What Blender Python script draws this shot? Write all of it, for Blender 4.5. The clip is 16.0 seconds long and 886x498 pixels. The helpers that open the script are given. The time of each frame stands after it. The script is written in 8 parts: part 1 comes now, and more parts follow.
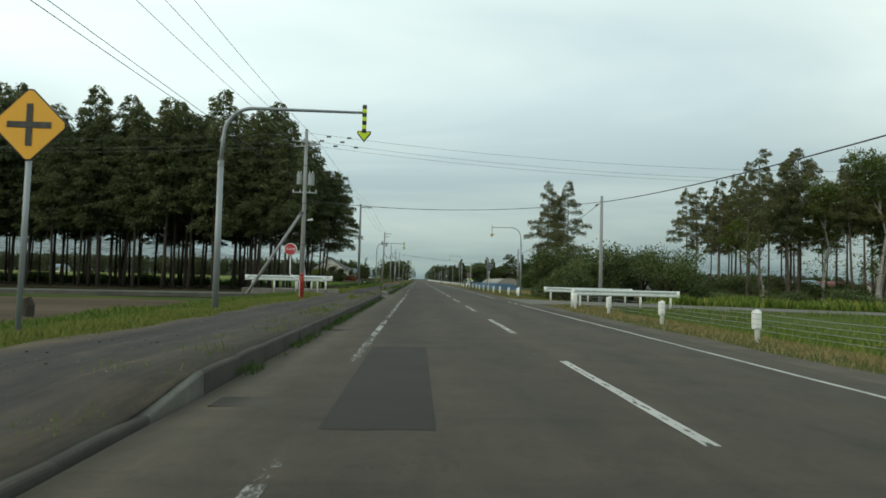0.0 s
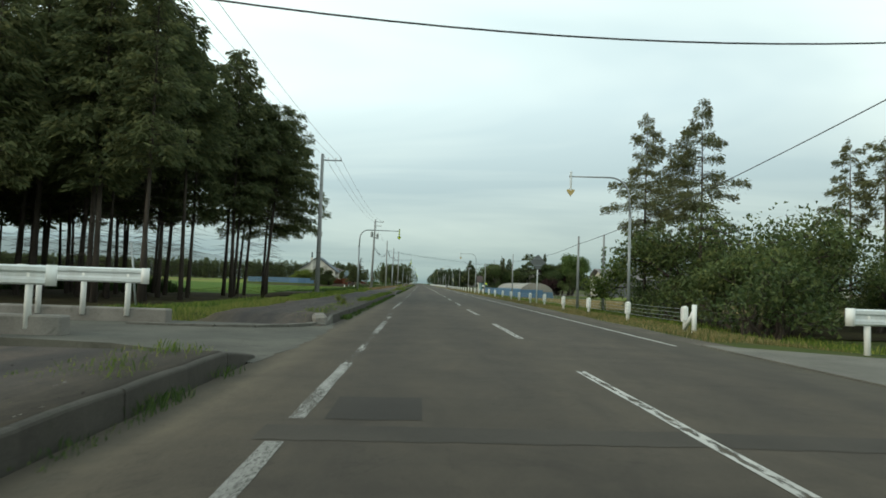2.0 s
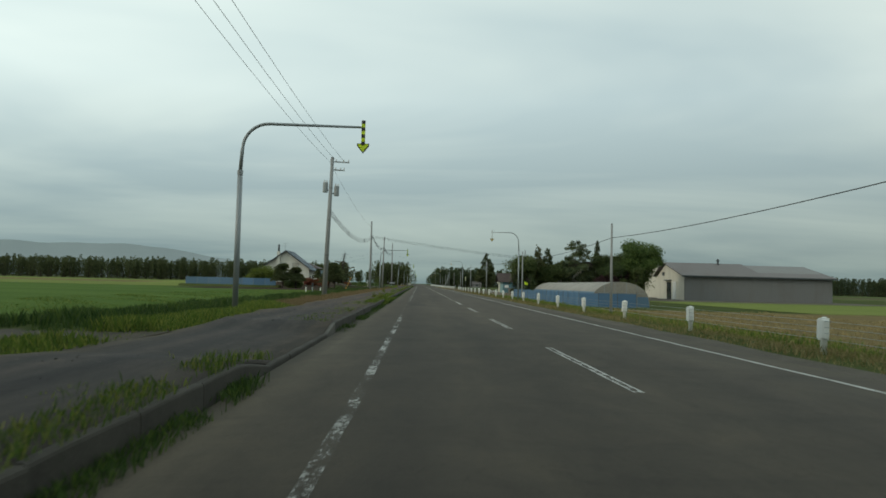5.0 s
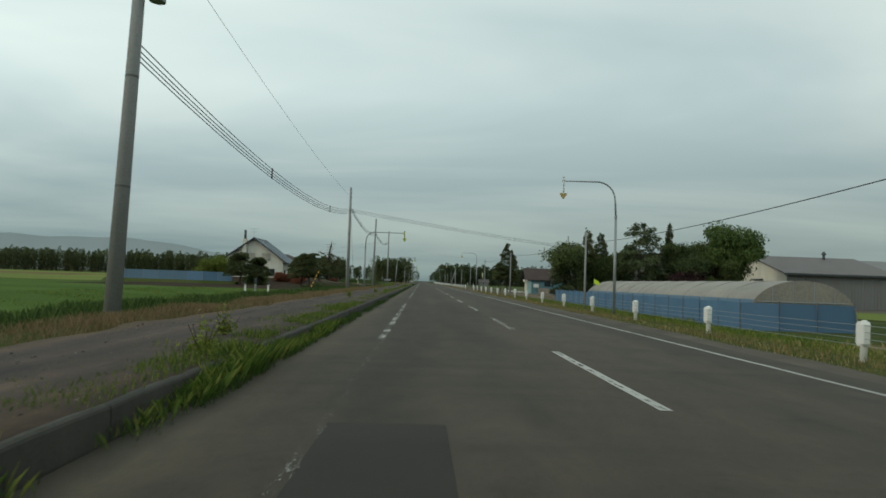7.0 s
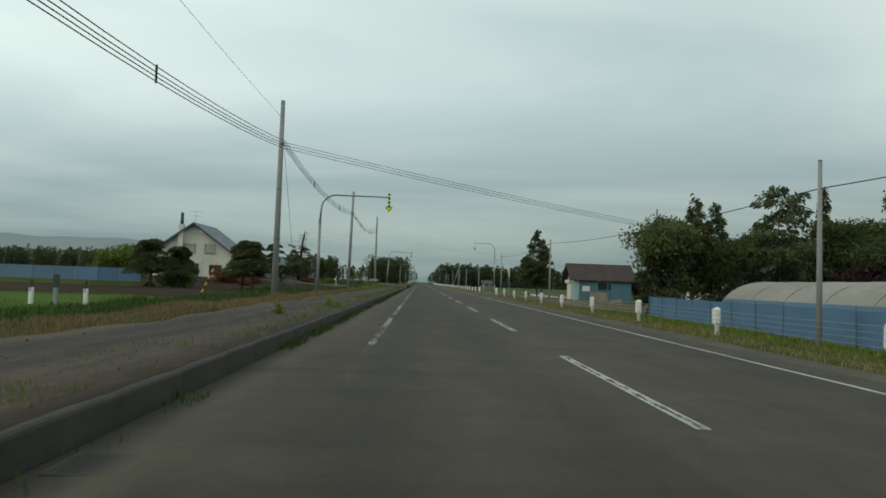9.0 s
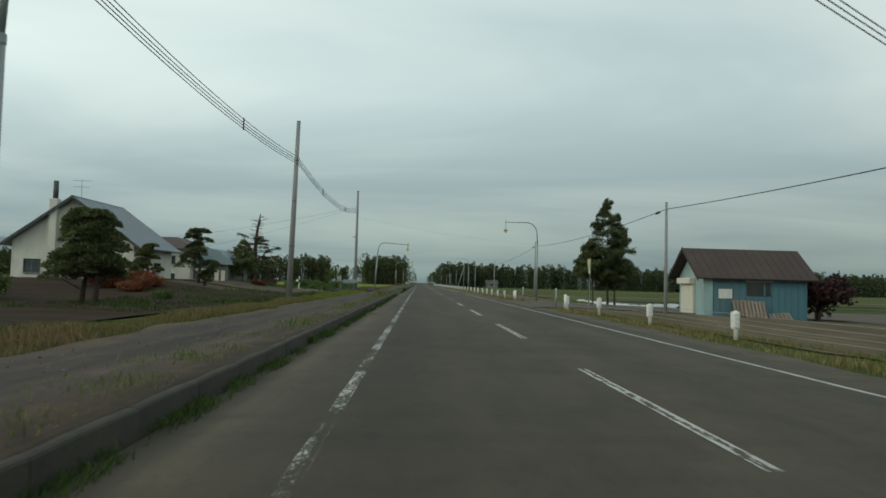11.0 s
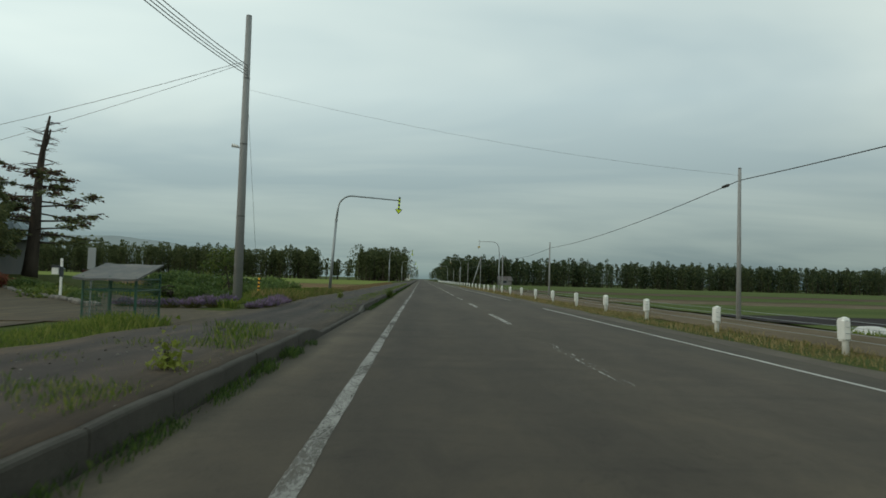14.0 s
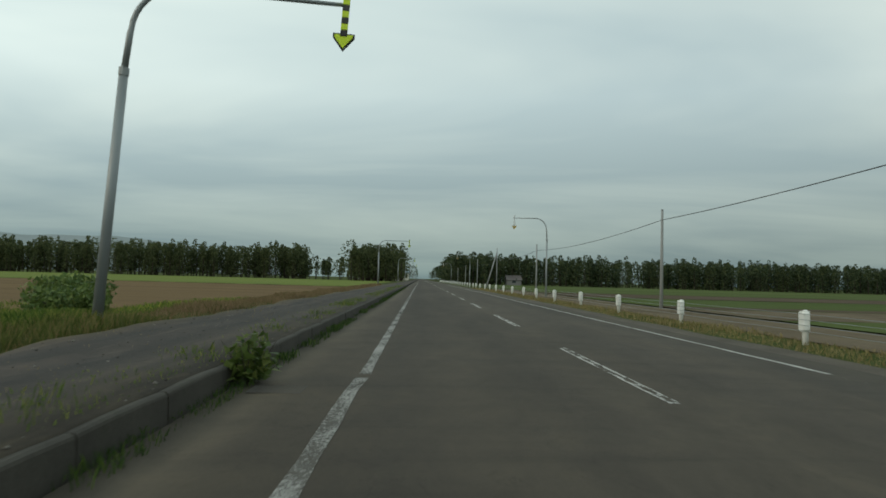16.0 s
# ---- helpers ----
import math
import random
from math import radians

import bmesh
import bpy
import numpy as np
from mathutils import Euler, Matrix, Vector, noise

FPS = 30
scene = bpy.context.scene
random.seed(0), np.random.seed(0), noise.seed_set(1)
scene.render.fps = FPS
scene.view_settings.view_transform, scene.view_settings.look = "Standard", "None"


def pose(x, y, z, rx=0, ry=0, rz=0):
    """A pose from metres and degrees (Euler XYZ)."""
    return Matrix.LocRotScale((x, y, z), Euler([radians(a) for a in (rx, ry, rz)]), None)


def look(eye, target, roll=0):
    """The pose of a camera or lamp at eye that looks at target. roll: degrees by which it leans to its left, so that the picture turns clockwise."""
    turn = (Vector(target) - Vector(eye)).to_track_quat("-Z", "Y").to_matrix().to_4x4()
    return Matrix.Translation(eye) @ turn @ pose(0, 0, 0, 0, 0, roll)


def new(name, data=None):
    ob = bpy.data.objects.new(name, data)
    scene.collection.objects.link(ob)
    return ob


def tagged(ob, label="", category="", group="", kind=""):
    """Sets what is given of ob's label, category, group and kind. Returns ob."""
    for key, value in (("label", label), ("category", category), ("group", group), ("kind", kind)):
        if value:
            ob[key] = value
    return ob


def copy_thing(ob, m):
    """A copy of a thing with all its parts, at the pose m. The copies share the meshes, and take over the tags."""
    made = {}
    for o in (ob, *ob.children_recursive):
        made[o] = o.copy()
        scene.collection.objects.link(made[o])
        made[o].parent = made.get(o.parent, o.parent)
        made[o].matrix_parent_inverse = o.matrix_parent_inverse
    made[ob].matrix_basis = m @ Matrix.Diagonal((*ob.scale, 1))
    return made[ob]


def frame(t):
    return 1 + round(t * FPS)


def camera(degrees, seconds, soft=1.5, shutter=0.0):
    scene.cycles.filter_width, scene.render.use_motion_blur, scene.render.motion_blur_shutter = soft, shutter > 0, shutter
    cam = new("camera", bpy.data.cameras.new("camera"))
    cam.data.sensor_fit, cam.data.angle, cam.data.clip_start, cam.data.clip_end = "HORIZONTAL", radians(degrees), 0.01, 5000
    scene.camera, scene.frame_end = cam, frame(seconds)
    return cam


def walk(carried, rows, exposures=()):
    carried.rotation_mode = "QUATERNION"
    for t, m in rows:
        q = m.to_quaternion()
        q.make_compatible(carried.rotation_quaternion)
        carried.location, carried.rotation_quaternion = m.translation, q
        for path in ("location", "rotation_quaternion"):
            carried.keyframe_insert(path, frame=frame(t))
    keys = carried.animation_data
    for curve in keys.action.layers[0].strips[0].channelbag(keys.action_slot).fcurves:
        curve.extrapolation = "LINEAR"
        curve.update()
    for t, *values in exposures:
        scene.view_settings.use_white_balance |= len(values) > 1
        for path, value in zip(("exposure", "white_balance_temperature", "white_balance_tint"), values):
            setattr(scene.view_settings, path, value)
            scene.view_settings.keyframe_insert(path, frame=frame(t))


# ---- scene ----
cam = camera(66.2, 16.0, soft=1.65, shutter=0.07)
PATH = [
    (0, (-2.120, 0.212, 1.142), (-2.049, 2.2090, 1.2316), 1.50),
    (0.5, (-2.098, 7.917, 1.076), (-2.032, 9.9137, 1.1732), 1.86),
    (1, (-2.098, 15.916, 1.088), (-2.032, 17.9119, 1.1881), 1.94),
    (1.5, (-1.982, 23.716, 1.089), (-1.918, 25.7125, 1.1906), 1.71),
    (2, (-2.032, 31.535, 1.042), (-1.968, 33.5317, 1.1450), 1.91),
    (2.5, (-1.982, 39.456, 1.060), (-1.919, 41.4525, 1.1662), 1.88),
    (3, (-2.038, 47.263, 1.108), (-1.977, 49.2596, 1.2103), 2.23),
    (3.5, (-2.184, 55.183, 1.092), (-2.123, 57.1792, 1.1917), 1.89),
    (4, (-2.175, 62.539, 1.058), (-2.125, 64.5356, 1.1610), 1.03),
    (4.5, (-2.270, 69.920, 1.090), (-2.203, 71.9165, 1.1910), 1.55),
    (4.7, (-2.349, 73.073, 1.100), (-2.280, 75.0693, 1.2037), 1.33),
    (6.8, (-2.146, 106.141, 1.093), (-2.087, 108.1374, 1.1863), 1.99),
    (7, (-2.179, 109.065, 1.075), (-2.120, 111.0619, 1.1710), 1.93),
    (7.5, (-2.147, 116.891, 1.097), (-2.088, 118.8882, 1.1892), 1.21),
    (8, (-2.087, 124.468, 1.098), (-2.031, 126.4653, 1.1914), 1.13),
    (8.5, (-2.095, 132.267, 1.124), (-2.039, 134.2640, 1.2088), 0.93),
    (9, (-2.141, 139.986, 1.030), (-2.077, 141.9821, 1.1294), 2.00),
    (9.2, (-2.155, 142.836, 1.052), (-2.093, 144.8326, 1.1473), 1.81),
    (11.3, (-2.231, 175.603, 1.121), (-2.164, 177.5993, 1.2219), 1.48),
    (11.5, (-2.184, 178.746, 1.062), (-2.127, 180.7423, 1.1612), 1.71),
    (12, (-2.265, 186.440, 1.111), (-2.203, 188.4369, 1.2037), 1.19),
    (12.5, (-2.305, 194.211, 1.107), (-2.244, 196.2076, 1.1997), 1.31),
    (13, (-2.317, 201.890, 1.100), (-2.262, 203.8870, 1.1947), 1.27),
    (13.5, (-2.325, 209.849, 1.064), (-2.264, 211.8461, 1.1590), 1.49),
    (14, (-2.304, 217.634, 1.106), (-2.242, 219.6309, 1.1955), 1.64),
    (14.5, (-2.311, 225.449, 1.089), (-2.246, 227.4462, 1.1801), 1.31),
    (15, (-2.276, 233.110, 1.130), (-2.224, 235.1073, 1.2243), 1.36),
    (15.5, (-2.316, 240.957, 1.070), (-2.261, 242.9541, 1.1657), 1.48),
    (16, (-2.333, 248.876, 1.084), (-2.270, 250.8729, 1.1726), 1.49),
]
walk(cam, [(t, look(eye, target, roll)) for t, eye, target, roll in PATH], exposures=[(0, 0.0), (1.0, 0.10), (1.6, 0.22), (2.6, 0.20), (3.5, 0.0), (4.0, -0.08), (4.5, -0.22), (7.0, -0.35), (16.0, -0.36)])

# ---- world, sun ----
world = bpy.data.worlds.new("world")
scene.world = world
world.use_nodes = True
wn, wl = world.node_tree.nodes, world.node_tree.links
wn.clear()


sky = wn.new("ShaderNodeTexSky")
sky.sky_type = "NISHITA"
sky.sun_disc = False
sky.sun_elevation, sky.sun_rotation = radians(24), radians(245)
sky.air_density, sky.dust_density = 1.4, 2.5
coord = wn.new("ShaderNodeTexCoord")
split = wn.new("ShaderNodeSeparateXYZ")
wl.new(coord.outputs["Generated"], split.inputs[0])
# the cloud deck: direction projected on a flat layer, so that streaks flatten towards the horizon
lift = wn.new("ShaderNodeMath")
lift.operation = "MAXIMUM"
lift.inputs[1].default_value = 0.0
wl.new(split.outputs["Z"], lift.inputs[0])
lift2 = wn.new("ShaderNodeMath")
lift2.operation = "ADD"
lift2.inputs[1].default_value = 0.12
wl.new(lift.outputs[0], lift2.inputs[0])
flat = wn.new("ShaderNodeVectorMath")
flat.operation = "DIVIDE"
wl.new(coord.outputs["Generated"], flat.inputs[0])
wl.new(lift2.outputs[0], flat.inputs[1])
cmap = wn.new("ShaderNodeMapping")
cmap.inputs["Rotation"].default_value = (0, 0, radians(-24))
cmap.inputs["Scale"].default_value = (0.16, 0.30, 0.0)
cmap.inputs["Location"].default_value = (0.35, 0.2, 0.0)
wl.new(flat.outputs[0], cmap.inputs["Vector"])
cnoise = wn.new("ShaderNodeTexNoise")
cnoise.inputs["Scale"].default_value = 1.35
cnoise.inputs["Detail"].default_value = 5.0
cnoise.inputs["Roughness"].default_value = 0.52
cnoise.inputs["Distortion"].default_value = 0.6
wl.new(cmap.outputs[0], cnoise.inputs["Vector"])
cramp = wn.new("ShaderNodeValToRGB")
cramp.color_ramp.elements[0].position, cramp.color_ramp.elements[0].color = 0.37, (0.485, 0.605, 0.615, 1)
cramp.color_ramp.elements[1].position, cramp.color_ramp.elements[1].color = 0.63, (0.83, 0.93, 0.85, 1)
wl.new(cnoise.outputs["Fac"], cramp.inputs["Fac"])
# brighter deck overhead, thicker and greyer air low down
hgrad = wn.new("ShaderNodeValToRGB")
hgrad.color_ramp.elements[0].position, hgrad.color_ramp.elements[0].color = 0.0, (0.272, 0.336, 0.354, 1)
hgrad.color_ramp.elements[1].position, hgrad.color_ramp.elements[1].color = 0.26, (1.0, 1.0, 1.0, 1)
wl.new(lift.outputs[0], hgrad.inputs["Fac"])
cmul = wn.new("ShaderNodeMix")
cmul.data_type, cmul.blend_type = "RGBA", "MULTIPLY"
cmul.inputs["Factor"].default_value = 1.0
wl.new(cramp.outputs["Color"], cmul.inputs[6])
wl.new(hgrad.outputs["Color"], cmul.inputs[7])
skybg = wn.new("ShaderNodeBackground")
skybg.inputs["Strength"].default_value = 0.10
wl.new(sky.outputs["Color"], skybg.inputs["Color"])
cloudbg = wn.new("ShaderNodeBackground")
cloudbg.inputs["Strength"].default_value = 1.62
# the deck glows more on the sun's side
glow = wn.new("ShaderNodeVectorMath")
glow.operation = "DOT_PRODUCT"
glow.inputs[1].default_value = (-0.86, -0.36, 0.36)
wl.new(coord.outputs["Generated"], glow.inputs[0])
gfac = wn.new("ShaderNodeMapRange")
for k, v in ((1, -0.9), (2, 0.4), (3, 0.72), (4, 1.02)):
    gfac.inputs[k].default_value = v
wl.new(glow.outputs["Value"], gfac.inputs[0])
cglow = wn.new("ShaderNodeVectorMath")
cglow.operation = "SCALE"
wl.new(cmul.outputs[2], cglow.inputs[0])
wl.new(gfac.outputs[0], cglow.inputs["Scale"])
wl.new(cglow.outputs[0], cloudbg.inputs["Color"])
wmix = wn.new("ShaderNodeMixShader")
wmix.inputs["Fac"].default_value = 0.92
wl.new(skybg.outputs[0], wmix.inputs[1])
wl.new(cloudbg.outputs[0], wmix.inputs[2])
wout = wn.new("ShaderNodeOutputWorld")
wl.new(wmix.outputs[0], wout.inputs["Surface"])

sun = new("sun", bpy.data.lights.new("sun", "SUN"))
sun.data.energy, sun.data.angle, sun.data.color = 0.8, radians(11), (1.0, 0.86, 0.66)
sun.matrix_world = look((-60, -28, 30), (0, 0, 0))


# ---- materials ----
def material(name, rough=0.8, metal=0.0, spec=0.3):
    m = bpy.data.materials.new(name)
    m.use_nodes = True
    b = m.node_tree.nodes["Principled BSDF"]
    b.inputs["Roughness"].default_value, b.inputs["Metallic"].default_value = rough, metal
    b.inputs["Specular IOR Level"].default_value = spec
    return m, m.node_tree, b


def noise_node(nt, scale, detail=6.0, rough=0.6, stretch=None, distort=0.0):
    tc = nt.nodes.new("ShaderNodeTexCoord")
    n = nt.nodes.new("ShaderNodeTexNoise")
    n.inputs["Scale"].default_value, n.inputs["Detail"].default_value = scale, detail
    n.inputs["Roughness"].default_value, n.inputs["Distortion"].default_value = rough, distort
    src = tc.outputs["Object"]
    if stretch:
        mp = nt.nodes.new("ShaderNodeMapping")
        mp.inputs["Scale"].default_value = stretch
        nt.links.new(src, mp.inputs["Vector"])
        src = mp.outputs[0]
    nt.links.new(src, n.inputs["Vector"])
    return n.outputs["Fac"]


def ramp(nt, fac, stops):
    r = nt.nodes.new("ShaderNodeValToRGB")
    el = r.color_ramp.elements
    while len(el) < len(stops):
        el.new(0.5)
    for e, (p, c) in zip(el, stops):
        e.position, e.color = p, (*c, 1)
    nt.links.new(fac, r.inputs["Fac"])
    return r.outputs["Color"]


def mixc(nt, a, b, fac, mode="MIX"):
    m = nt.nodes.new("ShaderNodeMix")
    m.data_type, m.blend_type = "RGBA", mode
    for sock, v in ((m.inputs[6], a), (m.inputs[7], b)):
        if isinstance(v, tuple):
            sock.default_value = (*v, 1)
        else:
            nt.links.new(v, sock)
    if isinstance(fac, float):
        m.inputs[0].default_value = fac
    else:
        nt.links.new(fac, m.inputs[0])
    return m.outputs[2]


def bump(nt, b, fac, strength, dist):
    n = nt.nodes.new("ShaderNodeBump")
    n.inputs["Strength"].default_value, n.inputs["Distance"].default_value = strength, dist
    nt.links.new(fac, n.inputs["Height"])
    nt.links.new(n.outputs[0], b.inputs["Normal"])


def surface(name, dark, light, big=0.4, fine=30.0, rough=0.85, metal=0.0, relief=0.3, dist=0.01, stain=None, spec=0.3, stretch=None):
    """Two-scale mottled surface: broad patches between two colours, fine grain on top, optional stain colour."""
    m, nt, b = material(name, rough, metal, spec)
    col = ramp(nt, noise_node(nt, big, 5, 0.6, stretch), [(0.32, dark), (0.68, light)])
    grain = noise_node(nt, fine, 4, 0.7)
    col = mixc(nt, col, ramp(nt, grain, [(0.25, (0.62, 0.62, 0.62)), (0.75, (1.25, 1.25, 1.25))]), 0.55, "MULTIPLY")
    if stain:
        col = mixc(nt, col, stain, ramp(nt, noise_node(nt, big * 2.7, 7, 0.7, stretch, 0.8), [(0.55, (0, 0, 0)), (0.72, (0.8, 0.8, 0.8))]))
    nt.links.new(col, b.inputs["Base Color"])
    bump(nt, b, grain, relief, dist)
    return m


def paint(name, colour, rough=0.45, metal=0.0, dirt=(0.25, 0.22, 0.18), amount=0.35, scale=3.0):
    """Painted or galvanised part: even colour, faint dirt and streaks."""
    m, nt, b = material(name, rough, metal, 0.4)
    f = ramp(nt, noise_node(nt, scale, 6, 0.7, (1, 1, 0.25)), [(0.45, (0, 0, 0)), (0.8, (amount, amount, amount))])
    nt.links.new(mixc(nt, colour, dirt, f), b.inputs["Base Color"])
    bump(nt, b, noise_node(nt, 40, 3), 0.08, 0.004)
    return m


def foliage(name, stops, rough=0.7, through_light=0.25):
    """Leaves and blades: each island its own shade, some light through them."""
    m, nt, b = material(name, rough, 0.0, 0.2)
    geo = nt.nodes.new("ShaderNodeNewGeometry")
    col = ramp(nt, geo.outputs["Random Per Island"], stops)
    info = nt.nodes.new("ShaderNodeObjectInfo")
    col = mixc(nt, col, ramp(nt, info.outputs["Random"], [(0.0, (0.72, 0.76, 0.7)), (1.0, (1.22, 1.16, 1.05))]), 1.0, "MULTIPLY")
    nt.links.new(col, b.inputs["Base Color"])
    tr = nt.nodes.new("ShaderNodeBsdfTranslucent")
    nt.links.new(col, tr.inputs["Color"])
    mx = nt.nodes.new("ShaderNodeMixShader")
    mx.inputs[0].default_value = through_light
    out = nt.nodes["Material Output"]
    nt.links.new(b.outputs[0], mx.inputs[1])
    nt.links.new(tr.outputs[0], mx.inputs[2])
    nt.links.new(mx.outputs[0], out.inputs["Surface"])
    return m


ASPHALT = surface("asphalt", (0.0460, 0.0387, 0.0293), (0.068, 0.0570, 0.0432), 0.35, 60, 0.88, spec=0.22, relief=0.35, dist=0.006, stretch=(1, 0.18, 1))
PATCH = surface("patch_asphalt", (0.024, 0.0205, 0.0162), (0.034, 0.029, 0.0228), 0.8, 60, 0.9, relief=0.3, dist=0.006)
TRENCH = surface("trench_asphalt", (0.034, 0.029, 0.0225), (0.052, 0.044, 0.034), 0.8, 60, 0.9, relief=0.3, dist=0.006)
OLDASPHALT = surface("walk_asphalt", (0.030, 0.0255, 0.0225), (0.050, 0.0425, 0.0370), 0.9, 40, 0.93, relief=0.45, dist=0.008, stain=(0.072, 0.060, 0.048), stretch=(1, 0.12, 1))
GRAVEL = surface("gravel", (0.064, 0.053, 0.040), (0.108, 0.091, 0.070), 0.7, 45, 0.95, relief=0.6, dist=0.015)
CONCRETE = surface("concrete", (0.14, 0.13, 0.115), (0.22, 0.205, 0.18), 1.2, 35, 0.9, stain=(0.09, 0.085, 0.07), relief=0.3)
PALEGRAVEL = surface("pale_gravel", (0.105, 0.098, 0.082), (0.165, 0.155, 0.130), 0.6, 40, 0.95, relief=0.5, dist=0.012, stain=(0.075, 0.070, 0.058))
SIDECON = surface("side_road_concrete", (0.062, 0.060, 0.050), (0.105, 0.100, 0.082), 0.8, 35, 0.92, stain=(0.045, 0.044, 0.036), relief=0.4)
PALEKERB = surface("pale_kerb_concrete", (0.085, 0.080, 0.068), (0.16, 0.15, 0.13), 1.6, 30, 0.92, stain=(0.045, 0.050, 0.030), relief=0.6, dist=0.015)
KERBSTONE = surface("kerb_concrete", (0.038, 0.034, 0.028), (0.074, 0.067, 0.055), 0.9, 35, 0.92, stain=(0.030, 0.034, 0.020), relief=0.4)
POLECON = surface("pole_concrete", (0.23, 0.235, 0.23), (0.32, 0.325, 0.315), 0.7, 25, 0.85, stain=(0.16, 0.155, 0.14), relief=0.15, stretch=(1, 1, 0.2))
GRASSGROUND = surface("grass_ground", (0.040, 0.060, 0.018), (0.082, 0.094, 0.032), 0.22, 14, 0.95, relief=0.6, dist=0.04, stain=(0.12, 0.09, 0.05), spec=0.02)
SOIL = surface("field_soil", (0.075, 0.058, 0.042), (0.115, 0.088, 0.062), 0.12, 6, 0.95, relief=0.7, dist=0.05, stretch=(0.25, 2.2, 1), spec=0.02)
GARDENSOIL = surface("garden_soil", (0.036, 0.027, 0.020), (0.062, 0.046, 0.034), 0.3, 6, 0.95, relief=0.8, dist=0.06, stretch=(0.4, 2.2, 1), spec=0.02)
SOILDARK = surface("mulch_dark", (0.030, 0.027, 0.027), (0.052, 0.046, 0.046), 0.3, 8, 0.9, relief=0.6, dist=0.05, spec=0.02)
BROWNFIELD = surface("stubble_soil", (0.125, 0.085, 0.048), (0.18, 0.125, 0.065), 0.1, 8, 0.95, relief=0.6, dist=0.05, stretch=(0.2, 2, 1), spec=0.02)
BANKSOIL = surface("bank_soil", (0.105, 0.082, 0.055), (0.165, 0.132, 0.092), 0.5, 12, 0.95, relief=0.6, dist=0.03, stain=(0.085, 0.090, 0.040), stretch=(1, 0.4, 1), spec=0.02)
CROP = surface("crop_green", (0.058, 0.102, 0.021), (0.088, 0.138, 0.032), 0.06, 10, 0.9, relief=0.7, dist=0.06, stretch=(0.4, 2, 1), spec=0.02)
CROPPALE = surface("crop_pale", (0.12, 0.155, 0.040), (0.17, 0.20, 0.055), 0.05, 10, 0.9, relief=0.6, dist=0.06, stretch=(0.3, 2, 1), spec=0.02)
CROPRIGHT = surface("crop_right", (0.060, 0.084, 0.026), (0.098, 0.120, 0.042), 0.05, 10, 0.9, relief=0.6, dist=0.06, stretch=(0.15, 2, 1), spec=0.02)
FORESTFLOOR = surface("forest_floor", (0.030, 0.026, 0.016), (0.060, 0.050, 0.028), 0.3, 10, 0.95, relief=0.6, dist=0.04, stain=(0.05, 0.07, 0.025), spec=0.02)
DRYVERGE = surface("dry_verge", (0.12, 0.095, 0.045), (0.19, 0.145, 0.07), 0.5, 18, 0.95, relief=0.6, dist=0.03, stain=(0.08, 0.10, 0.035), spec=0.02)
BARK = surface("bark", (0.035, 0.028, 0.022), (0.075, 0.06, 0.047), 3.0, 30, 0.95, relief=0.6, dist=0.02, stretch=(1, 1, 0.2))
LARCHBARK = surface("larch_bark", (0.075, 0.060, 0.046), (0.15, 0.125, 0.10), 3.0, 30, 0.95, relief=0.6, dist=0.02, stretch=(1, 1, 0.2))
PALEBARK = surface("pale_bark", (0.20, 0.185, 0.165), (0.42, 0.40, 0.37), 2.0, 20, 0.9, stain=(0.06, 0.05, 0.045), relief=0.4, stretch=(1, 1, 0.35))
WHITEPAINT = paint("white_paint", (0.74, 0.74, 0.70), 0.5)
RAILMETAL = paint("galvanised_rail", (0.60, 0.63, 0.62), 0.42, 0.25)
GALV = paint("galvanised_steel", (0.27, 0.295, 0.30), 0.5, 0.35)
DARKSTEEL = paint("dark_steel", (0.11, 0.115, 0.115), 0.55, 0.3)
GRATE = paint("rusty_grate", (0.062, 0.056, 0.047), 0.9, amount=0.3, dirt=(0.05, 0.035, 0.025))
BLACKPAINT = paint("black_paint", (0.012, 0.014, 0.013), 0.5)
YELLOWGREEN = paint("fluorescent_yellow_green", (0.55, 0.72, 0.015), 0.4, amount=0.15)
SIGNYELLOW = paint("sign_yellow", (0.74, 0.36, 0.018), 0.42, amount=0.12)
SIGNBACK = paint("sign_back", (0.16, 0.17, 0.17), 0.5, 0.3)
TANARROW = paint("arrow_back", (0.42, 0.31, 0.10), 0.5, amount=0.2)
REDPAINT = paint("red_paint", (0.33, 0.025, 0.02), 0.4, amount=0.25)
SIGNRED = paint("sign_red", (0.42, 0.03, 0.04), 0.4, amount=0.1)
CABLE = paint("black_cable", (0.025, 0.026, 0.028), 0.6)
WIREGREY = paint("grey_wire", (0.10, 0.105, 0.11), 0.5, 0.2)
CERAMIC = paint("porcelain", (0.55, 0.54, 0.52), 0.25, amount=0.2)


def flake(nt, b, worn):
    """Paint gone where worn: the road below shows through."""
    clear = nt.nodes.new("ShaderNodeBsdfTransparent")
    mx = nt.nodes.new("ShaderNodeMixShader")
    nt.links.new(worn, mx.inputs[0])
    nt.links.new(b.outputs[0], mx.inputs[1])
    nt.links.new(clear.outputs[0], mx.inputs[2])
    nt.links.new(mx.outputs[0], nt.nodes["Material Output"].inputs["Surface"])


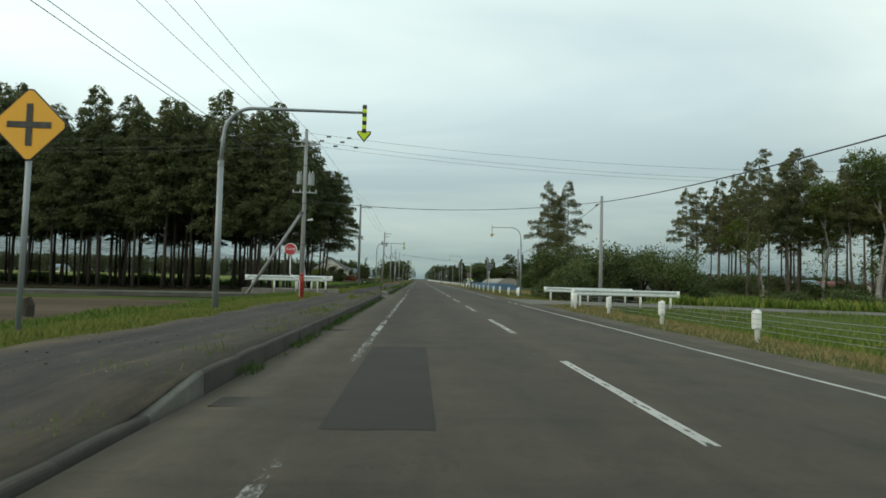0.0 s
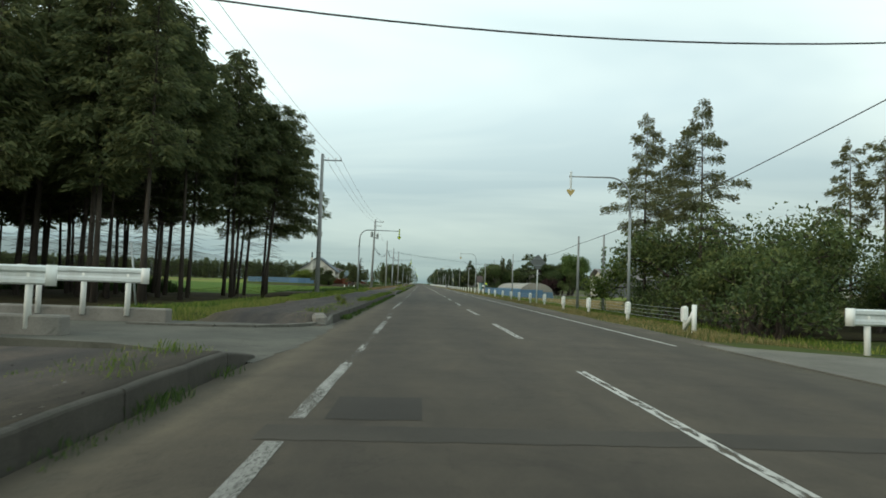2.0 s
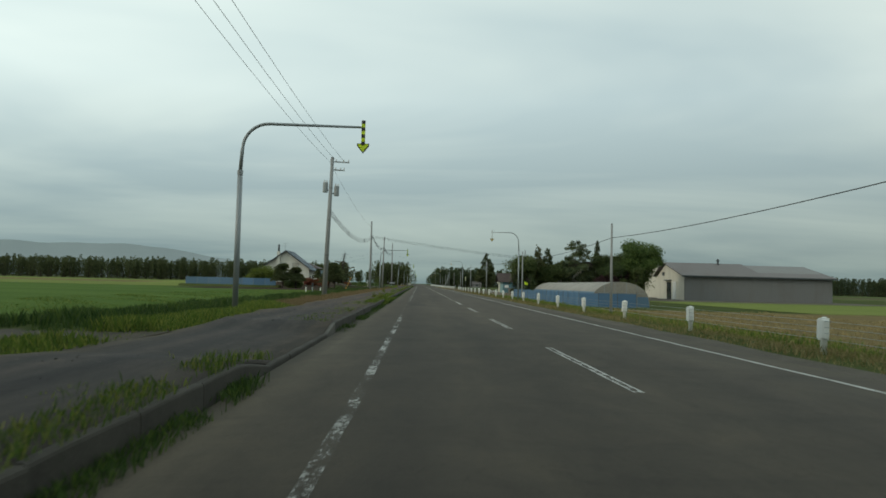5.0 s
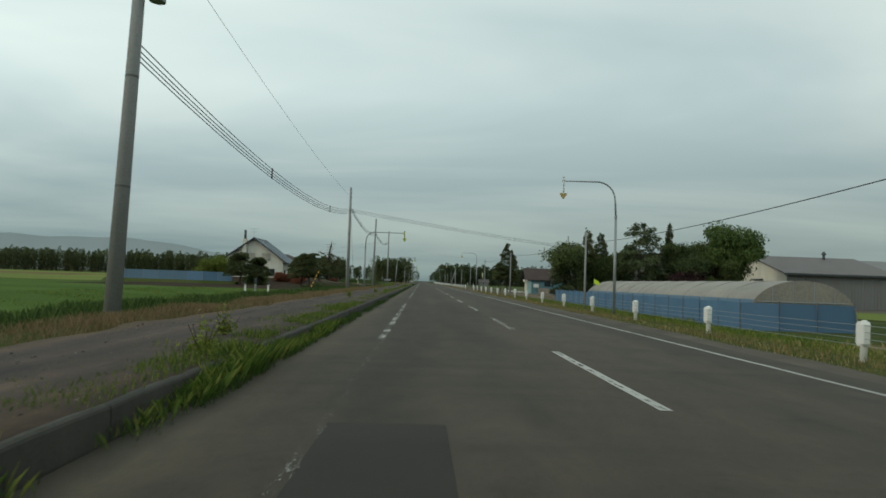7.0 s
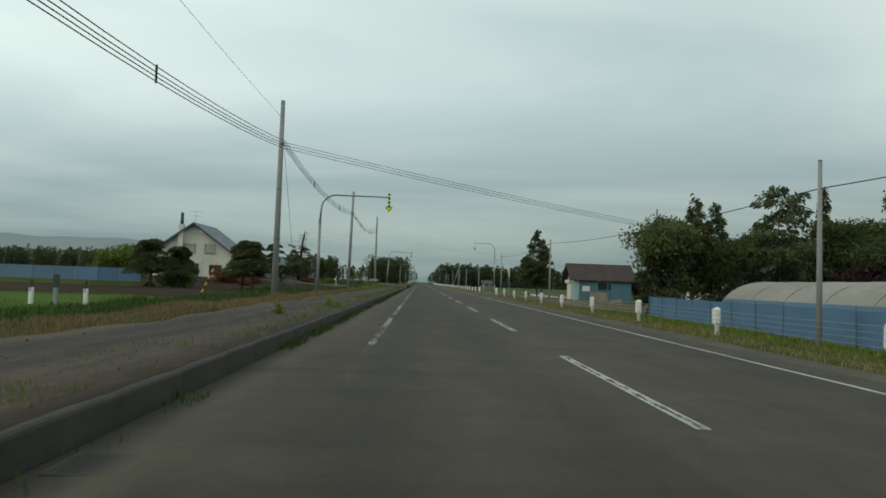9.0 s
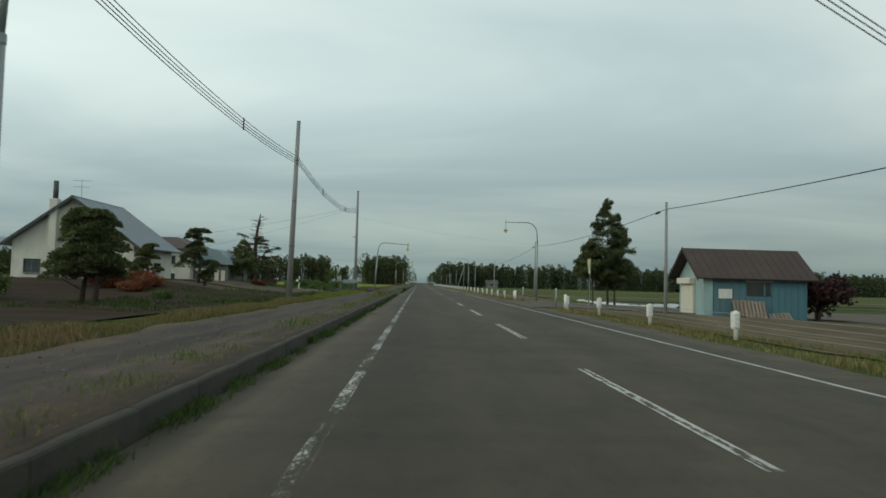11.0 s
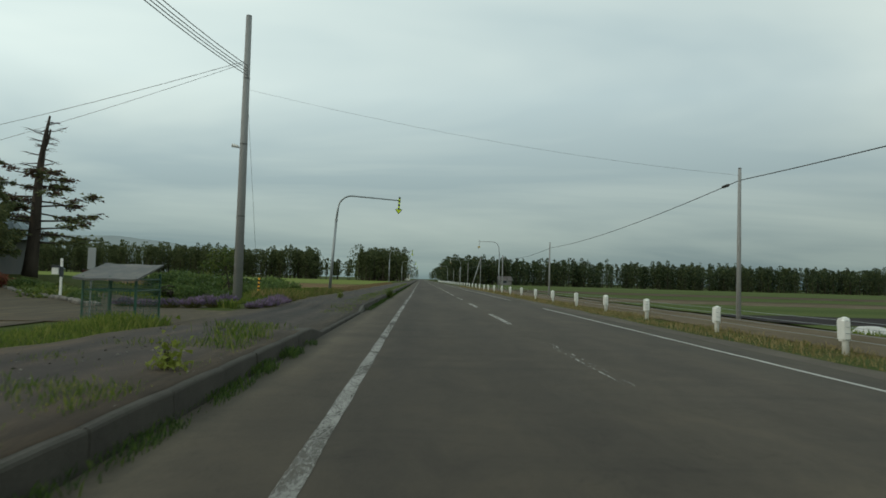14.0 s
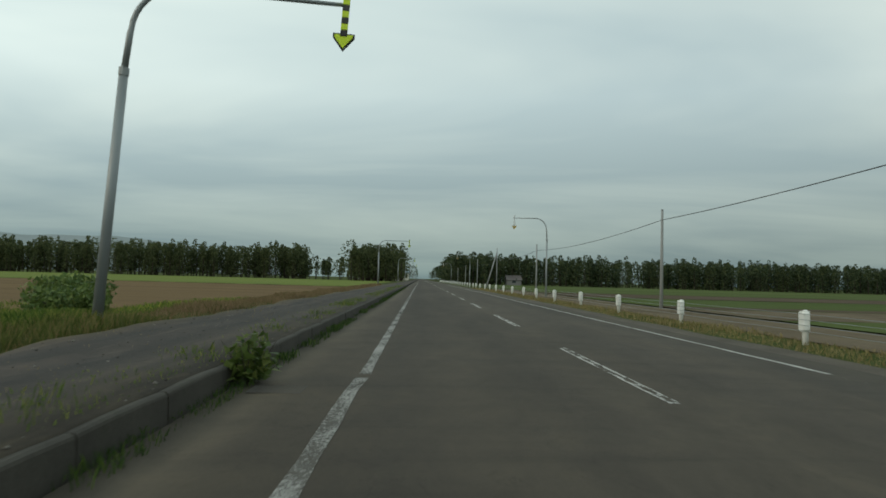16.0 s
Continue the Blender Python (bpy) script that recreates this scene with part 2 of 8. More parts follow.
def road_paint(name="line_paint", p0=0.47, p1=0.57, chunk=0.0, fine=16.0, pale=1.0):
    """White line paint worn through to the asphalt in flakes, and lost in whole stretches."""
    m, nt, b = material(name, 0.7)
    n = noise_node(nt, fine, 8, 0.8, (1, 0.5, 1), 0.5)
    if chunk:
        big = noise_node(nt, 1.3, 4, 0.6, (2.2, 0.6, 1), 0.3)
        n = mixc(nt, n, big, chunk)
    worn = ramp(nt, n, [(p0, (0, 0, 0)), (p1, (1, 1, 1))])
    tint = ramp(nt, noise_node(nt, 1.1, 4), [(0.3, (0.27 * pale, 0.26 * pale, 0.235 * pale)), (0.7, (0.46 * pale, 0.45 * pale, 0.415 * pale))])
    nt.links.new(tint, b.inputs["Base Color"])
    flake(nt, b, worn)
    return m


# dust swept to the road's edges, oil and tyre polish along the tracks
nt = ASPHALT.node_tree
pb = next(n for n in nt.nodes if n.type == "BSDF_PRINCIPLED")
base_col = pb.inputs["Base Color"].links[0].from_socket
oc = nt.nodes.new("ShaderNodeTexCoord")
ox = nt.nodes.new("ShaderNodeSeparateXYZ")
nt.links.new(oc.outputs["Object"], ox.inputs[0])
wobx = nt.nodes.new("ShaderNodeMath")
wobx.operation = "MULTIPLY_ADD"
wobx.inputs[1].default_value = 0.5
nt.links.new(noise_node(nt, 0.35, 4, 0.6, (1, 0.35, 1)), wobx.inputs[0])
nt.links.new(ox.outputs["X"], wobx.inputs[2])
xr = nt.nodes.new("ShaderNodeMapRange")
for k, v in ((1, -4.0), (2, 4.5), (3, 0.0), (4, 1.0)):
    xr.inputs[k].default_value = v
nt.links.new(wobx.outputs[0], xr.inputs[0])
band_ = ramp(nt, xr.outputs[0], [(0.02, (0.85, 0.84, 0.8)), (0.055, (1.5, 1.47, 1.38)), (0.10, (1.08, 1.06, 1.02)), (0.20, (0.84, 0.84, 0.85)), (0.30, (1.06, 1.05, 1.03)), (0.38, (0.96, 0.96, 0.97)), (0.50, (1.22, 1.21, 1.19)), (0.64, (1.02, 1.02, 1.04)), (0.72, (1.20, 1.19, 1.18)), (0.80, (1.04, 1.04, 1.05)), (0.92, (1.4, 1.37, 1.3))])
mott = ramp(nt, noise_node(nt, 1.6, 9, 0.72, (1, 0.45, 1), 0.6), [(0.30, (0.74, 0.74, 0.75)), (0.5, (1.0, 1.0, 1.0)), (0.72, (1.30, 1.27, 1.20))])
cross_ = ramp(nt, noise_node(nt, 0.9, 6, 0.65, (0.12, 1.6, 1), 0.2), [(0.30, (0.80, 0.80, 0.81)), (0.45, (1, 1, 1)), (0.78, (1.12, 1.1, 1.06))])
crack = ramp(nt, noise_node(nt, 0.8, 10, 0.6, (0.7, 1.1, 1), 2.0), [(0.494, (1, 1, 1)), (0.5, (0.55, 0.55, 0.55)), (0.506, (1, 1, 1))])
tone = mixc(nt, mixc(nt, mixc(nt, base_col, band_, 1.0, "MULTIPLY"), mott, 0.85, "MULTIPLY"), cross_, 0.9, "MULTIPLY")
nt.links.new(mixc(nt, tone, crack, 0.6, "MULTIPLY"), pb.inputs["Base Color"])

nt = OLDASPHALT.node_tree
pb = next(n for n in nt.nodes if n.type == "BSDF_PRINCIPLED")
base_col = pb.inputs["Base Color"].links[0].from_socket
oc = nt.nodes.new("ShaderNodeTexCoord")
ox = nt.nodes.new("ShaderNodeSeparateXYZ")
nt.links.new(oc.outputs["Object"], ox.inputs[0])
wobx = nt.nodes.new("ShaderNodeMath")
wobx.operation = "MULTIPLY_ADD"
wobx.inputs[1].default_value = 0.9
nt.links.new(noise_node(nt, 0.5, 7, 0.7, (1, 0.4, 1)), wobx.inputs[0])
nt.links.new(ox.outputs["X"], wobx.inputs[2])
xr = nt.nodes.new("ShaderNodeMapRange")
for k, v in ((1, -6.6), (2, -3.9), (3, 0.0), (4, 1.0)):
    xr.inputs[k].default_value = v
nt.links.new(wobx.outputs[0], xr.inputs[0])
# earth and moss along both edges, two walked tracks between
band_ = ramp(nt, xr.outputs[0], [(0.02, (1.5, 1.35, 0.9)), (0.14, (1.25, 1.15, 1.0)), (0.26, (0.80, 0.80, 0.82)), (0.40, (1.20, 1.15, 1.10)), (0.54, (0.78, 0.78, 0.80)), (0.68, (1.15, 1.1, 1.05)), (0.80, (1.15, 1.10, 1.00)), (0.92, (1.28, 1.20, 1.02))])
mott = ramp(nt, noise_node(nt, 2.4, 9, 0.75, (1, 0.5, 1), 0.8), [(0.28, (0.62, 0.62, 0.62)), (0.5, (1.0, 1.0, 1.0)), (0.74, (1.7, 1.6, 1.42))])
# thin drag marks along the way, and red-brown moss and earth on the middle stretch
streak = ramp(nt, noise_node(nt, 3.2, 6, 0.6, (1, 0.035, 1), 0.15), [(0.34, (0.70, 0.69, 0.70)), (0.5, (1.0, 1.0, 1.0)), (0.68, (1.36, 1.30, 1.24))])
yr = nt.nodes.new("ShaderNodeMapRange")
for k, v in ((1, 0.0), (2, 260.0), (3, 0.0), (4, 1.0)):
    yr.inputs[k].default_value = v
nt.links.new(ox.outputs["Y"], yr.inputs[0])
earth = ramp(nt, yr.outputs[0], [(0.0, (1.05, 1.05, 1.02)), (0.16, (1.0, 1.0, 1.0)), (0.24, (0.86, 0.90, 0.98)), (0.36, (0.90, 0.92, 0.97)), (0.42, (1.18, 1.02, 0.96)), (0.84, (1.14, 1.02, 0.96)), (0.91, (1.0, 1.02, 1.0))])
walk_col = mixc(nt, mixc(nt, base_col, band_, 1.0, "MULTIPLY"), mott, 0.9, "MULTIPLY")
nt.links.new(mixc(nt, mixc(nt, walk_col, streak, 0.85, "MULTIPLY"), earth, 1.0, "MULTIPLY"), pb.inputs["Base Color"])

LINE = road_paint("line_paint", 0.53, 0.63, 0.3, 40.0)
LINELEFT = road_paint("dull_line_paint", 0.455, 0.60, 0.40, 42.0, 0.62)
LINEWORN = road_paint("worn_line_paint", 0.445, 0.52, 0.45, 22.0, 0.85)
LINETHIN = road_paint("last_traces_of_line_paint", 0.40, 0.45, 0.30, 22.0, 0.8)


def dash_paint():
    """Centre dash: the middle worn by tyres, its two edges left standing, each dash worn differently."""
    m, nt, b = material("dash_paint", 0.7)
    tc = nt.nodes.new("ShaderNodeTexCoord")
    geo = nt.nodes.new("ShaderNodeNewGeometry")
    info = nt.nodes.new("ShaderNodeObjectInfo")
    px = nt.nodes.new("ShaderNodeSeparateXYZ")
    nt.links.new(tc.outputs["Object"], px.inputs[0])
    mid = nt.nodes.new("ShaderNodeMath")
    mid.operation = "ABSOLUTE"
    nt.links.new(px.outputs["X"], mid.inputs[0])
    n = nt.nodes.new("ShaderNodeTexNoise")
    n.inputs["Scale"].default_value, n.inputs["Detail"].default_value, n.inputs["Roughness"].default_value = 7.0, 9.0, 0.75
    mp = nt.nodes.new("ShaderNodeMapping")
    mp.inputs["Scale"].default_value = (1.6, 0.45, 1.0)
    nt.links.new(geo.outputs["Position"], mp.inputs["Vector"])
    nt.links.new(mp.outputs[0], n.inputs["Vector"])
    edge = nt.nodes.new("ShaderNodeMapRange")
    for k, v in ((1, 0.012), (2, 0.045), (3, 0.10), (4, -0.02)):
        edge.inputs[k].default_value = v
    nt.links.new(mid.outputs[0], edge.inputs[0])
    own = nt.nodes.new("ShaderNodeMapRange")
    for k, v in ((1, 0.0), (2, 1.0), (3, -0.09), (4, 0.13)):
        own.inputs[k].default_value = v
    nt.links.new(info.outputs["Color"], own.inputs[0])
    s1 = nt.nodes.new("ShaderNodeMath")
    s1.operation = "ADD"
    nt.links.new(n.outputs["Fac"], s1.inputs[0])
    nt.links.new(edge.outputs[0], s1.inputs[1])
    s2 = nt.nodes.new("ShaderNodeMath")
    s2.operation = "ADD"
    nt.links.new(s1.outputs[0], s2.inputs[0])
    nt.links.new(own.outputs[0], s2.inputs[1])
    worn = ramp(nt, s2.outputs[0], [(0.50, (0, 0, 0)), (0.60, (1, 1, 1))])
    tint = ramp(nt, noise_node(nt, 1.1, 4), [(0.3, (0.30, 0.29, 0.265)), (0.7, (0.48, 0.47, 0.435))])
    nt.links.new(tint, b.inputs["Base Color"])
    flake(nt, b, worn)
    return m


DASHPAINT = dash_paint()
NEEDLE = foliage("needles", [(0.0, (0.064, 0.084, 0.044)), (0.5, (0.102, 0.126, 0.060)), (1.0, (0.155, 0.166, 0.076))], 0.75, 0.5)
LARCH = foliage("larch_needles", [(0.0, (0.070, 0.082, 0.042)), (0.5, (0.118, 0.130, 0.060)), (1.0, (0.185, 0.172, 0.078))], 0.75, 0.4)
FIRLEAF = foliage("fir_needles", [(0.0, (0.038, 0.056, 0.032)), (0.6, (0.068, 0.094, 0.046)), (1.0, (0.115, 0.130, 0.050))], 0.7, 0.25)
FIRLIGHT = foliage("yard_fir_needles", [(0.0, (0.052, 0.072, 0.036)), (0.6, (0.098, 0.122, 0.056)), (1.0, (0.165, 0.170, 0.070))], 0.7, 0.3)
LEAFDARK = foliage("dark_leaves", [(0.0, (0.042, 0.066, 0.026)), (0.6, (0.082, 0.116, 0.042)), (1.0, (0.145, 0.165, 0.060))], 0.6, 0.3)
LEAF = foliage("broad_leaves", [(0.0, (0.046, 0.080, 0.026)), (0.5, (0.088, 0.142, 0.042)), (1.0, (0.15, 0.20, 0.06))], 0.55, 0.3)
LEAFLIGHT = foliage("light_leaves", [(0.0, (0.05, 0.085, 0.02)), (0.5, (0.10, 0.14, 0.032)), (1.0, (0.19, 0.21, 0.06))], 0.55, 0.3)
LEAFYELLOW = foliage("yellow_green_leaves", [(0.0, (0.10, 0.14, 0.02)), (1.0, (0.22, 0.25, 0.05))], 0.55, 0.3)
LEAFRED = foliage("red_leaves", [(0.0, (0.10, 0.030, 0.020)), (0.6, (0.22, 0.062, 0.045)), (1.0, (0.10, 0.11, 0.03))], 0.6, 0.3)
LEAFPURPLE = foliage("purple_leaves", [(0.0, (0.022, 0.013, 0.016)), (1.0, (0.060, 0.030, 0.034))], 0.6, 0.2)
DEADNEEDLE = foliage("dead_needles", [(0.0, (0.05, 0.03, 0.022)), (1.0, (0.15, 0.085, 0.06))], 0.8, 0.1)
GRASS = foliage("grass_blades", [(0.0, (0.045, 0.085, 0.014)), (0.6, (0.11, 0.17, 0.028)), (1.0, (0.24, 0.25, 0.06))], 0.6, 0.3)
GRASSBRIGHT = foliage("bright_grass", [(0.0, (0.080, 0.112, 0.024)), (0.6, (0.150, 0.180, 0.040)), (1.0, (0.25, 0.24, 0.085))], 0.6, 0.3)
GRASSFRESH = foliage("fresh_grass", [(0.0, (0.070, 0.115, 0.022)), (0.6, (0.145, 0.195, 0.038)), (1.0, (0.24, 0.25, 0.07))], 0.6, 0.35)
GRASSFARM = foliage("farm_grass", [(0.0, (0.060, 0.085, 0.022)), (0.5, (0.115, 0.135, 0.036)), (0.8, (0.17, 0.155, 0.060)), (1.0, (0.24, 0.18, 0.09))], 0.6, 0.3)
GRASSDARK = foliage("dark_grass", [(0.0, (0.020, 0.045, 0.012)), (0.6, (0.045, 0.085, 0.020)), (1.0, (0.09, 0.13, 0.03))], 0.6, 0.25)
GRASSDRY = foliage("dry_grass", [(0.0, (0.15, 0.125, 0.055)), (0.5, (0.28, 0.215, 0.10)), (1.0, (0.41, 0.33, 0.18))], 0.8, 0.25)
GRASSRUST = foliage("rusty_grass", [(0.0, (0.13, 0.12, 0.050)), (0.45, (0.25, 0.165, 0.095)), (1.0, (0.36, 0.24, 0.155))], 0.8, 0.25)
LAVENDER = foliage("lavender_flowers", [(0.0, (0.10, 0.12, 0.06)), (0.5, (0.16, 0.11, 0.22)), (1.0, (0.27, 0.20, 0.36))], 0.7, 0.2)


# ---- mesh building ----
class Mesh:
    """Collects verts and faces for one mesh."""

    def __init__(self):
        self.v, self.f = [], []

    def face_set(self, pts, faces):
        o = len(self.v)
        self.v += [tuple(p) for p in pts]
        self.f += [tuple(i + o for i in fc) for fc in faces]
        return self

    def box(self, c, s, b=0.0, m=None):
        """Box with centre c, size s and edges chamfered by b."""
        hx, hy, hz = s[0] / 2, s[1] / 2, s[2] / 2
        if b <= 0:
            pts = [(x * hx, y * hy, z * hz) for z in (-1, 1) for y in (-1, 1) for x in (-1, 1)]
            faces = [(0, 2, 3, 1), (4, 5, 7, 6), (0, 1, 5, 4), (2, 6, 7, 3), (0, 4, 6, 2), (1, 3, 7, 5)]
        else:
            b = min(b, hx * 0.9, hy * 0.9, hz * 0.9)
            pts, faces, idx = [], [], {}
            for sx in (-1, 1):
                for sy in (-1, 1):
                    for sz in (-1, 1):
                        for ax in range(3):
                            p = [sx * (hx - b), sy * (hy - b), sz * (hz - b)]
                            p[ax] = (sx * hx, sy * hy, sz * hz)[ax]
                            idx[sx, sy, sz, ax] = len(pts)
                            pts.append(tuple(p))
                        q = [idx[sx, sy, sz, a] for a in range(3)]
                        faces.append(tuple(q if sx * sy * sz > 0 else q[::-1]))
            for ax in range(3):
                u, w = (ax + 1) % 3, (ax + 2) % 3
                for s1 in (-1, 1):
                    ring = []
                    for a, c2 in ((-1, -1), (1, -1), (1, 1), (-1, 1)):
                        k = [0, 0, 0]
                        k[ax], k[u], k[w] = s1, a, c2
                        ring.append(idx[k[0], k[1], k[2], ax])
                    faces.append(tuple(ring if s1 > 0 else ring[::-1]))
                for a in (-1, 1):
                    for c2 in (-1, 1):
                        k0, k1 = [0, 0, 0], [0, 0, 0]
                        k0[ax], k0[u], k0[w] = -1, a, c2
                        k1[ax], k1[u], k1[w] = 1, a, c2
                        q = (idx[(*k0, u)], idx[(*k1, u)], idx[(*k1, w)], idx[(*k0, w)])
                        faces.append(q if a * c2 > 0 else q[::-1])
        if m is not None:
            pts = [m @ Vector(p) for p in pts]
        return self.face_set([(p[0] + c[0], p[1] + c[1], p[2] + c[2]) for p in pts], faces)

    def tube(self, path, radii, n=10, caps=True):
        """Round bar along a path; radii one for each point or one for all."""
        path = [Vector(p) for p in path]
        if not isinstance(radii, (list, tuple)):
            radii = [radii] * len(path)
        o = len(self.v)
        side = None
        for i, p in enumerate(path):
            d = (path[min(i + 1, len(path) - 1)] - path[max(i - 1, 0)]).normalized()
            if side is None:
                side = d.orthogonal().normalized()
            side = (side - d * side.dot(d)).normalized()
            up = d.cross(side)
            for k in range(n):
                a = 2 * math.pi * k / n
                self.v.append(tuple(p + (side * math.cos(a) + up * math.sin(a)) * radii[i]))
        for i in range(len(path) - 1):
            for k in range(n):
                a, b2 = o + i * n + k, o + i * n + (k + 1) % n
                self.f.append((a, b2, b2 + n, a + n))
        if caps:
            self.f.append(tuple(range(o + n - 1, o - 1, -1)))
            e = o + (len(path) - 1) * n
            self.f.append(tuple(range(e, e + n)))
        return self

    def cyl(self, c, r, h, n=14, r2=None):
        return self.tube([(c[0], c[1], c[2]), (c[0], c[1], c[2] + h)], [r, r if r2 is None else r2], n)

    def prism(self, outline, d):
        """Flat outline (points in 3D, in order) pushed along d."""
        n = len(outline)
        d = Vector(d)
        pts = [Vector(p) for p in outline] + [Vector(p) + d for p in outline]
        faces = [tuple(range(n - 1, -1, -1)), tuple(range(n, 2 * n))]
        faces += [(i, (i + 1) % n, (i + 1) % n + n, i + n) for i in range(n)]
        return self.face_set(pts, faces)


def make(name, mesh, mat, smooth=False):
    me = bpy.data.meshes.new(name)
    me.from_pydata(mesh.v, [], mesh.f)
    me.materials.append(mat)
    if smooth:
        me.polygons.foreach_set("use_smooth", [True] * len(me.polygons))
    me.update()
    return me


def part(name, mesh, mat, parent, label="", smooth=False):
    ob = new(name, make(name, mesh, mat, smooth))
    ob.parent = parent
    if label:
        tagged(ob, label)
    return ob


def thing(name, at, label, category, group="", turn=0.0):
    ob = new(name)
    ob.empty_display_size = 0.2
    ob.matrix_world = pose(at[0], at[1], at[2], 0, 0, turn)
    return tagged(ob, label, category, group)


def solid(name, mesh, mat, label, category="", group="", kind="", smooth=False):
    return tagged(new(name, make(name, mesh, mat, smooth)), label, category, group, kind)


def array_mesh(name, co, tris, mat):
    """Mesh from numpy arrays of triangles."""
    me = bpy.data.meshes.new(name)
    n, t = len(co), len(tris)
    me.vertices.add(n)
    me.vertices.foreach_set("co", np.asarray(co, np.float32).ravel())
    me.loops.add(3 * t)
    me.loops.foreach_set("vertex_index", np.asarray(tris, np.int32).ravel())
    me.polygons.add(t)
    me.polygons.foreach_set("loop_start", np.arange(0, 3 * t, 3, dtype=np.int32))
    me.polygons.foreach_set("loop_total", np.full(t, 3, np.int32))
    me.materials.append(mat)
    me.update(calc_edges=True)
    me.validate()
    return me


# ---- ground ----
PROFILE_X = [-14.5, -12.6, -10.6, -8.8, -7.6, -6.8, -4.2, -4.0, 3.4, 3.7, 4.4, 5.2, 6.6, 8.2, 10.2, 14.0]
PROFILE_Z = [-0.35, -0.42, -0.06, 0.10, 0.15, 0.02, -0.12, -0.16, -0.14, -0.05, -0.03, -0.02, -0.16, -0.42, -0.60, -0.68]


def gz(x, y=0.0):
    """Height of the ground, lowered under the side road and the driveways."""
    z = np.interp(x, PROFILE_X, PROFILE_Z)
    y = np.asarray(y, float)
    low = np.maximum(np.clip(np.minimum(y - 38.5, 48.5 - y), 0, 1), np.maximum(np.clip(np.minimum(y - 88.2, 90.8 - y) * 2, 0, 1), np.clip(np.minimum(y - 231.3, 235.8 - y) * 2, 0, 1)))
    # the ditch is filled in front of the farm
    fill = np.clip(np.minimum(y - 221.0, 247.0 - y) / 5.0, 0, 1)
    z = z + np.where((x < -9.0) & (x > -17.0), fill * np.maximum(0, np.interp(x, [-17, -14, -11, -9.2], [-0.34, -0.06, 0.02, 0.08]) - z), 0)
    fill = np.clip(np.minimum(y - 82.0, 97.0 - y) / 4.0, 0, 1)
    z = z + np.where((x < -9.0) & (x > -15.0), fill * np.maximum(0, np.interp(x, [-15, -13.5, -11, -9.2], [-0.34, -0.10, -0.01, 0.05]) - z), 0)
    low = low * np.clip((np.asarray(x, float) + 17.0) / 5.0, 0, 1)
    z = np.where(x < -4.3, z * (1 - low) + np.minimum(z, -0.14) * low, z)
    # the farm plot stands on a low rise
    plot = np.clip(np.minimum((y - 214.0) / 14.0, (266.0 - y) / 9.0), 0, 1)
    z = z + plot * plot * (3 - 2 * plot) * np.interp(x, [-70, -48, -22.5, -19, -15, -12.5], [0, 1.0, 1.1, 0.58, 0.2, 0])
    up = np.clip(np.minimum(y - 30.5, 47.5 - y) / 3.0, 0, 1)
    z = np.where(x > 4.4, z * (1 - up) + np.maximum(z, np.interp(x, [4.4, 6, 45, 60], [-0.03, -0.04, -0.43, -0.68])) * up, z)
    up = np.clip(np.minimum(y - 200.0, 228.0 - y) / 4.0, 0, 1)
    z = np.where(x > 4.4, z * (1 - up) + np.maximum(z, np.interp(x, [4.4, 6, 24, 30], [-0.05, -0.055, -0.56, -0.68])) * up, z)
    # the bank behind the far guard posts falls off gently
    up = np.clip((y - 226.0) / 4.0, 0, 1)
    return np.where(x > 4.4, z * (1 - up) + np.maximum(z, np.interp(x, [4.4, 5.4, 8, 11.5, 16], [-0.03, -0.03, -0.06, -0.22, -0.68])) * up, z)


def bumpz(x, y):
    away = np.clip(np.minimum(np.abs(x + 5.5) - 3.0, np.abs(x - 0.0) - 5.5), 0, 4) / 4
    return away * 0.016 * (np.sin(x * 0.9 + y * 0.23) * np.sin(y * 0.71 - x * 0.2) + 0.6 * np.sin(x * 2.3 + 1.7) * np.sin(y * 1.9))


def sheet(name, xs, ys, mat, lift=0.0, edge=None):
    X, Y = np.meshgrid(np.asarray(xs, float), np.asarray(ys, float))
    Z = gz(X, Y) + bumpz(X, Y) * (np.abs(Y) < 700) + lift
    co = np.stack([X, Y, Z], -1).reshape(-1, 3)
    nx, ny = len(xs), len(ys)
    i = (np.arange(ny - 1)[:, None] * nx + np.arange(nx - 1)[None]).ravel()
    tris = np.concatenate([np.stack([i, i + 1, i + nx + 1], -1), np.stack([i, i + nx + 1, i + nx], -1)])
    return new(name, array_mesh(name, co, tris, mat))


gx = [-4000, -1500, -700, -350, -180, -110, -70, -48, -38, -30, -22.5, -19, -17, -15, -14, -11] + PROFILE_X + [16, 18, 21, 25, 30, 38, 50, 70, 110, 180, 350, 700, 1500, 4000]
gx = sorted(gx)
gy = [-300, -120, -60] + list(np.arange(-30, 340, 1.0)) + [350, 380, 420, 480, 560, 700, 1000, 1600, 2600, 4200]
tagged(sheet("ground", gx, gy, GRASSGROUND), "flat farmland ground with rough green and brown grass", "ground", kind="structure")


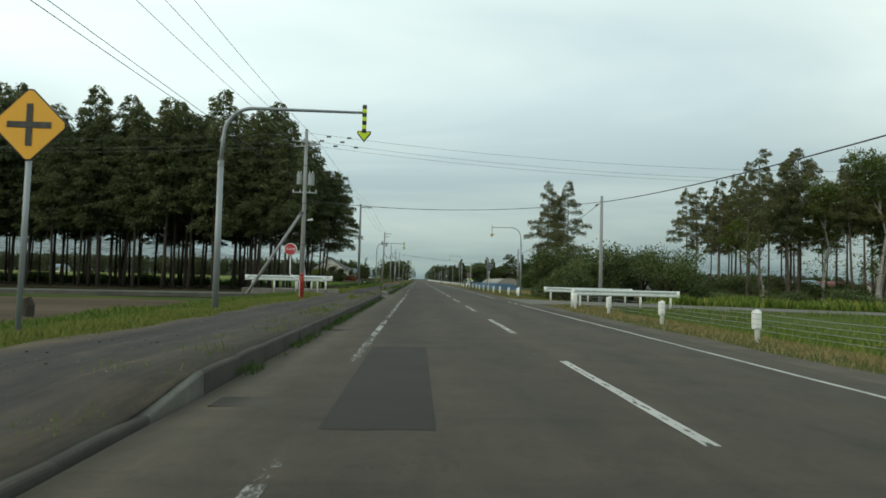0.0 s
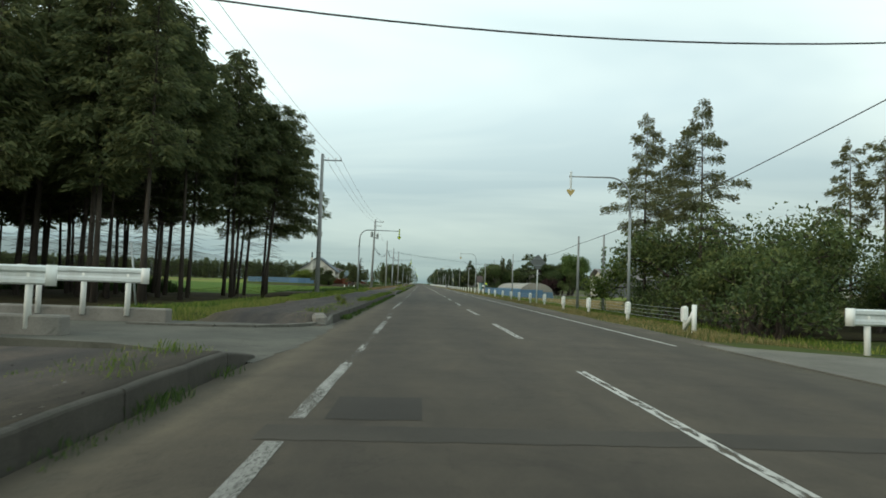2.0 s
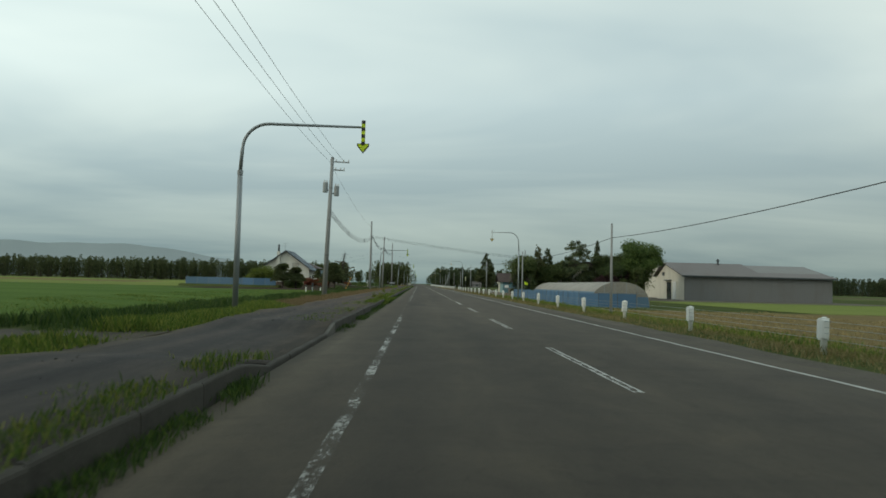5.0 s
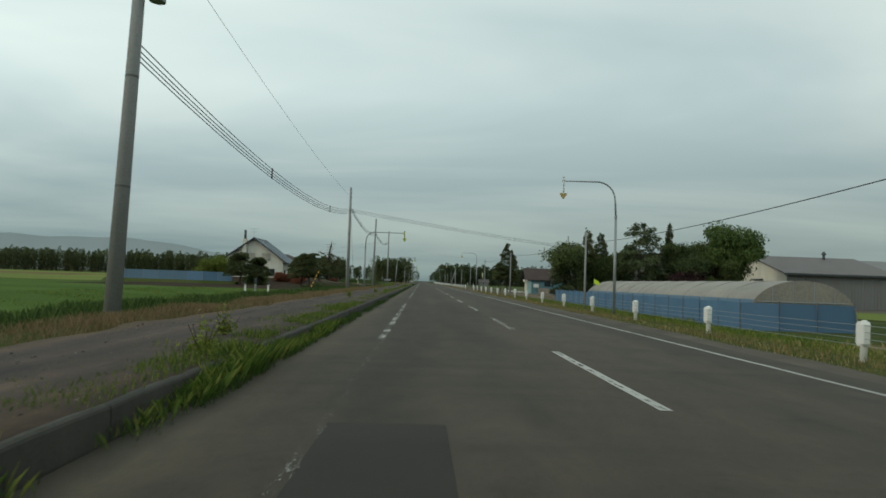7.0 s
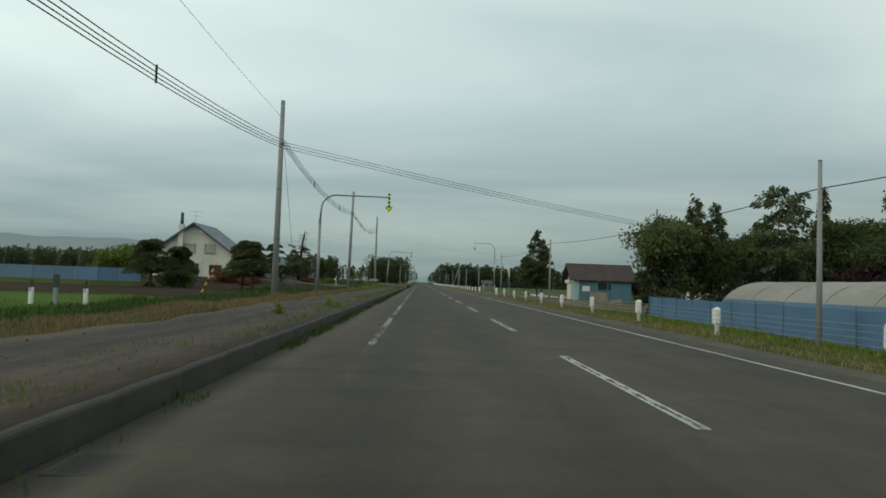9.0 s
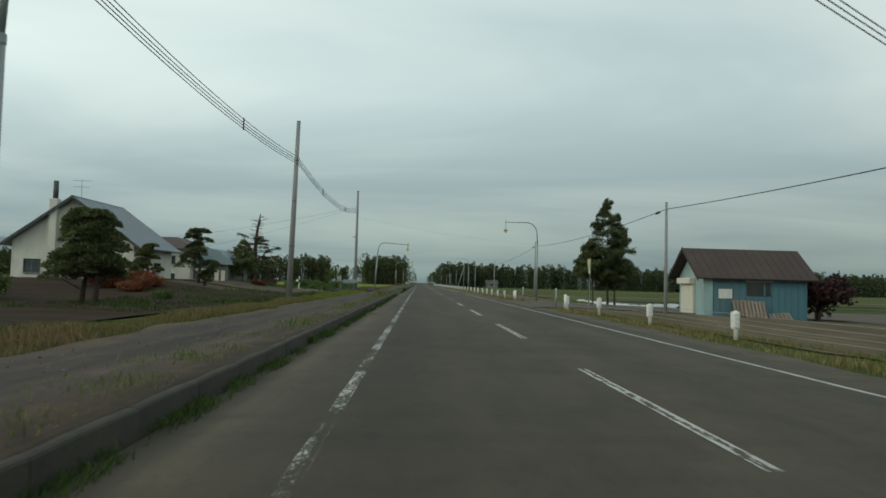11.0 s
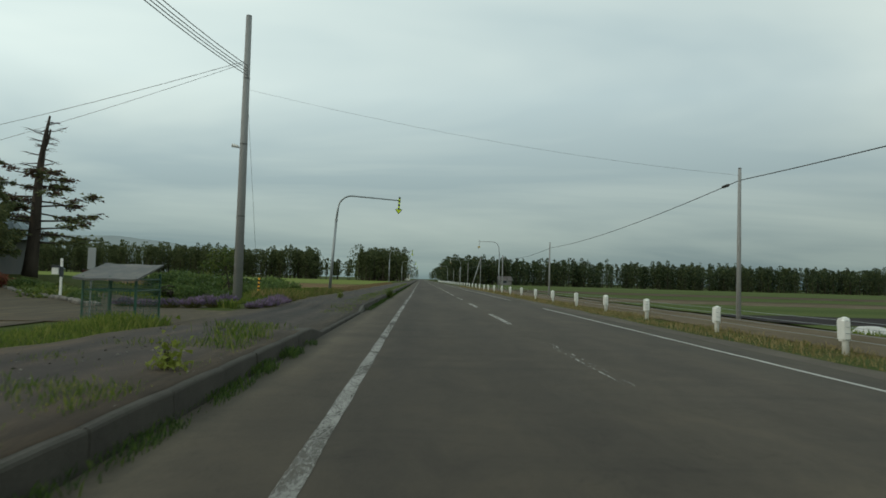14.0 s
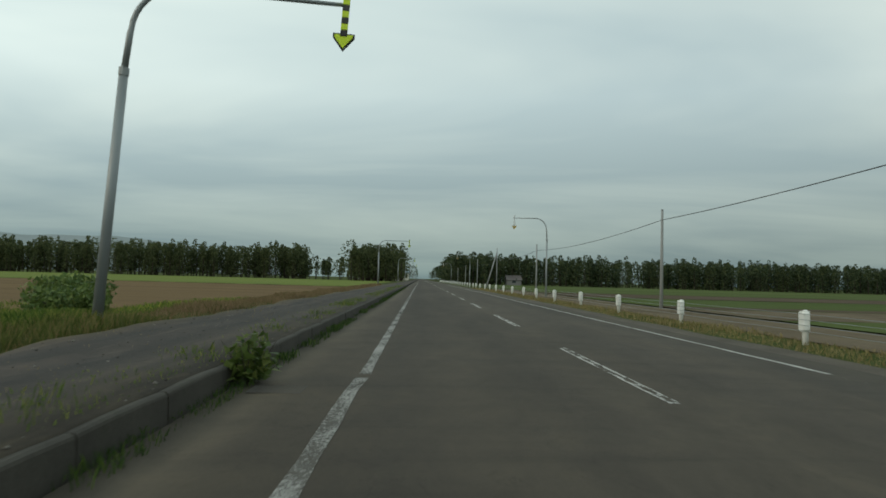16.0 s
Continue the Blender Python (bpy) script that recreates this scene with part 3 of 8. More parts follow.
def field(name, x0, x1, y0, y1, mat, label, lift=0.045):
    nx, ny = max(3, int(min(abs(x1 - x0), 80) / 2.0)), max(3, int(min(y1 - y0, 300) / 2.0))
    if y1 - y0 < 60:
        ny = int(round(y1 - y0)) + 1
    u = np.linspace(0, 1, nx)
    xs = x0 + (x1 - x0) * u if abs(x1 - x0) < 120 else np.sign(x1 + x0) * np.sort(np.geomspace(min(abs(x0), abs(x1)), max(abs(x0), abs(x1)), 60)) 
    xs = np.unique(np.concatenate([xs, [v for v in PROFILE_X + [-48, -22.5, -19, -17, -15, -14, -11] if x0 < v < x1]]))
    return tagged(sheet(name, xs, np.linspace(y0, y1, ny), mat, lift), label, "field", kind="structure")


field("field_soil_near", -320, -9.8, -25, 36, SOIL, "bare tilled brown soil beside the road")
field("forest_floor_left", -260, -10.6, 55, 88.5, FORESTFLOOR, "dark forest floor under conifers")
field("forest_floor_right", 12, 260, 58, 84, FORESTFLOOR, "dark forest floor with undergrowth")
field("crop_left_back", -340, -40.4, 179.6, 196, CROP, "wide bright green crop field")
field("crop_left", -340, -13.2, 89, 179.5, CROP, "wide bright green crop field")
field("pale_strip_left", -340, -46, 198, 300, CROPPALE, "pale yellow green hay field")
field("garden_soil", -40, -9.4, 180, 226, GARDENSOIL, "dark tilled garden soil in front of the house", 0.05)
field("yard", -40, -9.4, 223, 249, OLDASPHALT, "packed dark earth and gravel farm yard", 0.025)
field("brown_field", -340, -9.6, 262, 345, BROWNFIELD, "bare reddish brown field")
field("pale_field_far", -340, -9.8, 348, 520, CROPPALE, "long pale green hay field")
field("field_right_near", 14, 320, -20, 33, CROPRIGHT, "green crop field behind the guard cables")
field("field_right_dry", 11, 90, 88, 132, DRYVERGE, "mown yellowish grass field")
field("field_right_side", 90.2, 320, 92, 132.4, CROPPALE, "light green meadow strips")
field("field_right_mid", 30, 320, 132.5, 175.8, CROPPALE, "light green meadow strips")
field("barn_yard", 22, 72, 176, 230, GRAVEL, "packed earth yard round the barn", 0.05)
field("field_right_far", 12.5, 340, 244, 330, CROPRIGHT, "green crop field in long strips")
field("mulch_strip", 12.6, 60, 251, 261, SOILDARK, "dark purple grey mulch bed beside the white sheet", 0.06)
field("furrow_strip", 12.5, 340, 298, 303, SOIL, "dark furrow between crop strips", 0.06)
field("field_right_dark", 12.5, 340, 332, 360, SOIL, "dark soil strip between green fields")
field("field_right_end", 12.5, 340, 362, 520, CROPRIGHT, "green crop field before the far trees")

field("soil_verge_right", 5.7, 30.0, 184, 207, BANKSOIL, "bare brown soil verge beside the shed", 0.03)
field("tan_strip_right", 12.6, 340, 284, 297, BANKSOIL, "bare tan strip between green crops", 0.06)
field("soil_bank_right", 5.7, 10.6, 227, 336, BANKSOIL, "bare pale brown soil bank behind the guard posts", 0.03)

# ---- road ----
road = Mesh()
ry = list(np.arange(-60, 420, 6.0)) + [420, 600, 900, 1500, 2600, 4000]
rx = [(-4.15, -0.03), (-3.6, -0.012), (-2.0, 0.0), (0.0, 0.012), (2.0, 0.0), (3.65, -0.02), (3.72, -0.11)]
for y in ry:
    for x, z in rx:
        road.v.append((x + (0.05 * math.sin(y * 1.3) if x > 3 else 0), y, z))
for j in range(len(ry) - 1):
    for i in range(len(rx) - 1):
        a = j * len(rx) + i
        road.f.append((a, a + 1, a + len(rx) + 1, a + len(rx)))
solid("road", road, ASPHALT, "straight worn grey asphalt two-lane road", "road", kind="structure", smooth=True)

def dropped(y):
    """1 where the footway is dropped for a driveway, 0 elsewhere."""
    spans = ((-80, 5.3, 1.4), (40.6, 47.3, 1.2), (86.8, 92.0, 1.0), (230.5, 238.9, 1.4))
    return max(min(1.0, max(0.0, 1.0 - max(a - y, y - b) / e)) for a, b, e in spans)


walkway = Mesh()
for (y0, y1) in ((-60, 40.9), (47.0, 420), (420, 1500)):
    ys = list(np.arange(y0, y1, 0.7 if y1 < 500 else 60)) + [y1]
    o = len(walkway.v)
    for y in ys:
        w = 0.14 * math.sin(y * 0.5) + 0.1 * math.sin(y * 1.7)
        d = dropped(y)
        bump_ = 0.012 * math.sin(y * 0.9) + 0.008 * math.sin(y * 2.3)
        for x, z, zl in ((-4.272, 0.160, 0.0), (-4.288, 0.199, 0.034), (-4.9, 0.207, 0.055), (-5.6, 0.19, 0.09), (-6.3, 0.19, 0.11), (-6.95, 0.185, 0.12), (-7.15, 0.06, 0.04)):
            if 35 < y < 53:
                zl = 0.02
            zz = z * (1 - d) + zl * d + (bump_ * (1 - 0.8 * d) if x < -4.5 else 0)
            meet = min(1.0, max(0.0, (y - 47.0) / 1.3)) if y > 44 else min(1.0, max(0.0, (40.9 - y) / 1.0))
            walkway.v.append((x + (w if x < -6.5 else 0), y, -0.05 + (zz + 0.05) * meet if 39 < y < 49 else zz))
    for j in range(len(ys) - 1):
        for i in range(6):
            a = o + j * 7 + i
            walkway.f.append((a, a + 7, a + 8, a + 1))
solid("pavement", walkway, OLDASPHALT, "old dark asphalt footway, dusty and weedy", "pavement", kind="structure", smooth=True)


def slab(name, rows, mat, label, category):
    """Paved strip through rows of points (x, left z ... ) laid from the road outwards."""
    m = Mesh()
    n = len(rows[0])
    for r in rows:
        m.v += r
    o = len(m.v)
    for r in rows:
        m.v += [(p[0], p[1], p[2] - 0.25) for p in r]
    for j in range(len(rows) - 1):
        for i in range(n - 1):
            a = j * n + i
            m.f.append((a, a + 1, a + n + 1, a + n))
    rim = [i for i in range(n)] + [j * n + n - 1 for j in range(1, len(rows))] + [(len(rows) - 1) * n + i for i in range(n - 2, -1, -1)] + [j * n for j in range(len(rows) - 2, 0, -1)]
    for k in range(len(rim)):
        p, q = rim[k], rim[(k + 1) % len(rim)]
        m.f.append((p, o + p, o + q, q))
    return solid(name, m, mat, label, category, kind="structure")


def lane(xs, zs, lows, highs, n=6):
    return [[(x, lo + (hi - lo) * k / n, z) for k in range(n + 1)] for x, z, lo, hi in zip(xs, zs, lows, highs)]


mouth = lane((-4.14, -4.6, -5.4, -6.6, -8.5, -14, -45), (-0.026, -0.02, -0.01, 0.0, 0.01, -0.05, -0.25), (40.2, 40.5, 41.2, 41.9, 42.2, 42.2, 42.0), (48.6, 48.2, 47.6, 47.4, 47.4, 46.0, 46.2), 30)
mouth[0] = [(-4.10 + 0.22 * math.sin(math.pi * k / 30) * (1 + 0.35 * math.sin(k * 1.1) + 0.25 * math.sin(k * 2.7)), p[1], -0.022) for k, p in enumerate(mouth[0])]
slab("side_road_left", mouth, SIDECON, "pale worn concrete side road mouth", "side road")
apron = Mesh()
apron.prism([(3.6, 34.2, -0.12), (6.0, 36.0, -0.12), (40, 37.0, -0.50), (40, 42.5, -0.50), (6.0, 43.2, -0.12), (3.6, 45.0, -0.12)], (0, 0, 0.125))
solid("side_road_right", apron, PALEGRAVEL, "pale grey gravel side road mouth", "side road", kind="structure")
slab("driveway_left", lane((-6.9, -8.5, -13.5), (0.105, 0.08, -0.05), (87.4, 87.6, 87.8), (91.6, 91.5, 91.2)), OLDASPHALT, "dark dirt driveway across the footway", "driveway")
slab("driveway_farm", lane((-6.9, -8.5, -11, -14, -16, -19, -22.5, -26), (0.105, 0.12, 0.075, 0.05, 0.07, 0.38, 0.87, 0.90), (230.2, 230.8, 231.0, 231.1, 231.2, 231.3, 231.4, 231.5), (240.4, 237.9, 237.2, 236.6, 236.2, 236.0, 235.9, 235.8)), OLDASPHALT, "smooth dark asphalt farm driveway", "driveway")
drive = Mesh()
drive.prism([(3.6, 206.0, -0.11), (6, 207.0, -0.11), (24, 211.0, -0.62), (24, 224.0, -0.62), (6, 221.0, -0.11), (3.6, 221.8, -0.11)], (0, 0, 0.115))
solid("driveway_shed", drive, GRAVEL, "grey brown gravel yard entrance", "driveway", kind="structure")
shoulder = Mesh()
ys = list(np.arange(-60, 420, 3.0)) + [600, 1500]
for y in ys:
    shoulder.v += [(3.62, y, -0.028), (4.25 + 0.12 * math.sin(y * 0.9) + 0.07 * math.sin(y * 2.3), y, -0.018), (4.45, y, -0.06)]
for j in range(len(ys) - 1):
    for i in range(2):
        a = j * 3 + i
        shoulder.f.append((a, a + 1, a + 4, a + 3))
solid("shoulder", shoulder, GRAVEL, "narrow grey gravel shoulder", "shoulder", kind="structure")


def crown(x):
    return np.interp(x, [p[0] for p in rx], [p[1] for p in rx])


def strip(mesh, x, y0, y1, w, z=0.004, wob=0.012):
    n = max(2, int((y1 - y0) / 1.2) + 1)
    o = len(mesh.v)
    for k in range(n):
        y = y0 + (y1 - y0) * k / (n - 1)
        e = wob * math.sin(y * 3.1 + x)
        for s in (-0.5, 0.5):
            xx = x + s * w + e
            mesh.v.append((xx, y, float(crown(xx)) + z))
    for k in range(n - 1):
        a = o + 2 * k
        mesh.f.append((a, a + 1, a + 3, a + 2))


LEFT_Y = [-60, 20, 30, 44, 53, 57, 60.6, 62.4, 70, 76, 84, 128, 150, 190, 202, 237, 255.9, 256.5, 330]
LEFT_X = [-2.97, -2.97, -2.95, -2.91, -2.93, -3.09, -3.08, -3.02, -2.99, -2.98, -2.91, -2.88, -2.90, -2.93, -2.95, -2.98, -2.97, -2.93, -3.0]


def left_strip(mesh, y0, y1, w):
    n = max(2, int((y1 - y0) / 0.8) + 1)
    o = len(mesh.v)
    for k in range(n):
        y = y0 + (y1 - y0) * k / (n - 1)
        cx = float(np.interp(y, LEFT_Y, LEFT_X))
        for s in (-0.5, 0.5):
            xx = cx + s * w * (1 + 0.10 * math.sin(y * 2.7 + s)) + (0.5 - 0.5 * w / 0.14) * 0.05
            mesh.v.append((xx, y, float(crown(xx)) + 0.004))
    for k in range(n - 1):
        a = o + 2 * k
        mesh.f.append((a, a + 1, a + 3, a + 2))


# stretches of the left edge line: sound, flaked, and nearly gone
SOUND = ((19.8, 36.0, 0.125), (36.75, 40.2, 0.13), (45.4, 49.8, 0.13), (73.8, 75.1, 0.14), (62.4, 67.5, 0.14), (61.5, 62.4, 0.11), (60.5, 61.5, 0.075), (58.3, 60.5, 0.045), (182.5, 194.8, 0.135), (198.0, 256.3, 0.135), (256.6, 420, 0.125), (420, 2000, 0.12))
FLAKED = ((-60, 4.0, 0.12), (9.6, 19.8, 0.125), (40.2, 43.0, 0.10), (51.2, 55.4, 0.12), (68.3, 69.3, 0.13), (78.1, 100, 0.11), (120.8, 142.0, 0.135), (151, 182.5, 0.125), (195.3, 198.0, 0.12))
TRACES = ((4.0, 9.6, 0.11), (43.0, 45.4, 0.06), (49.8, 51.2, 0.06), (55.4, 58.3, 0.06), (67.6, 68.3, 0.06), (69.3, 73.8, 0.06), (100, 120.8, 0.09), (145.5, 151, 0.09))
for runs, mat, name, label in ((SOUND, LINELEFT, "edge_line_left", "worn white edge line"), (FLAKED, LINEWORN, "edge_line_left_worn", "badly flaked white edge line"), (TRACES, LINETHIN, "edge_line_left_traces", "last traces of a white edge line")):
    em = Mesh()
    for y0, y1, w in runs:
        left_strip(em, y0, y1, w)
    solid(name, em, mat, label, "road marking", kind="structure")
edge_r = Mesh()
for y0, y1 in ((-60, 33.2), (34.6, 35.8), (37.0, 38.3), (44.6, 205.5), (206.4, 246.8), (257.5, 420), (420, 2000)):
    strip(edge_r, 2.95, y0, y1, 0.095)
edge_t = Mesh()
strip(edge_t, 2.95, 246.8, 257.5, 0.07)
solid("edge_line_right_traces", edge_t, LINETHIN, "last traces of the white edge line", "road marking", kind="structure")
solid("edge_line_right", edge_r, LINE, "white edge line by the gravel shoulder", "road marking", kind="structure")
# how far each dash is worn, from 0 to 1
DASH_WEAR = {0: 0.0, 1: 0.2, 2: 0.35, 3: 0.3, 4: 0.3, 6: 0.25, 7: 0.25, 11: 0.0, 12: 0.55, 13: 0.45, 14: 0.2, 18: 0.3, 19: 0.15, 20: 0.2, 21: 0.7, 22: 0.9, 23: 0.35, 24: 0.35, 25: 0.5}
dash_mesh = Mesh()
strip(dash_mesh, 0.0, 0.0, 5.0, 0.12, 0.004, 0.004)
dash_data = make("lane_dash", dash_mesh, DASHPAINT)
for k in range(-3, 46):
    d = new("lane_dash", dash_data)
    d.location = (0.0, 5.0 + 10 * k, 0.0)
    wear = DASH_WEAR.get(k, 0.35)
    d.color = (wear, wear, wear, 1)
    tagged(d, "white painted centre line dash", "road marking", "centre line dashes", "structure")
dash_rest = Mesh()
for k in range(46, 160):
    strip(dash_rest, 0.0, 5.0 + 10 * k, 10.0 + 10 * k, 0.15)
solid("lane_dashes_far", dash_rest, LINE, "white centre line dashes far off", "road marking", kind="structure")
for x0, x1, y0, y1 in ((-2.84, -1.95, 5.4, 11.6), (-2.85, -1.96, 111.9, 114.2), (-2.72, -1.98, 36.75, 37.75), (-3.1, 2.6, 36.05, 36.5), (1.95, 2.85, 138.9, 140.2)):
    pm = Mesh()
    n = max(2, int((x1 - x0) / 0.15))
    for k in range(n + 1):
        x = x0 + (x1 - x0) * k / n
        z, w = float(crown(x)) + 0.003, 0.012 * math.sin(k * 2.3) + 0.008 * math.sin(k * 5.1)
        pm.v += [(x, y0 + w, z), (x, y1 + w * 0.7 + 0.02, z)]
    pm.f += [(2 * k, 2 * k + 2, 2 * k + 3, 2 * k + 1) for k in range(n)]
    solid("road_patch", pm, PATCH if x1 < 2.6 or y0 > 50 else TRENCH, "darker rectangular asphalt repair", "road patch", kind="structure")


def gutter_grate(y, x=-3.68, wide=1.0):
    g = thing("drain_grate", (x, y, 0.0), "dull steel drain grate lying flush in the gutter", "drain grate")
    z = float(crown(x)) + 0.001
    fr = Mesh()
    for s in (-1, 1):
        fr.box((0, s * 0.215, z), (0.50, 0.018, 0.012), 0.003)
        fr.box((s * 0.241, 0, z), (0.018, 0.43, 0.012), 0.003)
    part("grate_frame", fr, GRATE, g)
    g.scale = (wide, 1, 1)
    for k in range(13):
        part("bar", Mesh().box((-0.21 + 0.035 * k, 0, z), (0.014, 0.42, 0.010)), GRATE, g)


for y in (6.5, 15.2, 74.8, 135.8, 194.7, 255.5):
    gutter_grate(y)
gutter_grate(143.8, -3.88, 0.7)


# ---- trees ----
def spray_cloud(rng, at, along, size, width):
    """Needle sprays or leaves: a slim pointed blade at each point, long axis along the given ways."""
    n = len(at)
    along = along / (np.linalg.norm(along, axis=1, keepdims=True) + 1e-9)
    side = np.cross(along, rng.normal(size=(n, 3)))
    side /= np.linalg.norm(side, axis=1, keepdims=True) + 1e-9
    L = (size * rng.uniform(0.6, 1.35, n))[:, None]
    W = (width * rng.uniform(0.6, 1.3, n))[:, None]
    droop = np.zeros((n, 3))
    droop[:, 2] = -0.25 * L[:, 0]
    skew = rng.uniform(-0.3, 0.5, (n, 1))
    a = at - along * L * 0.4 - side * W * 0.6
    b = at + side * W * 1.25 + along * L * skew
    c = at + along * L * 0.65 + droop
    co = np.stack([a, b, c], 1).reshape(-1, 3)
    return co, np.arange(3 * n).reshape(-1, 3)


def conifer_meshes(seed, height, bare, radius, sprays, size, leafmat, barkmat=None, tip=0.25, lean=0.0, stubs=True, slim=0.17, shape=0.75, density=6.0, droop=0.5, thick=1.0, twigs=5.0, even=0.0, fan=0.42, loose=1.0):
    """Trunk, crown and limbs of a conifer: drooping limbs with flat fans of side twigs that carry needle sprays."""
    rng = np.random.default_rng(seed)
    tr, lm = Mesh(), Mesh()
    r0 = (height * 0.0062 + 0.035) * thick
    bend = rng.normal(0, 0.010, 2) * height
    path = [(lean * (k / 6) + bend[0] * math.sin(k / 6 * 3), bend[1] * math.sin(k / 6 * 2.5), height * 0.98 * k / 6) for k in range(7)]
    tr.tube(path, [r0 * (1.15 if k == 0 else 1.0) * (1 - 0.93 * k / 6) for k in range(7)], 8)
    P = np.array(path)
    tall = lambda h: np.array([np.interp(h, P[:, 2], P[:, 0]), np.interp(h, P[:, 2], P[:, 1]), h])
    limbs = int((height - bare) * density)
    us = (np.arange(limbs) + rng.uniform(0, 1, limbs)) / limbs
    rs = radius * ((1 - us) ** shape * 0.9 + tip * 0.4 * (1 - us) + 0.06) * (rng.uniform(0.5, 1.2, limbs) * (1 - even) + even * rng.uniform(0.86, 1.06, limbs))
    rs = np.where(us < 0.14, rs * (0.5 + 3.5 * us), rs)
    share = (rs + 0.25) ** 1.35
    share /= share.sum()
    at, way, length = [], [], []
    for k in range(limbs):
        u, r = us[k], rs[k]
        base = tall(bare + (height - bare) * u)
        a = rng.uniform(0, 2 * math.pi)
        out = np.array([math.cos(a), math.sin(a), 0.0])
        cross = np.array([-math.sin(a), math.cos(a), 0.0])
        rise = (0.55 - droop * 1.5 * (1 - u)) * rng.uniform(0.5, 1.3)
        end = base + out * r + np.array([0, 0, rise * r * 0.5])
        if r > 0.5:
            lm.tube([base, base * 0.45 + end * 0.55 + np.array([0, 0, 0.06 * r]), end], [0.022 * (1 - u) + 0.012, 0.014, 0.006], 3, False)
        m = max(4, int(sprays * share[k]))
        s = rng.uniform(0.10, 1.0, m) ** 0.75
        wide = fan * r * (1.08 - s) + 0.10 * loose + 0.03
        lat = rng.uniform(-1, 1, m)
        pts = base + (end - base) * s[:, None] + cross * (lat * wide)[:, None] + out * (0.25 * np.abs(lat) * wide)[:, None]
        pts[:, 2] += 0.06 * r * np.sin(s * 3.1) - 0.16 * np.abs(lat) * wide - rng.uniform(0, 0.30, m) * s * loose + rng.normal(0, (0.09 + 0.02 * r) * loose, m)
        at.append(pts)
        w = out[None] * rng.uniform(0.45, 1.0, (m, 1)) + cross[None] * (lat * 0.9)[:, None] + rng.normal(0, 0.25, (m, 3))
        w[:, 2] -= rng.uniform(0.0, 0.5, m)
        way.append(w)
    if stubs:
        for k in range(int(bare * twigs)):
            h = rng.uniform(bare * 0.25, bare * 1.1)
            a = rng.uniform(0, 2 * math.pi)
            base = tall(h)
            lm.tube([base, base + np.array([math.cos(a), math.sin(a), rng.uniform(-0.3, 0.0)]) * rng.uniform(0.4, 1.8)], [0.015, 0.005], 3, False)
    co, tris = spray_cloud(rng, np.concatenate(at), np.concatenate(way), size, size * slim)
    return make("trunk", tr, barkmat or BARK, True), array_mesh("crown", co, tris, leafmat), make("branching", lm, barkmat or BARK)


def broadleaf_meshes(seed, height, spread, leaves, size, leafmat, fork=0.28, stems=1, low=0.25, barkmat=None):
    """Trunk with forking limbs and a crown of small leaves gathered round the twigs."""
    rng = np.random.default_rng(seed)
    tr, lm, tips = Mesh(), Mesh(), []

    def limb(p, d, length, r, depth):
        bend = d + rng.normal(0, 0.18, 3)
        mid = p + d * length * 0.5
        end = mid + bend / np.linalg.norm(bend) * length * 0.5
        (tr if depth == 3 else lm).tube([p, mid, end], [r, r * 0.78, r * 0.58], 6 if r > 0.04 else 3, False)
        if depth == 0 or length < 0.35:
            tips.append((end, length))
            return
        tips.append((mid * 0.3 + end * 0.7, length * 0.7))
        for _ in range(3 if depth > 1 else 4):
            nd = d * 0.75 + rng.normal(0, 0.62, 3) * np.array([spread, spread, 0.75])
            nd[2] += 0.12
            nd /= np.linalg.norm(nd)
            limb(end, nd, length * rng.uniform(0.55, 0.82), r * 0.56, depth - 1)

    for s in range(stems):
        d = np.array([rng.normal(0, 0.10 + 0.2 * (stems > 1)), rng.normal(0, 0.10 + 0.2 * (stems > 1)), 1.0])
        d /= np.linalg.norm(d)
        limb(np.array([rng.normal(0, 0.25) * (stems > 1), rng.normal(0, 0.25) * (stems > 1), -0.05]), d, height * fork, height * 0.016 + 0.02, 3)
    each = max(8, leaves // len(tips))
    at = []
    for p, L in tips:
        k = int(each * rng.uniform(0.5, 1.5))
        q = rng.normal(0, 1, (k, 3))
        q *= (rng.uniform(0.2, 1, (k, 1)) ** 0.5) / np.linalg.norm(q, axis=1, keepdims=True)
        at.append(p + q * (0.30 + 0.55 * L) * np.array([1.15, 1.15, 0.75]))
    at = np.concatenate(at)
    at = at[at[:, 2] > height * low * 0.6]
    top = at[:, 2].max()
    co, tris = spray_cloud(rng, at, rng.normal(0, 1, at.shape), size, size * 0.5)
    k = height / top
    for mm in (tr, lm):
        mm.v = [(v[0] * k, v[1] * k, v[2] * k) for v in mm.v]
    return make("trunk", tr, barkmat or BARK, True), array_mesh("crown", co * k, tris, leafmat), make("branching", lm, barkmat or BARK)


def tree(name, meshes, at, label, category="tree", group="", scale=1.0, turn=0.0):
    t = thing(name, (at[0], at[1], at[2] if len(at) > 2 else float(gz(at[0], at[1])) - 0.05), label, category, group, turn)
    t.scale = (scale, scale, scale)
    for nm, me in zip(("trunk", "crown", "branching"), meshes):
        part_ob = new(nm, me)
        part_ob.parent = t
        if nm == "branching":
            part_ob["kind"] = "stuff"
    return t


def plant_copy(src, at, scale, turn, squeeze=1.0):
    m = pose(at[0], at[1], float(gz(at[0], at[1])) - 0.06, 0, 0, turn)
    c = copy_thing(src, m)
    c.scale = (scale * squeeze, scale * squeeze, scale)
    return c


rng = np.random.default_rng(7)
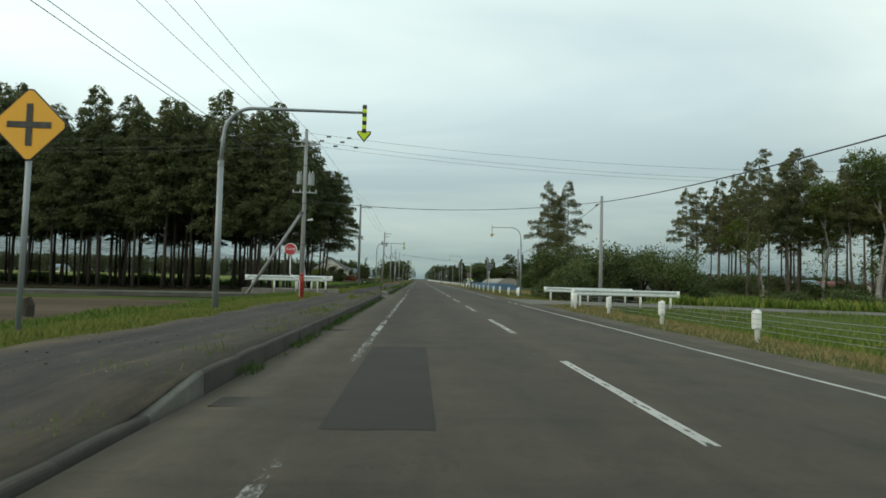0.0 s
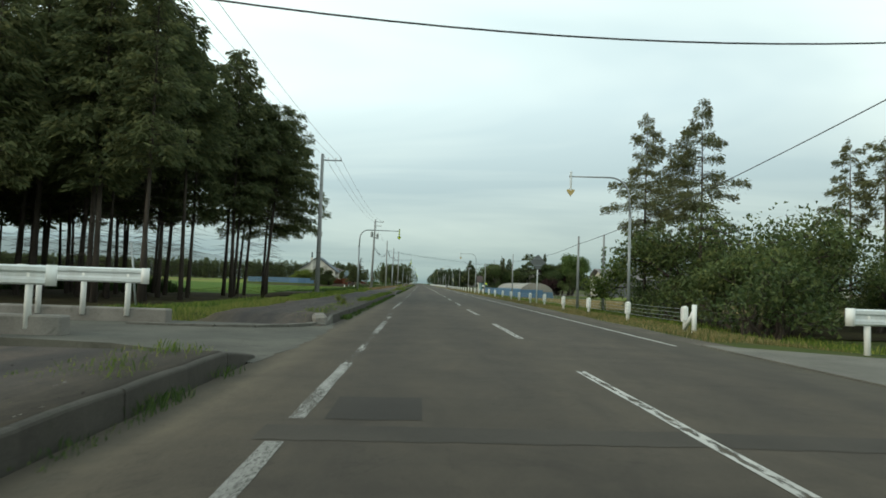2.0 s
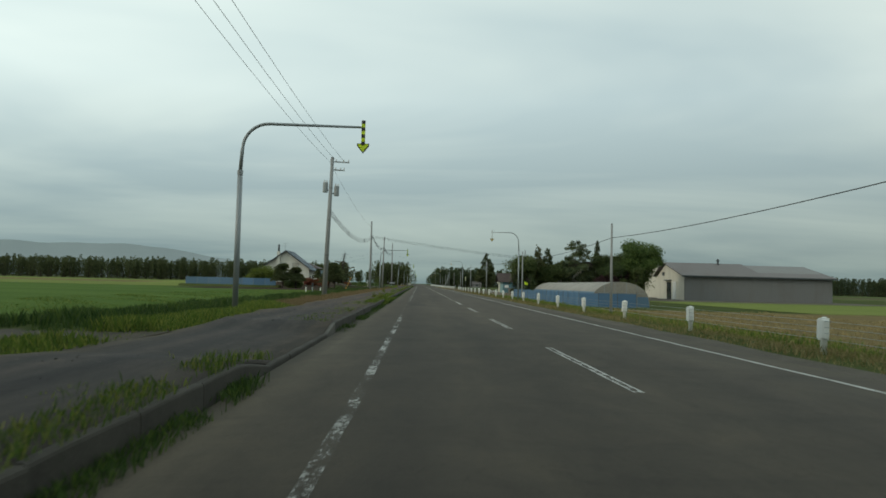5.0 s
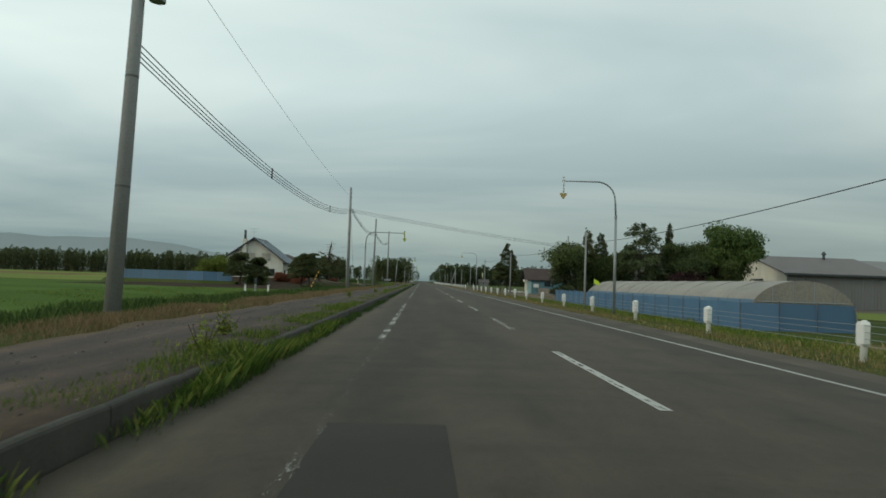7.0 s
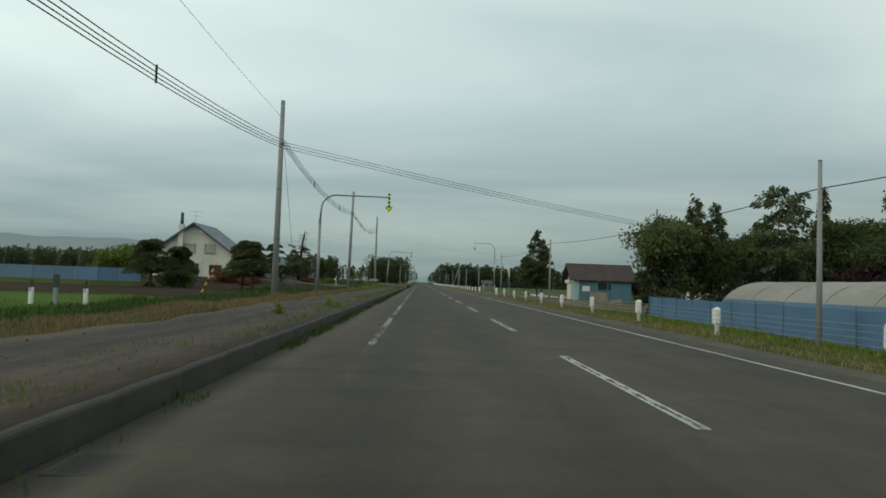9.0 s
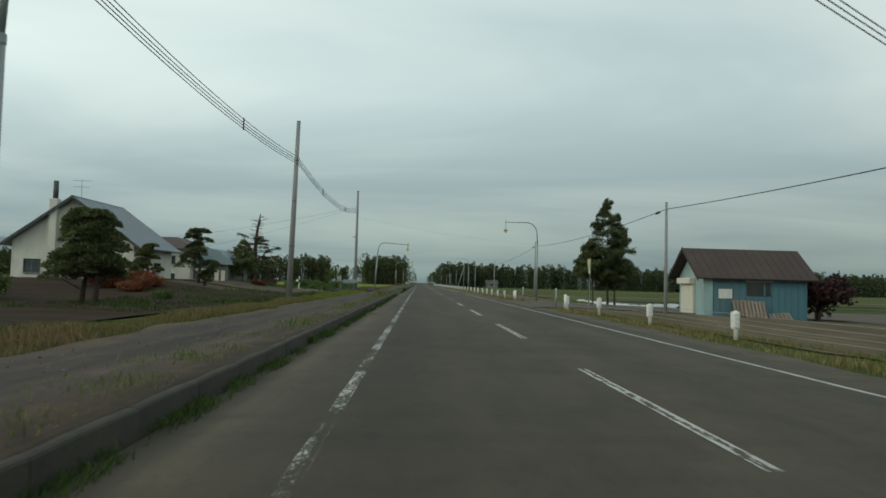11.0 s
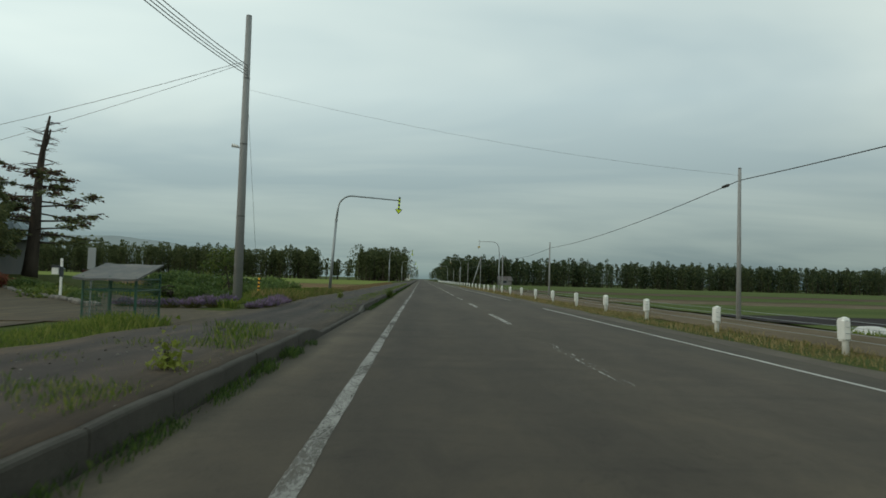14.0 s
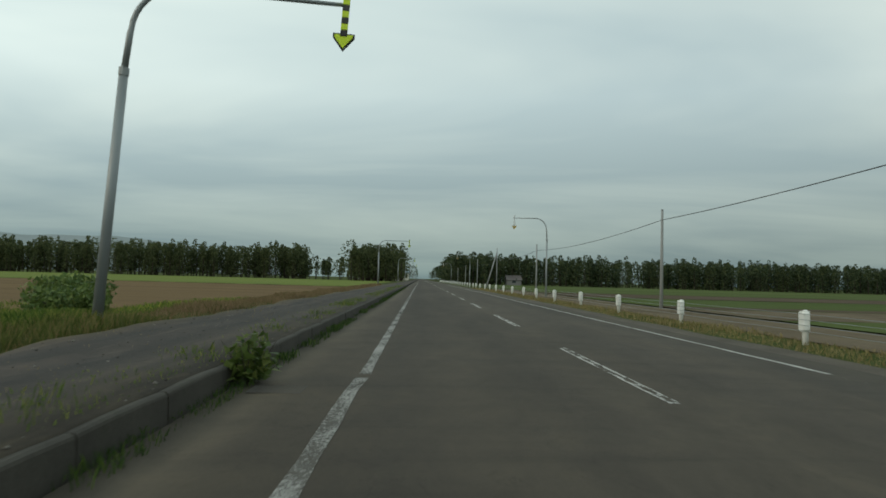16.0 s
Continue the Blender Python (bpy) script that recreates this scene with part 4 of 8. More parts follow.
# windbreak on the near side: planted rows of dark conifers with bare trunks
pine_kinds = [conifer_meshes(20 + k, 16.4 + 1.0 * (k % 3), 5.6 + 0.8 * (k % 4), 2.9 + 0.3 * (k % 2), 6400, 0.39, NEEDLE, slim=0.19, shape=0.5, density=12.5, fan=0.42, loose=0.95, tip=0.1, twigs=7.0) for k in range(5)]
pine_src = []
for k, (x, y) in enumerate(((-13.9, 84.6), (-14.6, 86.4), (-15.3, 83.4), (-16.4, 85.6), (-13.2, 80.4), (-15.0, 79.4))):
    fine = conifer_meshes(40 + k, 13.5 + 0.5 * (k % 3), (4.6, 5.2, 7.4, 7.0, 7.2, 7.6)[k], (4.8, 4.5, 3.6, 3.6, 3.6, 3.4)[k], 26000 if k < 2 else 15000, 0.22 if k < 2 else 0.27, NEEDLE, slim=0.15, shape=0.45, density=11.0, tip=0.1, lean=0.7, droop=0.6, twigs=9.0, fan=0.38, loose=0.75)
    pine_src.append(tree("conifer", fine, (x, y), "tall dark conifer with bare trunk in a windbreak row", "tree", "windbreak conifers", 1.0, 0))
base_pines = []
for k in range(5):
    x = -17.0 - 7.5 * k
    base_pines.append(tree("conifer", pine_kinds[k], (x, 62.5 + rng.uniform(-1, 1)), "tall dark conifer with bare trunk in a windbreak row", "tree", "windbreak conifers", 1.0, 40 * k))
for row, y in enumerate((61.5, 65.2, 69.0, 72.8, 76.5, 80.2, 84.0)):
    x = -14.5 - (row % 2) * 1.3
    while x > -62:
        if rng.uniform() > (0.45 if x > -21 and y > 75 else 0.08):
            sz = rng.uniform(0.84, 1.06) * (0.94 if y > 78 and x > -24 else 1.0)
            plant_copy(base_pines[int(rng.integers(5))], (x + rng.uniform(-0.6, 0.6), y + rng.uniform(-1.0, 1.0)), sz, rng.uniform(0, 360), rng.uniform(0.9, 1.15))
        x -= rng.uniform(1.9, 2.9) if x > -42 else rng.uniform(3.0, 4.4)
# windbreak on the other side: larches, birches, thin pines
larch_a = conifer_meshes(60, 13.0, 5.2, 3.0, 15000, 0.19, LARCH, fan=0.40, loose=0.9, tip=0.05, slim=0.16, shape=0.8, density=8.5, droop=0.42)
larch_b = conifer_meshes(61, 13.8, 5.6, 3.7, 17000, 0.19, LARCH, fan=0.40, loose=0.9, tip=0.05, slim=0.16, shape=0.8, density=8.0, droop=0.42)
thin_kinds = [conifer_meshes(62 + k, 13.8 + 0.9 * k, 6.4 + 1.3 * k, 2.0 + 0.3 * k, 4200, 0.29, LARCH, barkmat=LARCHBARK, tip=0.5, slim=0.16, shape=0.42, density=4.6, droop=0.25, thick=1.15) for k in range(3)]
tree("larch", larch_a, (11.9, 73.2), "tall tapering larch with sparse brownish green needles", "tree", "windbreak larches", 0.98, 10)
tree("larch", larch_b, (12.3, 66.2), "tall larch with sparse tiers and bare lower trunk", "tree", "windbreak larches", 0.86, 80)
thin = [tree("larch", thin_kinds[k], (30.6 + 3.1 * k, 82.0 - 6 * k), "thin tall larch with bare lower trunk", "tree", "windbreak larches", 1.0, 200) for k in range(3)]
for k in range(46):
    x = 28 + 30 * ((k + rng.uniform(0, 1)) / 46)
    plant_copy(thin[int(rng.integers(3))], (x, rng.uniform(62, 83)), rng.uniform(0.84, 1.06), rng.uniform(0, 360), rng.uniform(0.85, 1.15))
birch_kind = broadleaf_meshes(81, 14.5, 0.8, 11000, 0.22, LEAFLIGHT, 0.38, 1, 0.4, PALEBARK)
birch = tree("birch", birch_kind, (40.0, 61.0), "white-barked birch with light yellow green leaves", "tree", "birches", 1.05, 0)
for x, y, s in ((37.0, 64.5, 0.9), (47.5, 62.0, 1.0), (52.0, 66.0, 0.95), (33.0, 68.0, 0.72), (43.5, 66.0, 1.0)):
    plant_copy(birch, (x, y), s, rng.uniform(0, 360))
# undergrowth and small broadleaf trees at the edge of the right windbreak
bush_kinds = [broadleaf_meshes(90 + k, (6.0, 4.2, 3.0)[k], 1.1, (5200, 4200, 3400)[k], (0.125, 0.12, 0.11)[k], LEAFDARK, 0.28, (2, 3, 4)[k], 0.12) for k in range(3)]
bs = [tree("broadleaf_bush", bush_kinds[k], p, "leafy green broadleaf bush by the roadside ditch", "bush", "roadside bushes", 1.0, 0) for k, p in enumerate(((13.5, 61.5), (11.6, 58.5), (10.8, 56.0)))]
for k in range(46):
    u = rng.uniform(0, 1)
    x = 11.5 + 38 * u ** 1.25
    y = rng.uniform(56, 74) if x < 20 else rng.uniform(62, 82)
    i = int(rng.integers(3)) if x < 24 else int(rng.integers(1, 3))
    plant_copy(bs[i], (x, y), rng.uniform(0.65, 1.0) if x < 24 else rng.uniform(0.5, 0.9), rng.uniform(0, 360), rng.uniform(0.9, 1.2))
for x, y, s in ((20.0, 47.5, 0.55), (24.5, 48.0, 0.6), (28.5, 46.5, 0.62), (33.0, 47.5, 0.66), (38.0, 46, 0.7), (44, 47, 0.7), (12.8, 69, 1.0), (15.2, 79, 0.5), (14.5, 82, 0.45)):
    plant_copy(bs[2 if s < 0.75 else 0], (x, y), s, rng.uniform(0, 360), 1.4 if s < 0.75 else 1.0)


ash_m = broadleaf_meshes(97, 4.6, 0.9, 3600, 0.15, LEAFLIGHT, 0.34, 1, 0.35)
tree("ash_sapling", ash_m, (13.2, 78.0), "young open crowned ash tree by the ditch", "tree", "", 1.0, 0)


def far_belt(name, rows, seed, label, mat, count, height, low=0.22):
    """Distant belt of trees, many joined into one."""
    g = np.random.default_rng(seed)
    cos, tris, off = [], [], 0
    trunks = Mesh()
    for k in range(count):
        x0, x1, y0, y1 = rows[int(g.integers(len(rows)))]
        x, y = g.uniform(x0, x1), g.uniform(y0, y1)
        z = float(gz(x))
        h = height * (g.uniform(0.80, 1.08) if g.uniform() < 0.85 else g.uniform(1.02, 1.22))
        n = 180
        round_top = g.uniform() < 0.22
        u = g.uniform(0, 1, n) ** (0.8 if not round_top else 0.6)
        a = g.uniform(0, 2 * math.pi, n)
        r = ((0.22 + (1 - u) ** 0.7) * 0.125 if not round_top else (0.06 + 0.24 * np.sqrt(np.clip(1 - (2 * u - 0.9) ** 2, 0, 1)))) * h * g.uniform(0.3, 1.1, n)
        pts = np.stack([x + r * np.cos(a), y + r * np.sin(a), z + h * (low + (1 - low) * u)], -1)
        way = np.stack([np.cos(a), np.sin(a), g.normal(-0.2, 0.4, n)], -1)
        co, t = spray_cloud(g, pts, way, 0.78, 0.34)
        cos.append(co)
        tris.append(t + off)
        off += len(co)
        trunks.tube([(x, y, z - 0.2), (x, y, z + h * 0.6)], [0.16, 0.08], 5, False)
    belt = tagged(new(name), label, "tree belt", kind="stuff")
    c = new("crowns", array_mesh("crowns", np.concatenate(cos), np.concatenate(tris), mat))
    c.parent = belt
    t = new("trunks", make("trunks", trunks, BARK))
    t.parent = belt


far_belt("far_windbreak_left", [(-330, -51, 528, 552)] * 7 + [(-31, -9, 505, 545)], 3, "distant dark windbreak of conifers across the fields", NEEDLE, 1000, 12.8, 0.09)
far_belt("far_windbreak_right", [(24, 340, 530, 556)] * 5 + [(9, 26, 520, 600)], 4, "distant dark green windbreak across the fields", FIRLEAF, 1050, 11.4, 0.04)
far_belt("distant_trees", [(-60, -7, 620, 1300), (8, 70, 640, 1300), (8, 26, 600, 1000)], 5, "hazy roadside trees far down the road", FIRLEAF, 90, 12.0)
far_belt("far_side_belt_right", [(150, 330, 215, 235)], 6, "distant windbreak behind the barn", NEEDLE, 150, 11.0)


far_belt("far_gap_trees", [(-52, -30, 530, 560)], 8, "few small distant trees in the gap of the windbreak", NEEDLE, 18, 9.0)


# ---- poles along the road ----
def band(m, c, r, h, n=12):
    m.cyl((c[0], c[1], c[2]), r, h, n)


def snow_pole(x, y, base, arm, reach, back=False):
    """Arrow post: two-step steel shaft curving into an arm that carries an arrow over the road edge."""
    side = 1 if reach > x else -1
    p = thing("arrow_post", (x, y, base), ("grey steel arrow post showing its plain arrow back" if back else "grey steel arrow post with yellow green banded arrow"), "arrow post", "arrow posts")
    H = arm - base
    low = H - 1.65
    f = 0.72 if back else 1.0
    part("lower_shaft", Mesh().tube([(0, 0, -0.1), (0, 0, low)], [0.095 * f, 0.082 * f], 14), GALV, p, smooth=True)
    part("collar", Mesh().cyl((0, 0, low - 0.06), 0.092 * f, 0.14), GALV, p)
    lean = 0.10 * side
    pts = [(0, 0, low), (lean * 0.4, 0, low + 0.75)]
    R = 0.85
    for k in range(9):
        a = math.pi / 2 * k / 8
        pts.append((lean * 0.5 + side * R * (1 - math.cos(a)), 0, H - R + R * math.sin(a)))
    pts.append((reach - x, 0, H - 0.02))
    part("arm", Mesh().tube(pts, [r * f for r in [0.062, 0.058] + [0.052] * 9 + [0.036]], 12), GALV, p, smooth=True)
    dx = reach - x
    arrow = Mesh()
    top, tip = H + 0.20, H - 0.90
    if back:
        arrow.box((dx, -0.05, (top + tip + 0.25) / 2), (0.085, 0.05, top - tip - 0.25), 0.01)
        a = part("arrow_bar", arrow, RAILMETAL, p, "plain light metal arrow bar")
        head = Mesh().prism([(dx - 0.17, -0.07, tip + 0.30), (dx + 0.17, -0.07, tip + 0.30), (dx + 0.16, -0.07, tip + 0.22), (dx, -0.07, tip), (dx - 0.16, -0.07, tip + 0.22)], (0, 0.05, 0))
        part("arrow_head", head, TANARROW, p, "tan back of the arrow head")
    else:
        n = 7
        zz = np.linspace(tip + 0.27, top, n + 1)
        for k in range(n):
            b = Mesh().box((dx, -0.06, (zz[k] + zz[k + 1]) / 2), (0.125, 0.05, zz[k + 1] - zz[k] - 0.002), 0.004)
            part("band", b, (BLACKPAINT if k % 2 == 0 else YELLOWGREEN), p)
        rim = Mesh().prism([(dx - 0.20, -0.055, tip + 0.33), (dx + 0.20, -0.055, tip + 0.33), (dx + 0.20, -0.055, tip + 0.25), (dx, -0.055, tip), (dx - 0.20, -0.055, tip + 0.25)], (0, 0.04, 0))
        r = part("arrow_rim", rim, BLACKPAINT, p, "black rim of the arrow head")
        head = Mesh().prism([(dx - 0.165, -0.075, tip + 0.305), (dx + 0.165, -0.075, tip + 0.305), (dx + 0.165, -0.075, tip + 0.255), (dx, -0.075, tip + 0.05), (dx - 0.165, -0.075, tip + 0.255)], (0, 0.02, 0))
        part("arrow_head", head, YELLOWGREEN, p, "yellow green arrow head")
    part("clamp", Mesh().box((dx, 0.0, H - 0.01), (0.11, 0.08, 0.10), 0.01), DARKSTEEL, p)
    return p


for x, y, b, arm, reach in ((-7.95, 20.1, 0.08, 6.0, -3.82), (-8.3, 100.3, 0.05, 6.25, -4.3), (-8.2, 180.4, 0.1, 6.02, -4.15), (-8.1, 341.0, 0.1, 6.1, -4.0), (-8.1, 421.0, 0.1, 6.1, -4.0), (-8.1, 501, 0.1, 6.1, -4.0)):
    snow_pole(x, y, b, arm, reach)
leaning = snow_pole(-8.12, 261.3, 0.1, 6.36, -4.2)
leaning.rotation_euler = (0, radians(3.4), 0)
for x, y, b, arm, reach in ((7.05, 60.9, -0.22, 5.95, 4.4), (6.9, 140.9, -0.18, 6.05, 4.37), (7.05, 224.3, -0.25, 6.1, 4.5), (7.1, 299.8, -0.25, 5.85, 4.6), (7.1, 380, -0.25, 5.9, 4.6), (7.1, 460, -0.25, 5.9, 4.6)):
    snow_pole(x, y, b, arm, reach, True)


def insulator(m, c, tilt=0.0):
    for k in range(3):
        m.cyl((c[0], c[1], c[2] + 0.05 * k), 0.045 - 0.006 * k, 0.035, 8)


def utility_pole(x, y, top, r=0.15, arms=(), base=None, label="grey round concrete utility pole", transformers=(), lamp=None, steps=False):
    b = float(gz(x)) - 0.1 if base is None else base
    p = thing("utility_pole", (x, y, b), label, "utility pole", "utility poles")
    H = top - b
    part("shaft", Mesh().tube([(0, 0, 0), (0, 0, H * 0.5), (0, 0, H)], [r, r * 0.82, r * 0.62], 16), POLECON, p, smooth=True)
    part("cap", Mesh().cyl((0, 0, H), r * 0.60, 0.05), DARKSTEEL, p)
    for z in (0.30, 0.55, 0.78) if r > 0.145 else ():
        part("pole_band", Mesh().cyl((0, 0, H * z), r * (1.02 - 0.36 * z), 0.05), DARKSTEEL, p)
    for z, w, off, turn in arms:
        a = Mesh().box((0, 0, 0), (w, 0.08, 0.08), 0.008)
        arm = part("crossarm", a, GALV, p, "galvanised steel crossarm")
        arm.location = (off, 0.0 if turn == 0 else 0.0, z - b)
        arm.rotation_euler = (0, 0, radians(turn))
        for s in (-0.46, -0.18, 0.2, 0.46):
            ins = Mesh()
            insulator(ins, (s * w, 0, 0.04))
            part("insulator", ins, CERAMIC, arm)
    for z, dx, dy, rr, hh in transformers:
        t = Mesh().cyl((dx, dy, z - b), rr, hh, 16)
        t.cyl((dx, dy, z - b + hh), rr * 0.9, 0.05, 16)
        tp = part("transformer", t, GALV, p, "grey cylindrical transformer")
        for s in (-1, 1):
            part("bushing", Mesh().cyl((dx + s * rr * 0.45, dy, z - b + hh + 0.04), 0.035, 0.16, 8), CERAMIC, tp)
        part("bracket", Mesh().box((dx / 2, dy / 2, z - b + hh * 0.25), (abs(dx) + 0.08, 0.08, 0.07), 0.008), DARKSTEEL, p)
    if lamp:
        z, dx = lamp
        part("lamp_arm", Mesh().tube([(0, 0, z - b - 0.12), (dx * 0.5, 0, z - b)], 0.022, 8), GALV, p)
        part("lamp_head", Mesh().tube([(dx * 0.45, 0, z - b), (dx * 1.0, 0, z - b + 0.05)], [0.05, 0.075], 10), WHITEPAINT, p, "small white lamp head")
    return p


utility_pole(-9.25, 2.0, 10.0, arms=((9.3, 1.8, 0, 0),))
pole1 = utility_pole(-9.22, 42.0, 10.1, 0.155, arms=((9.35, 1.9, 0, 35), (9.15, 1.9, 0, -30), (6.25, 1.5, 0, 0)), transformers=((6.75, -0.34, 0.05, 0.17, 0.62), (6.7, 0.36, 0.05, 0.21, 0.68)), lamp=(4.55, 0.55), label="concrete utility pole with transformers and crossarms at the crossing")
strut = Mesh().tube([(-3.2, -0.35, 0.0), (-0.12, -0.05, 5.05)], [0.10, 0.085], 12)
part("strut", strut, POLECON, pole1, "leaning concrete strut", True)
part("strut_clamp", Mesh().box((-0.12, -0.04, 5.02), (0.30, 0.26, 0.16), 0.02), DARKSTEEL, pole1)
utility_pole(-8.75, 76.3, 9.3, 0.16, arms=((8.95, 1.3, 0.62, 0),), label="grey concrete utility pole at the windbreak corner")
pole4 = utility_pole(-8.62, 123.5, 9.4, 0.17, arms=((9.15, 1.3, 0.5, 0), (8.6, 0.9, 0.4, 0)), transformers=((7.05, -0.36, 0, 0.17, 0.62), (6.85, 0.40, 0, 0.17, 0.62)), label="concrete utility pole with two grey transformers")
pole4.rotation_euler = (0, radians(1.6), 0)
utility_pole(-9.15, 173.1, 9.6, 0.165)
utility_pole(-9.34, 208.4, 9.85, 0.17).rotation_euler = (0, radians(1.1), 0)
utility_pole(-8.95, 242.6, 10.6, 0.17, lamp=(5.75, -0.42), label="concrete utility pole with a small lamp beside lavender")
for y, t in ((45.2, 6.95), (122.2, 5.3), (160.8, 5.25), (205.0, 5.5), (244.25, 5.85), (284.2, 5.0), (323, 5.1), (362, 6.4), (401, 5.8), (441, 5.1), (481, 5.1)):
    utility_pole(10.05 if y < 100 else 10.3, y, t, 0.098 if y > 60 else 0.14, label="slim grey telephone pole in the verge")
far_strut = thing("pole_strut", (8.4, 361.6, -0.6), "slanting strut pole leaning on a telephone pole", "utility pole")
part("shaft", Mesh().tube([(0, 0, 0), (1.85, 0.3, 6.3)], [0.12, 0.10], 10), POLECON, far_strut, smooth=True)
utility_pole(10.2, 84.0, 5.05, 0.12, label="slim dark telephone pole in the verge")
ivy_pole = utility_pole(12.0, 83.3, 5.2, 0.11, label="old telephone pole overgrown with ivy")
g = np.random.default_rng(11)
u = g.uniform(0, 1, 420)
a = g.uniform(0, 6.28, 420)
pts = np.stack([np.cos(a) * (0.14 + 0.12 * g.uniform(0, 1, 420) * (1 - u)), np.sin(a) * (0.14 + 0.12 * g.uniform(0, 1, 420) * (1 - u)), 0.1 + 5.0 * u], -1)
co, tr_ = spray_cloud(g, pts, g.normal(0, 1, (420, 3)), 0.16, 0.07)
iv = new("ivy", array_mesh("ivy", co, tr_, LEAF))
iv.parent = ivy_pole
utility_pole(45.0, 43.0, 9.8, 0.16)
utility_pole(-52.0, 43.0, 9.8, 0.16)
utility_pole(15.0, 189.0, 6.9, 0.12)
for y in (640, 760, 900, 1080):
    utility_pole(-8.5, y, 9.0, 0.16)


# ---- wires ----
def wire(a, b, sag, r, label="thin grey overhead power wire", mat=None, name="overhead_wire", n=18, spacers=()):
    a, b = Vector(a), Vector(b)
    pts = []
    for k in range(n + 1):
        u = k / n
        p = a.lerp(b, u)
        p.z -= 4 * sag * u * (1 - u)
        pts.append(p)
    w = solid(name, Mesh().tube(pts, r, 5), mat or WIREGREY, label, "cable", "overhead wires", smooth=True)
    return pts


for dx in (-0.85, 0.0, 0.85):
    wire((-9.25 + dx, 2.0, 8.7), (-9.22 + dx * 0.9, 42.0, 9.45), 0.45, 0.009)
    wire((-9.22 + dx * 0.9, 42.0, 9.4), (-8.0 + dx * 0.6, 75.3, 9.05), 0.35, 0.009)
    wire((-8.0 + dx * 0.6, 75.3, 9.05), (-8.15 + dx * 0.6, 123.5, 9.25), 0.55, 0.009)
wire((-9.25, 2.0, 5.85), (-9.3, 42.0, 6.75), 0.12, 0.009, "black low-voltage cable between poles", CABLE)
wire((-9.25, 2.0, 6.12), (-9.3, 42.0, 6.85), 0.12, 0.009, "black low-voltage cable between poles", CABLE)
for dz, yy in ((0, 42.7), (0.28, 43.2), (0.75, 42.0)):
    wire((-9.2, 42.0, 9.2 + dz), (45.0, yy + 0.3, 9.3 + dz), 1.45, 0.008)
    wire((-9.2, 42.0, 9.2 + dz), (-52.0, yy + 0.3, 9.3 + dz), 1.0, 0.008)
g = np.random.default_rng(5)
for k in range(10):
    s = -1 if k < 4 else 1
    d = 0.9 + 0.42 * (k if k < 4 else k - 4)
    z = 9.25 + 0.28 * (k % 3) - 0.03 * d
    bx = -9.2 + s * d
    ins = Mesh().tube([(bx - 0.12, 42.1 + 0.02 * d, z), (bx + 0.14, 42.1 + 0.02 * d, z)], 0.055, 8)
    solid("strain_insulator", ins, DARKSTEEL, "dark strain insulator on the overhead wire", "insulator", "strain insulators")
wire((10.05, 45.2, 6.62), (-9.2, 42.0, 5.78), 0.58, 0.018, "black telephone cable across the road", CABLE)
TELE = [(10.05, 45.2, 6.6), (10.2, 84.0, 4.5), (10.3, 122.2, 4.42), (10.3, 160.8, 4.4), (10.3, 205.0, 5.2), (10.3, 244.25, 5.4), (10.3, 284.2, 4.5), (10.3, 323, 4.5), (10.3, 362, 4.5), (10.3, 401, 4.5)]
wire((10.3, 6.0, 5.2), TELE[0], 0.4, 0.024, "thick black telephone cable", CABLE)
utility_pole(10.3, 6.0, 5.5, 0.14)
for a, b in zip(TELE, TELE[1:]):
    wire(a, b, 0.38, 0.018, "thick black telephone cable", CABLE)
for (x, y, z) in (TELE[0], TELE[4], TELE[5]):
    cl = Mesh().tube([(x, y + 0.95, z - 0.05), (x, y + 1.0, z - 0.052), (x, y + 1.5, z - 0.07), (x, y + 1.55, z - 0.072)], [0.035, 0.062, 0.062, 0.035], 10)
    solid("cable_closure", cl, CABLE, "black cable splice closure hanging on the wire", "cable closure", "cable closures")
# bundled low-voltage lines with spacers
for i, (a, b) in enumerate((((-8.40, 123.6, 5.58, 1.15), (-8.95, 173.1, 7.3)), ((-9.0, 173.2, 7.35, 0.75), (-9.1, 208.4, 7.52)), ((-9.1, 208.4, 7.52, 0.95), (-8.9, 242.6, 8.4)))):
    lines = [wire((a[0], a[1], a[2] + d), (b[0], b[1], b[2] + d), a[3], 0.014, "one of four bundled house wires", CABLE) for d in (0.0, 0.11, 0.22, 0.36)]
    for u in (5, 12):
        q = lines[0][u]
        solid("wire_spacer", Mesh().box((q.x, q.y, q.z + 0.18), (0.05, 0.05, 0.46), 0.01), BLACKPAINT, "small black spacer on the wire bundle", "wire spacer", "wire spacers")
wire((-8.6, 123.5, 9.2), (-9.0, 173.1, 8.65), 0.5, 0.007)
for d in (0.0, 0.14, 0.28):
    wire((-9.15, 173.1, 7.35 + d), (15.0, 189.0, 5.5 + d), 0.15, 0.013)
wire((-8.95, 242.6, 8.97), (-30.1, 249.3, 5.6), 0.25, 0.010)
wire((-8.95, 242.6, 8.9), (-26.7, 246.0, 4.2), 0.22, 0.008)
wire((-8.95, 242.6, 7.9), (10.3, 244.25, 5.6), 0.35, 0.004)
wire((-9.15, 173.1, 8.6), (-9.1, 178.5, 0.15), 0.0, 0.010)
wire((-8.95, 242.6, 8.4), (-9.25, 247.0, 0.15), 0.0, 0.006, "thin dark steel guy wire", CABLE)


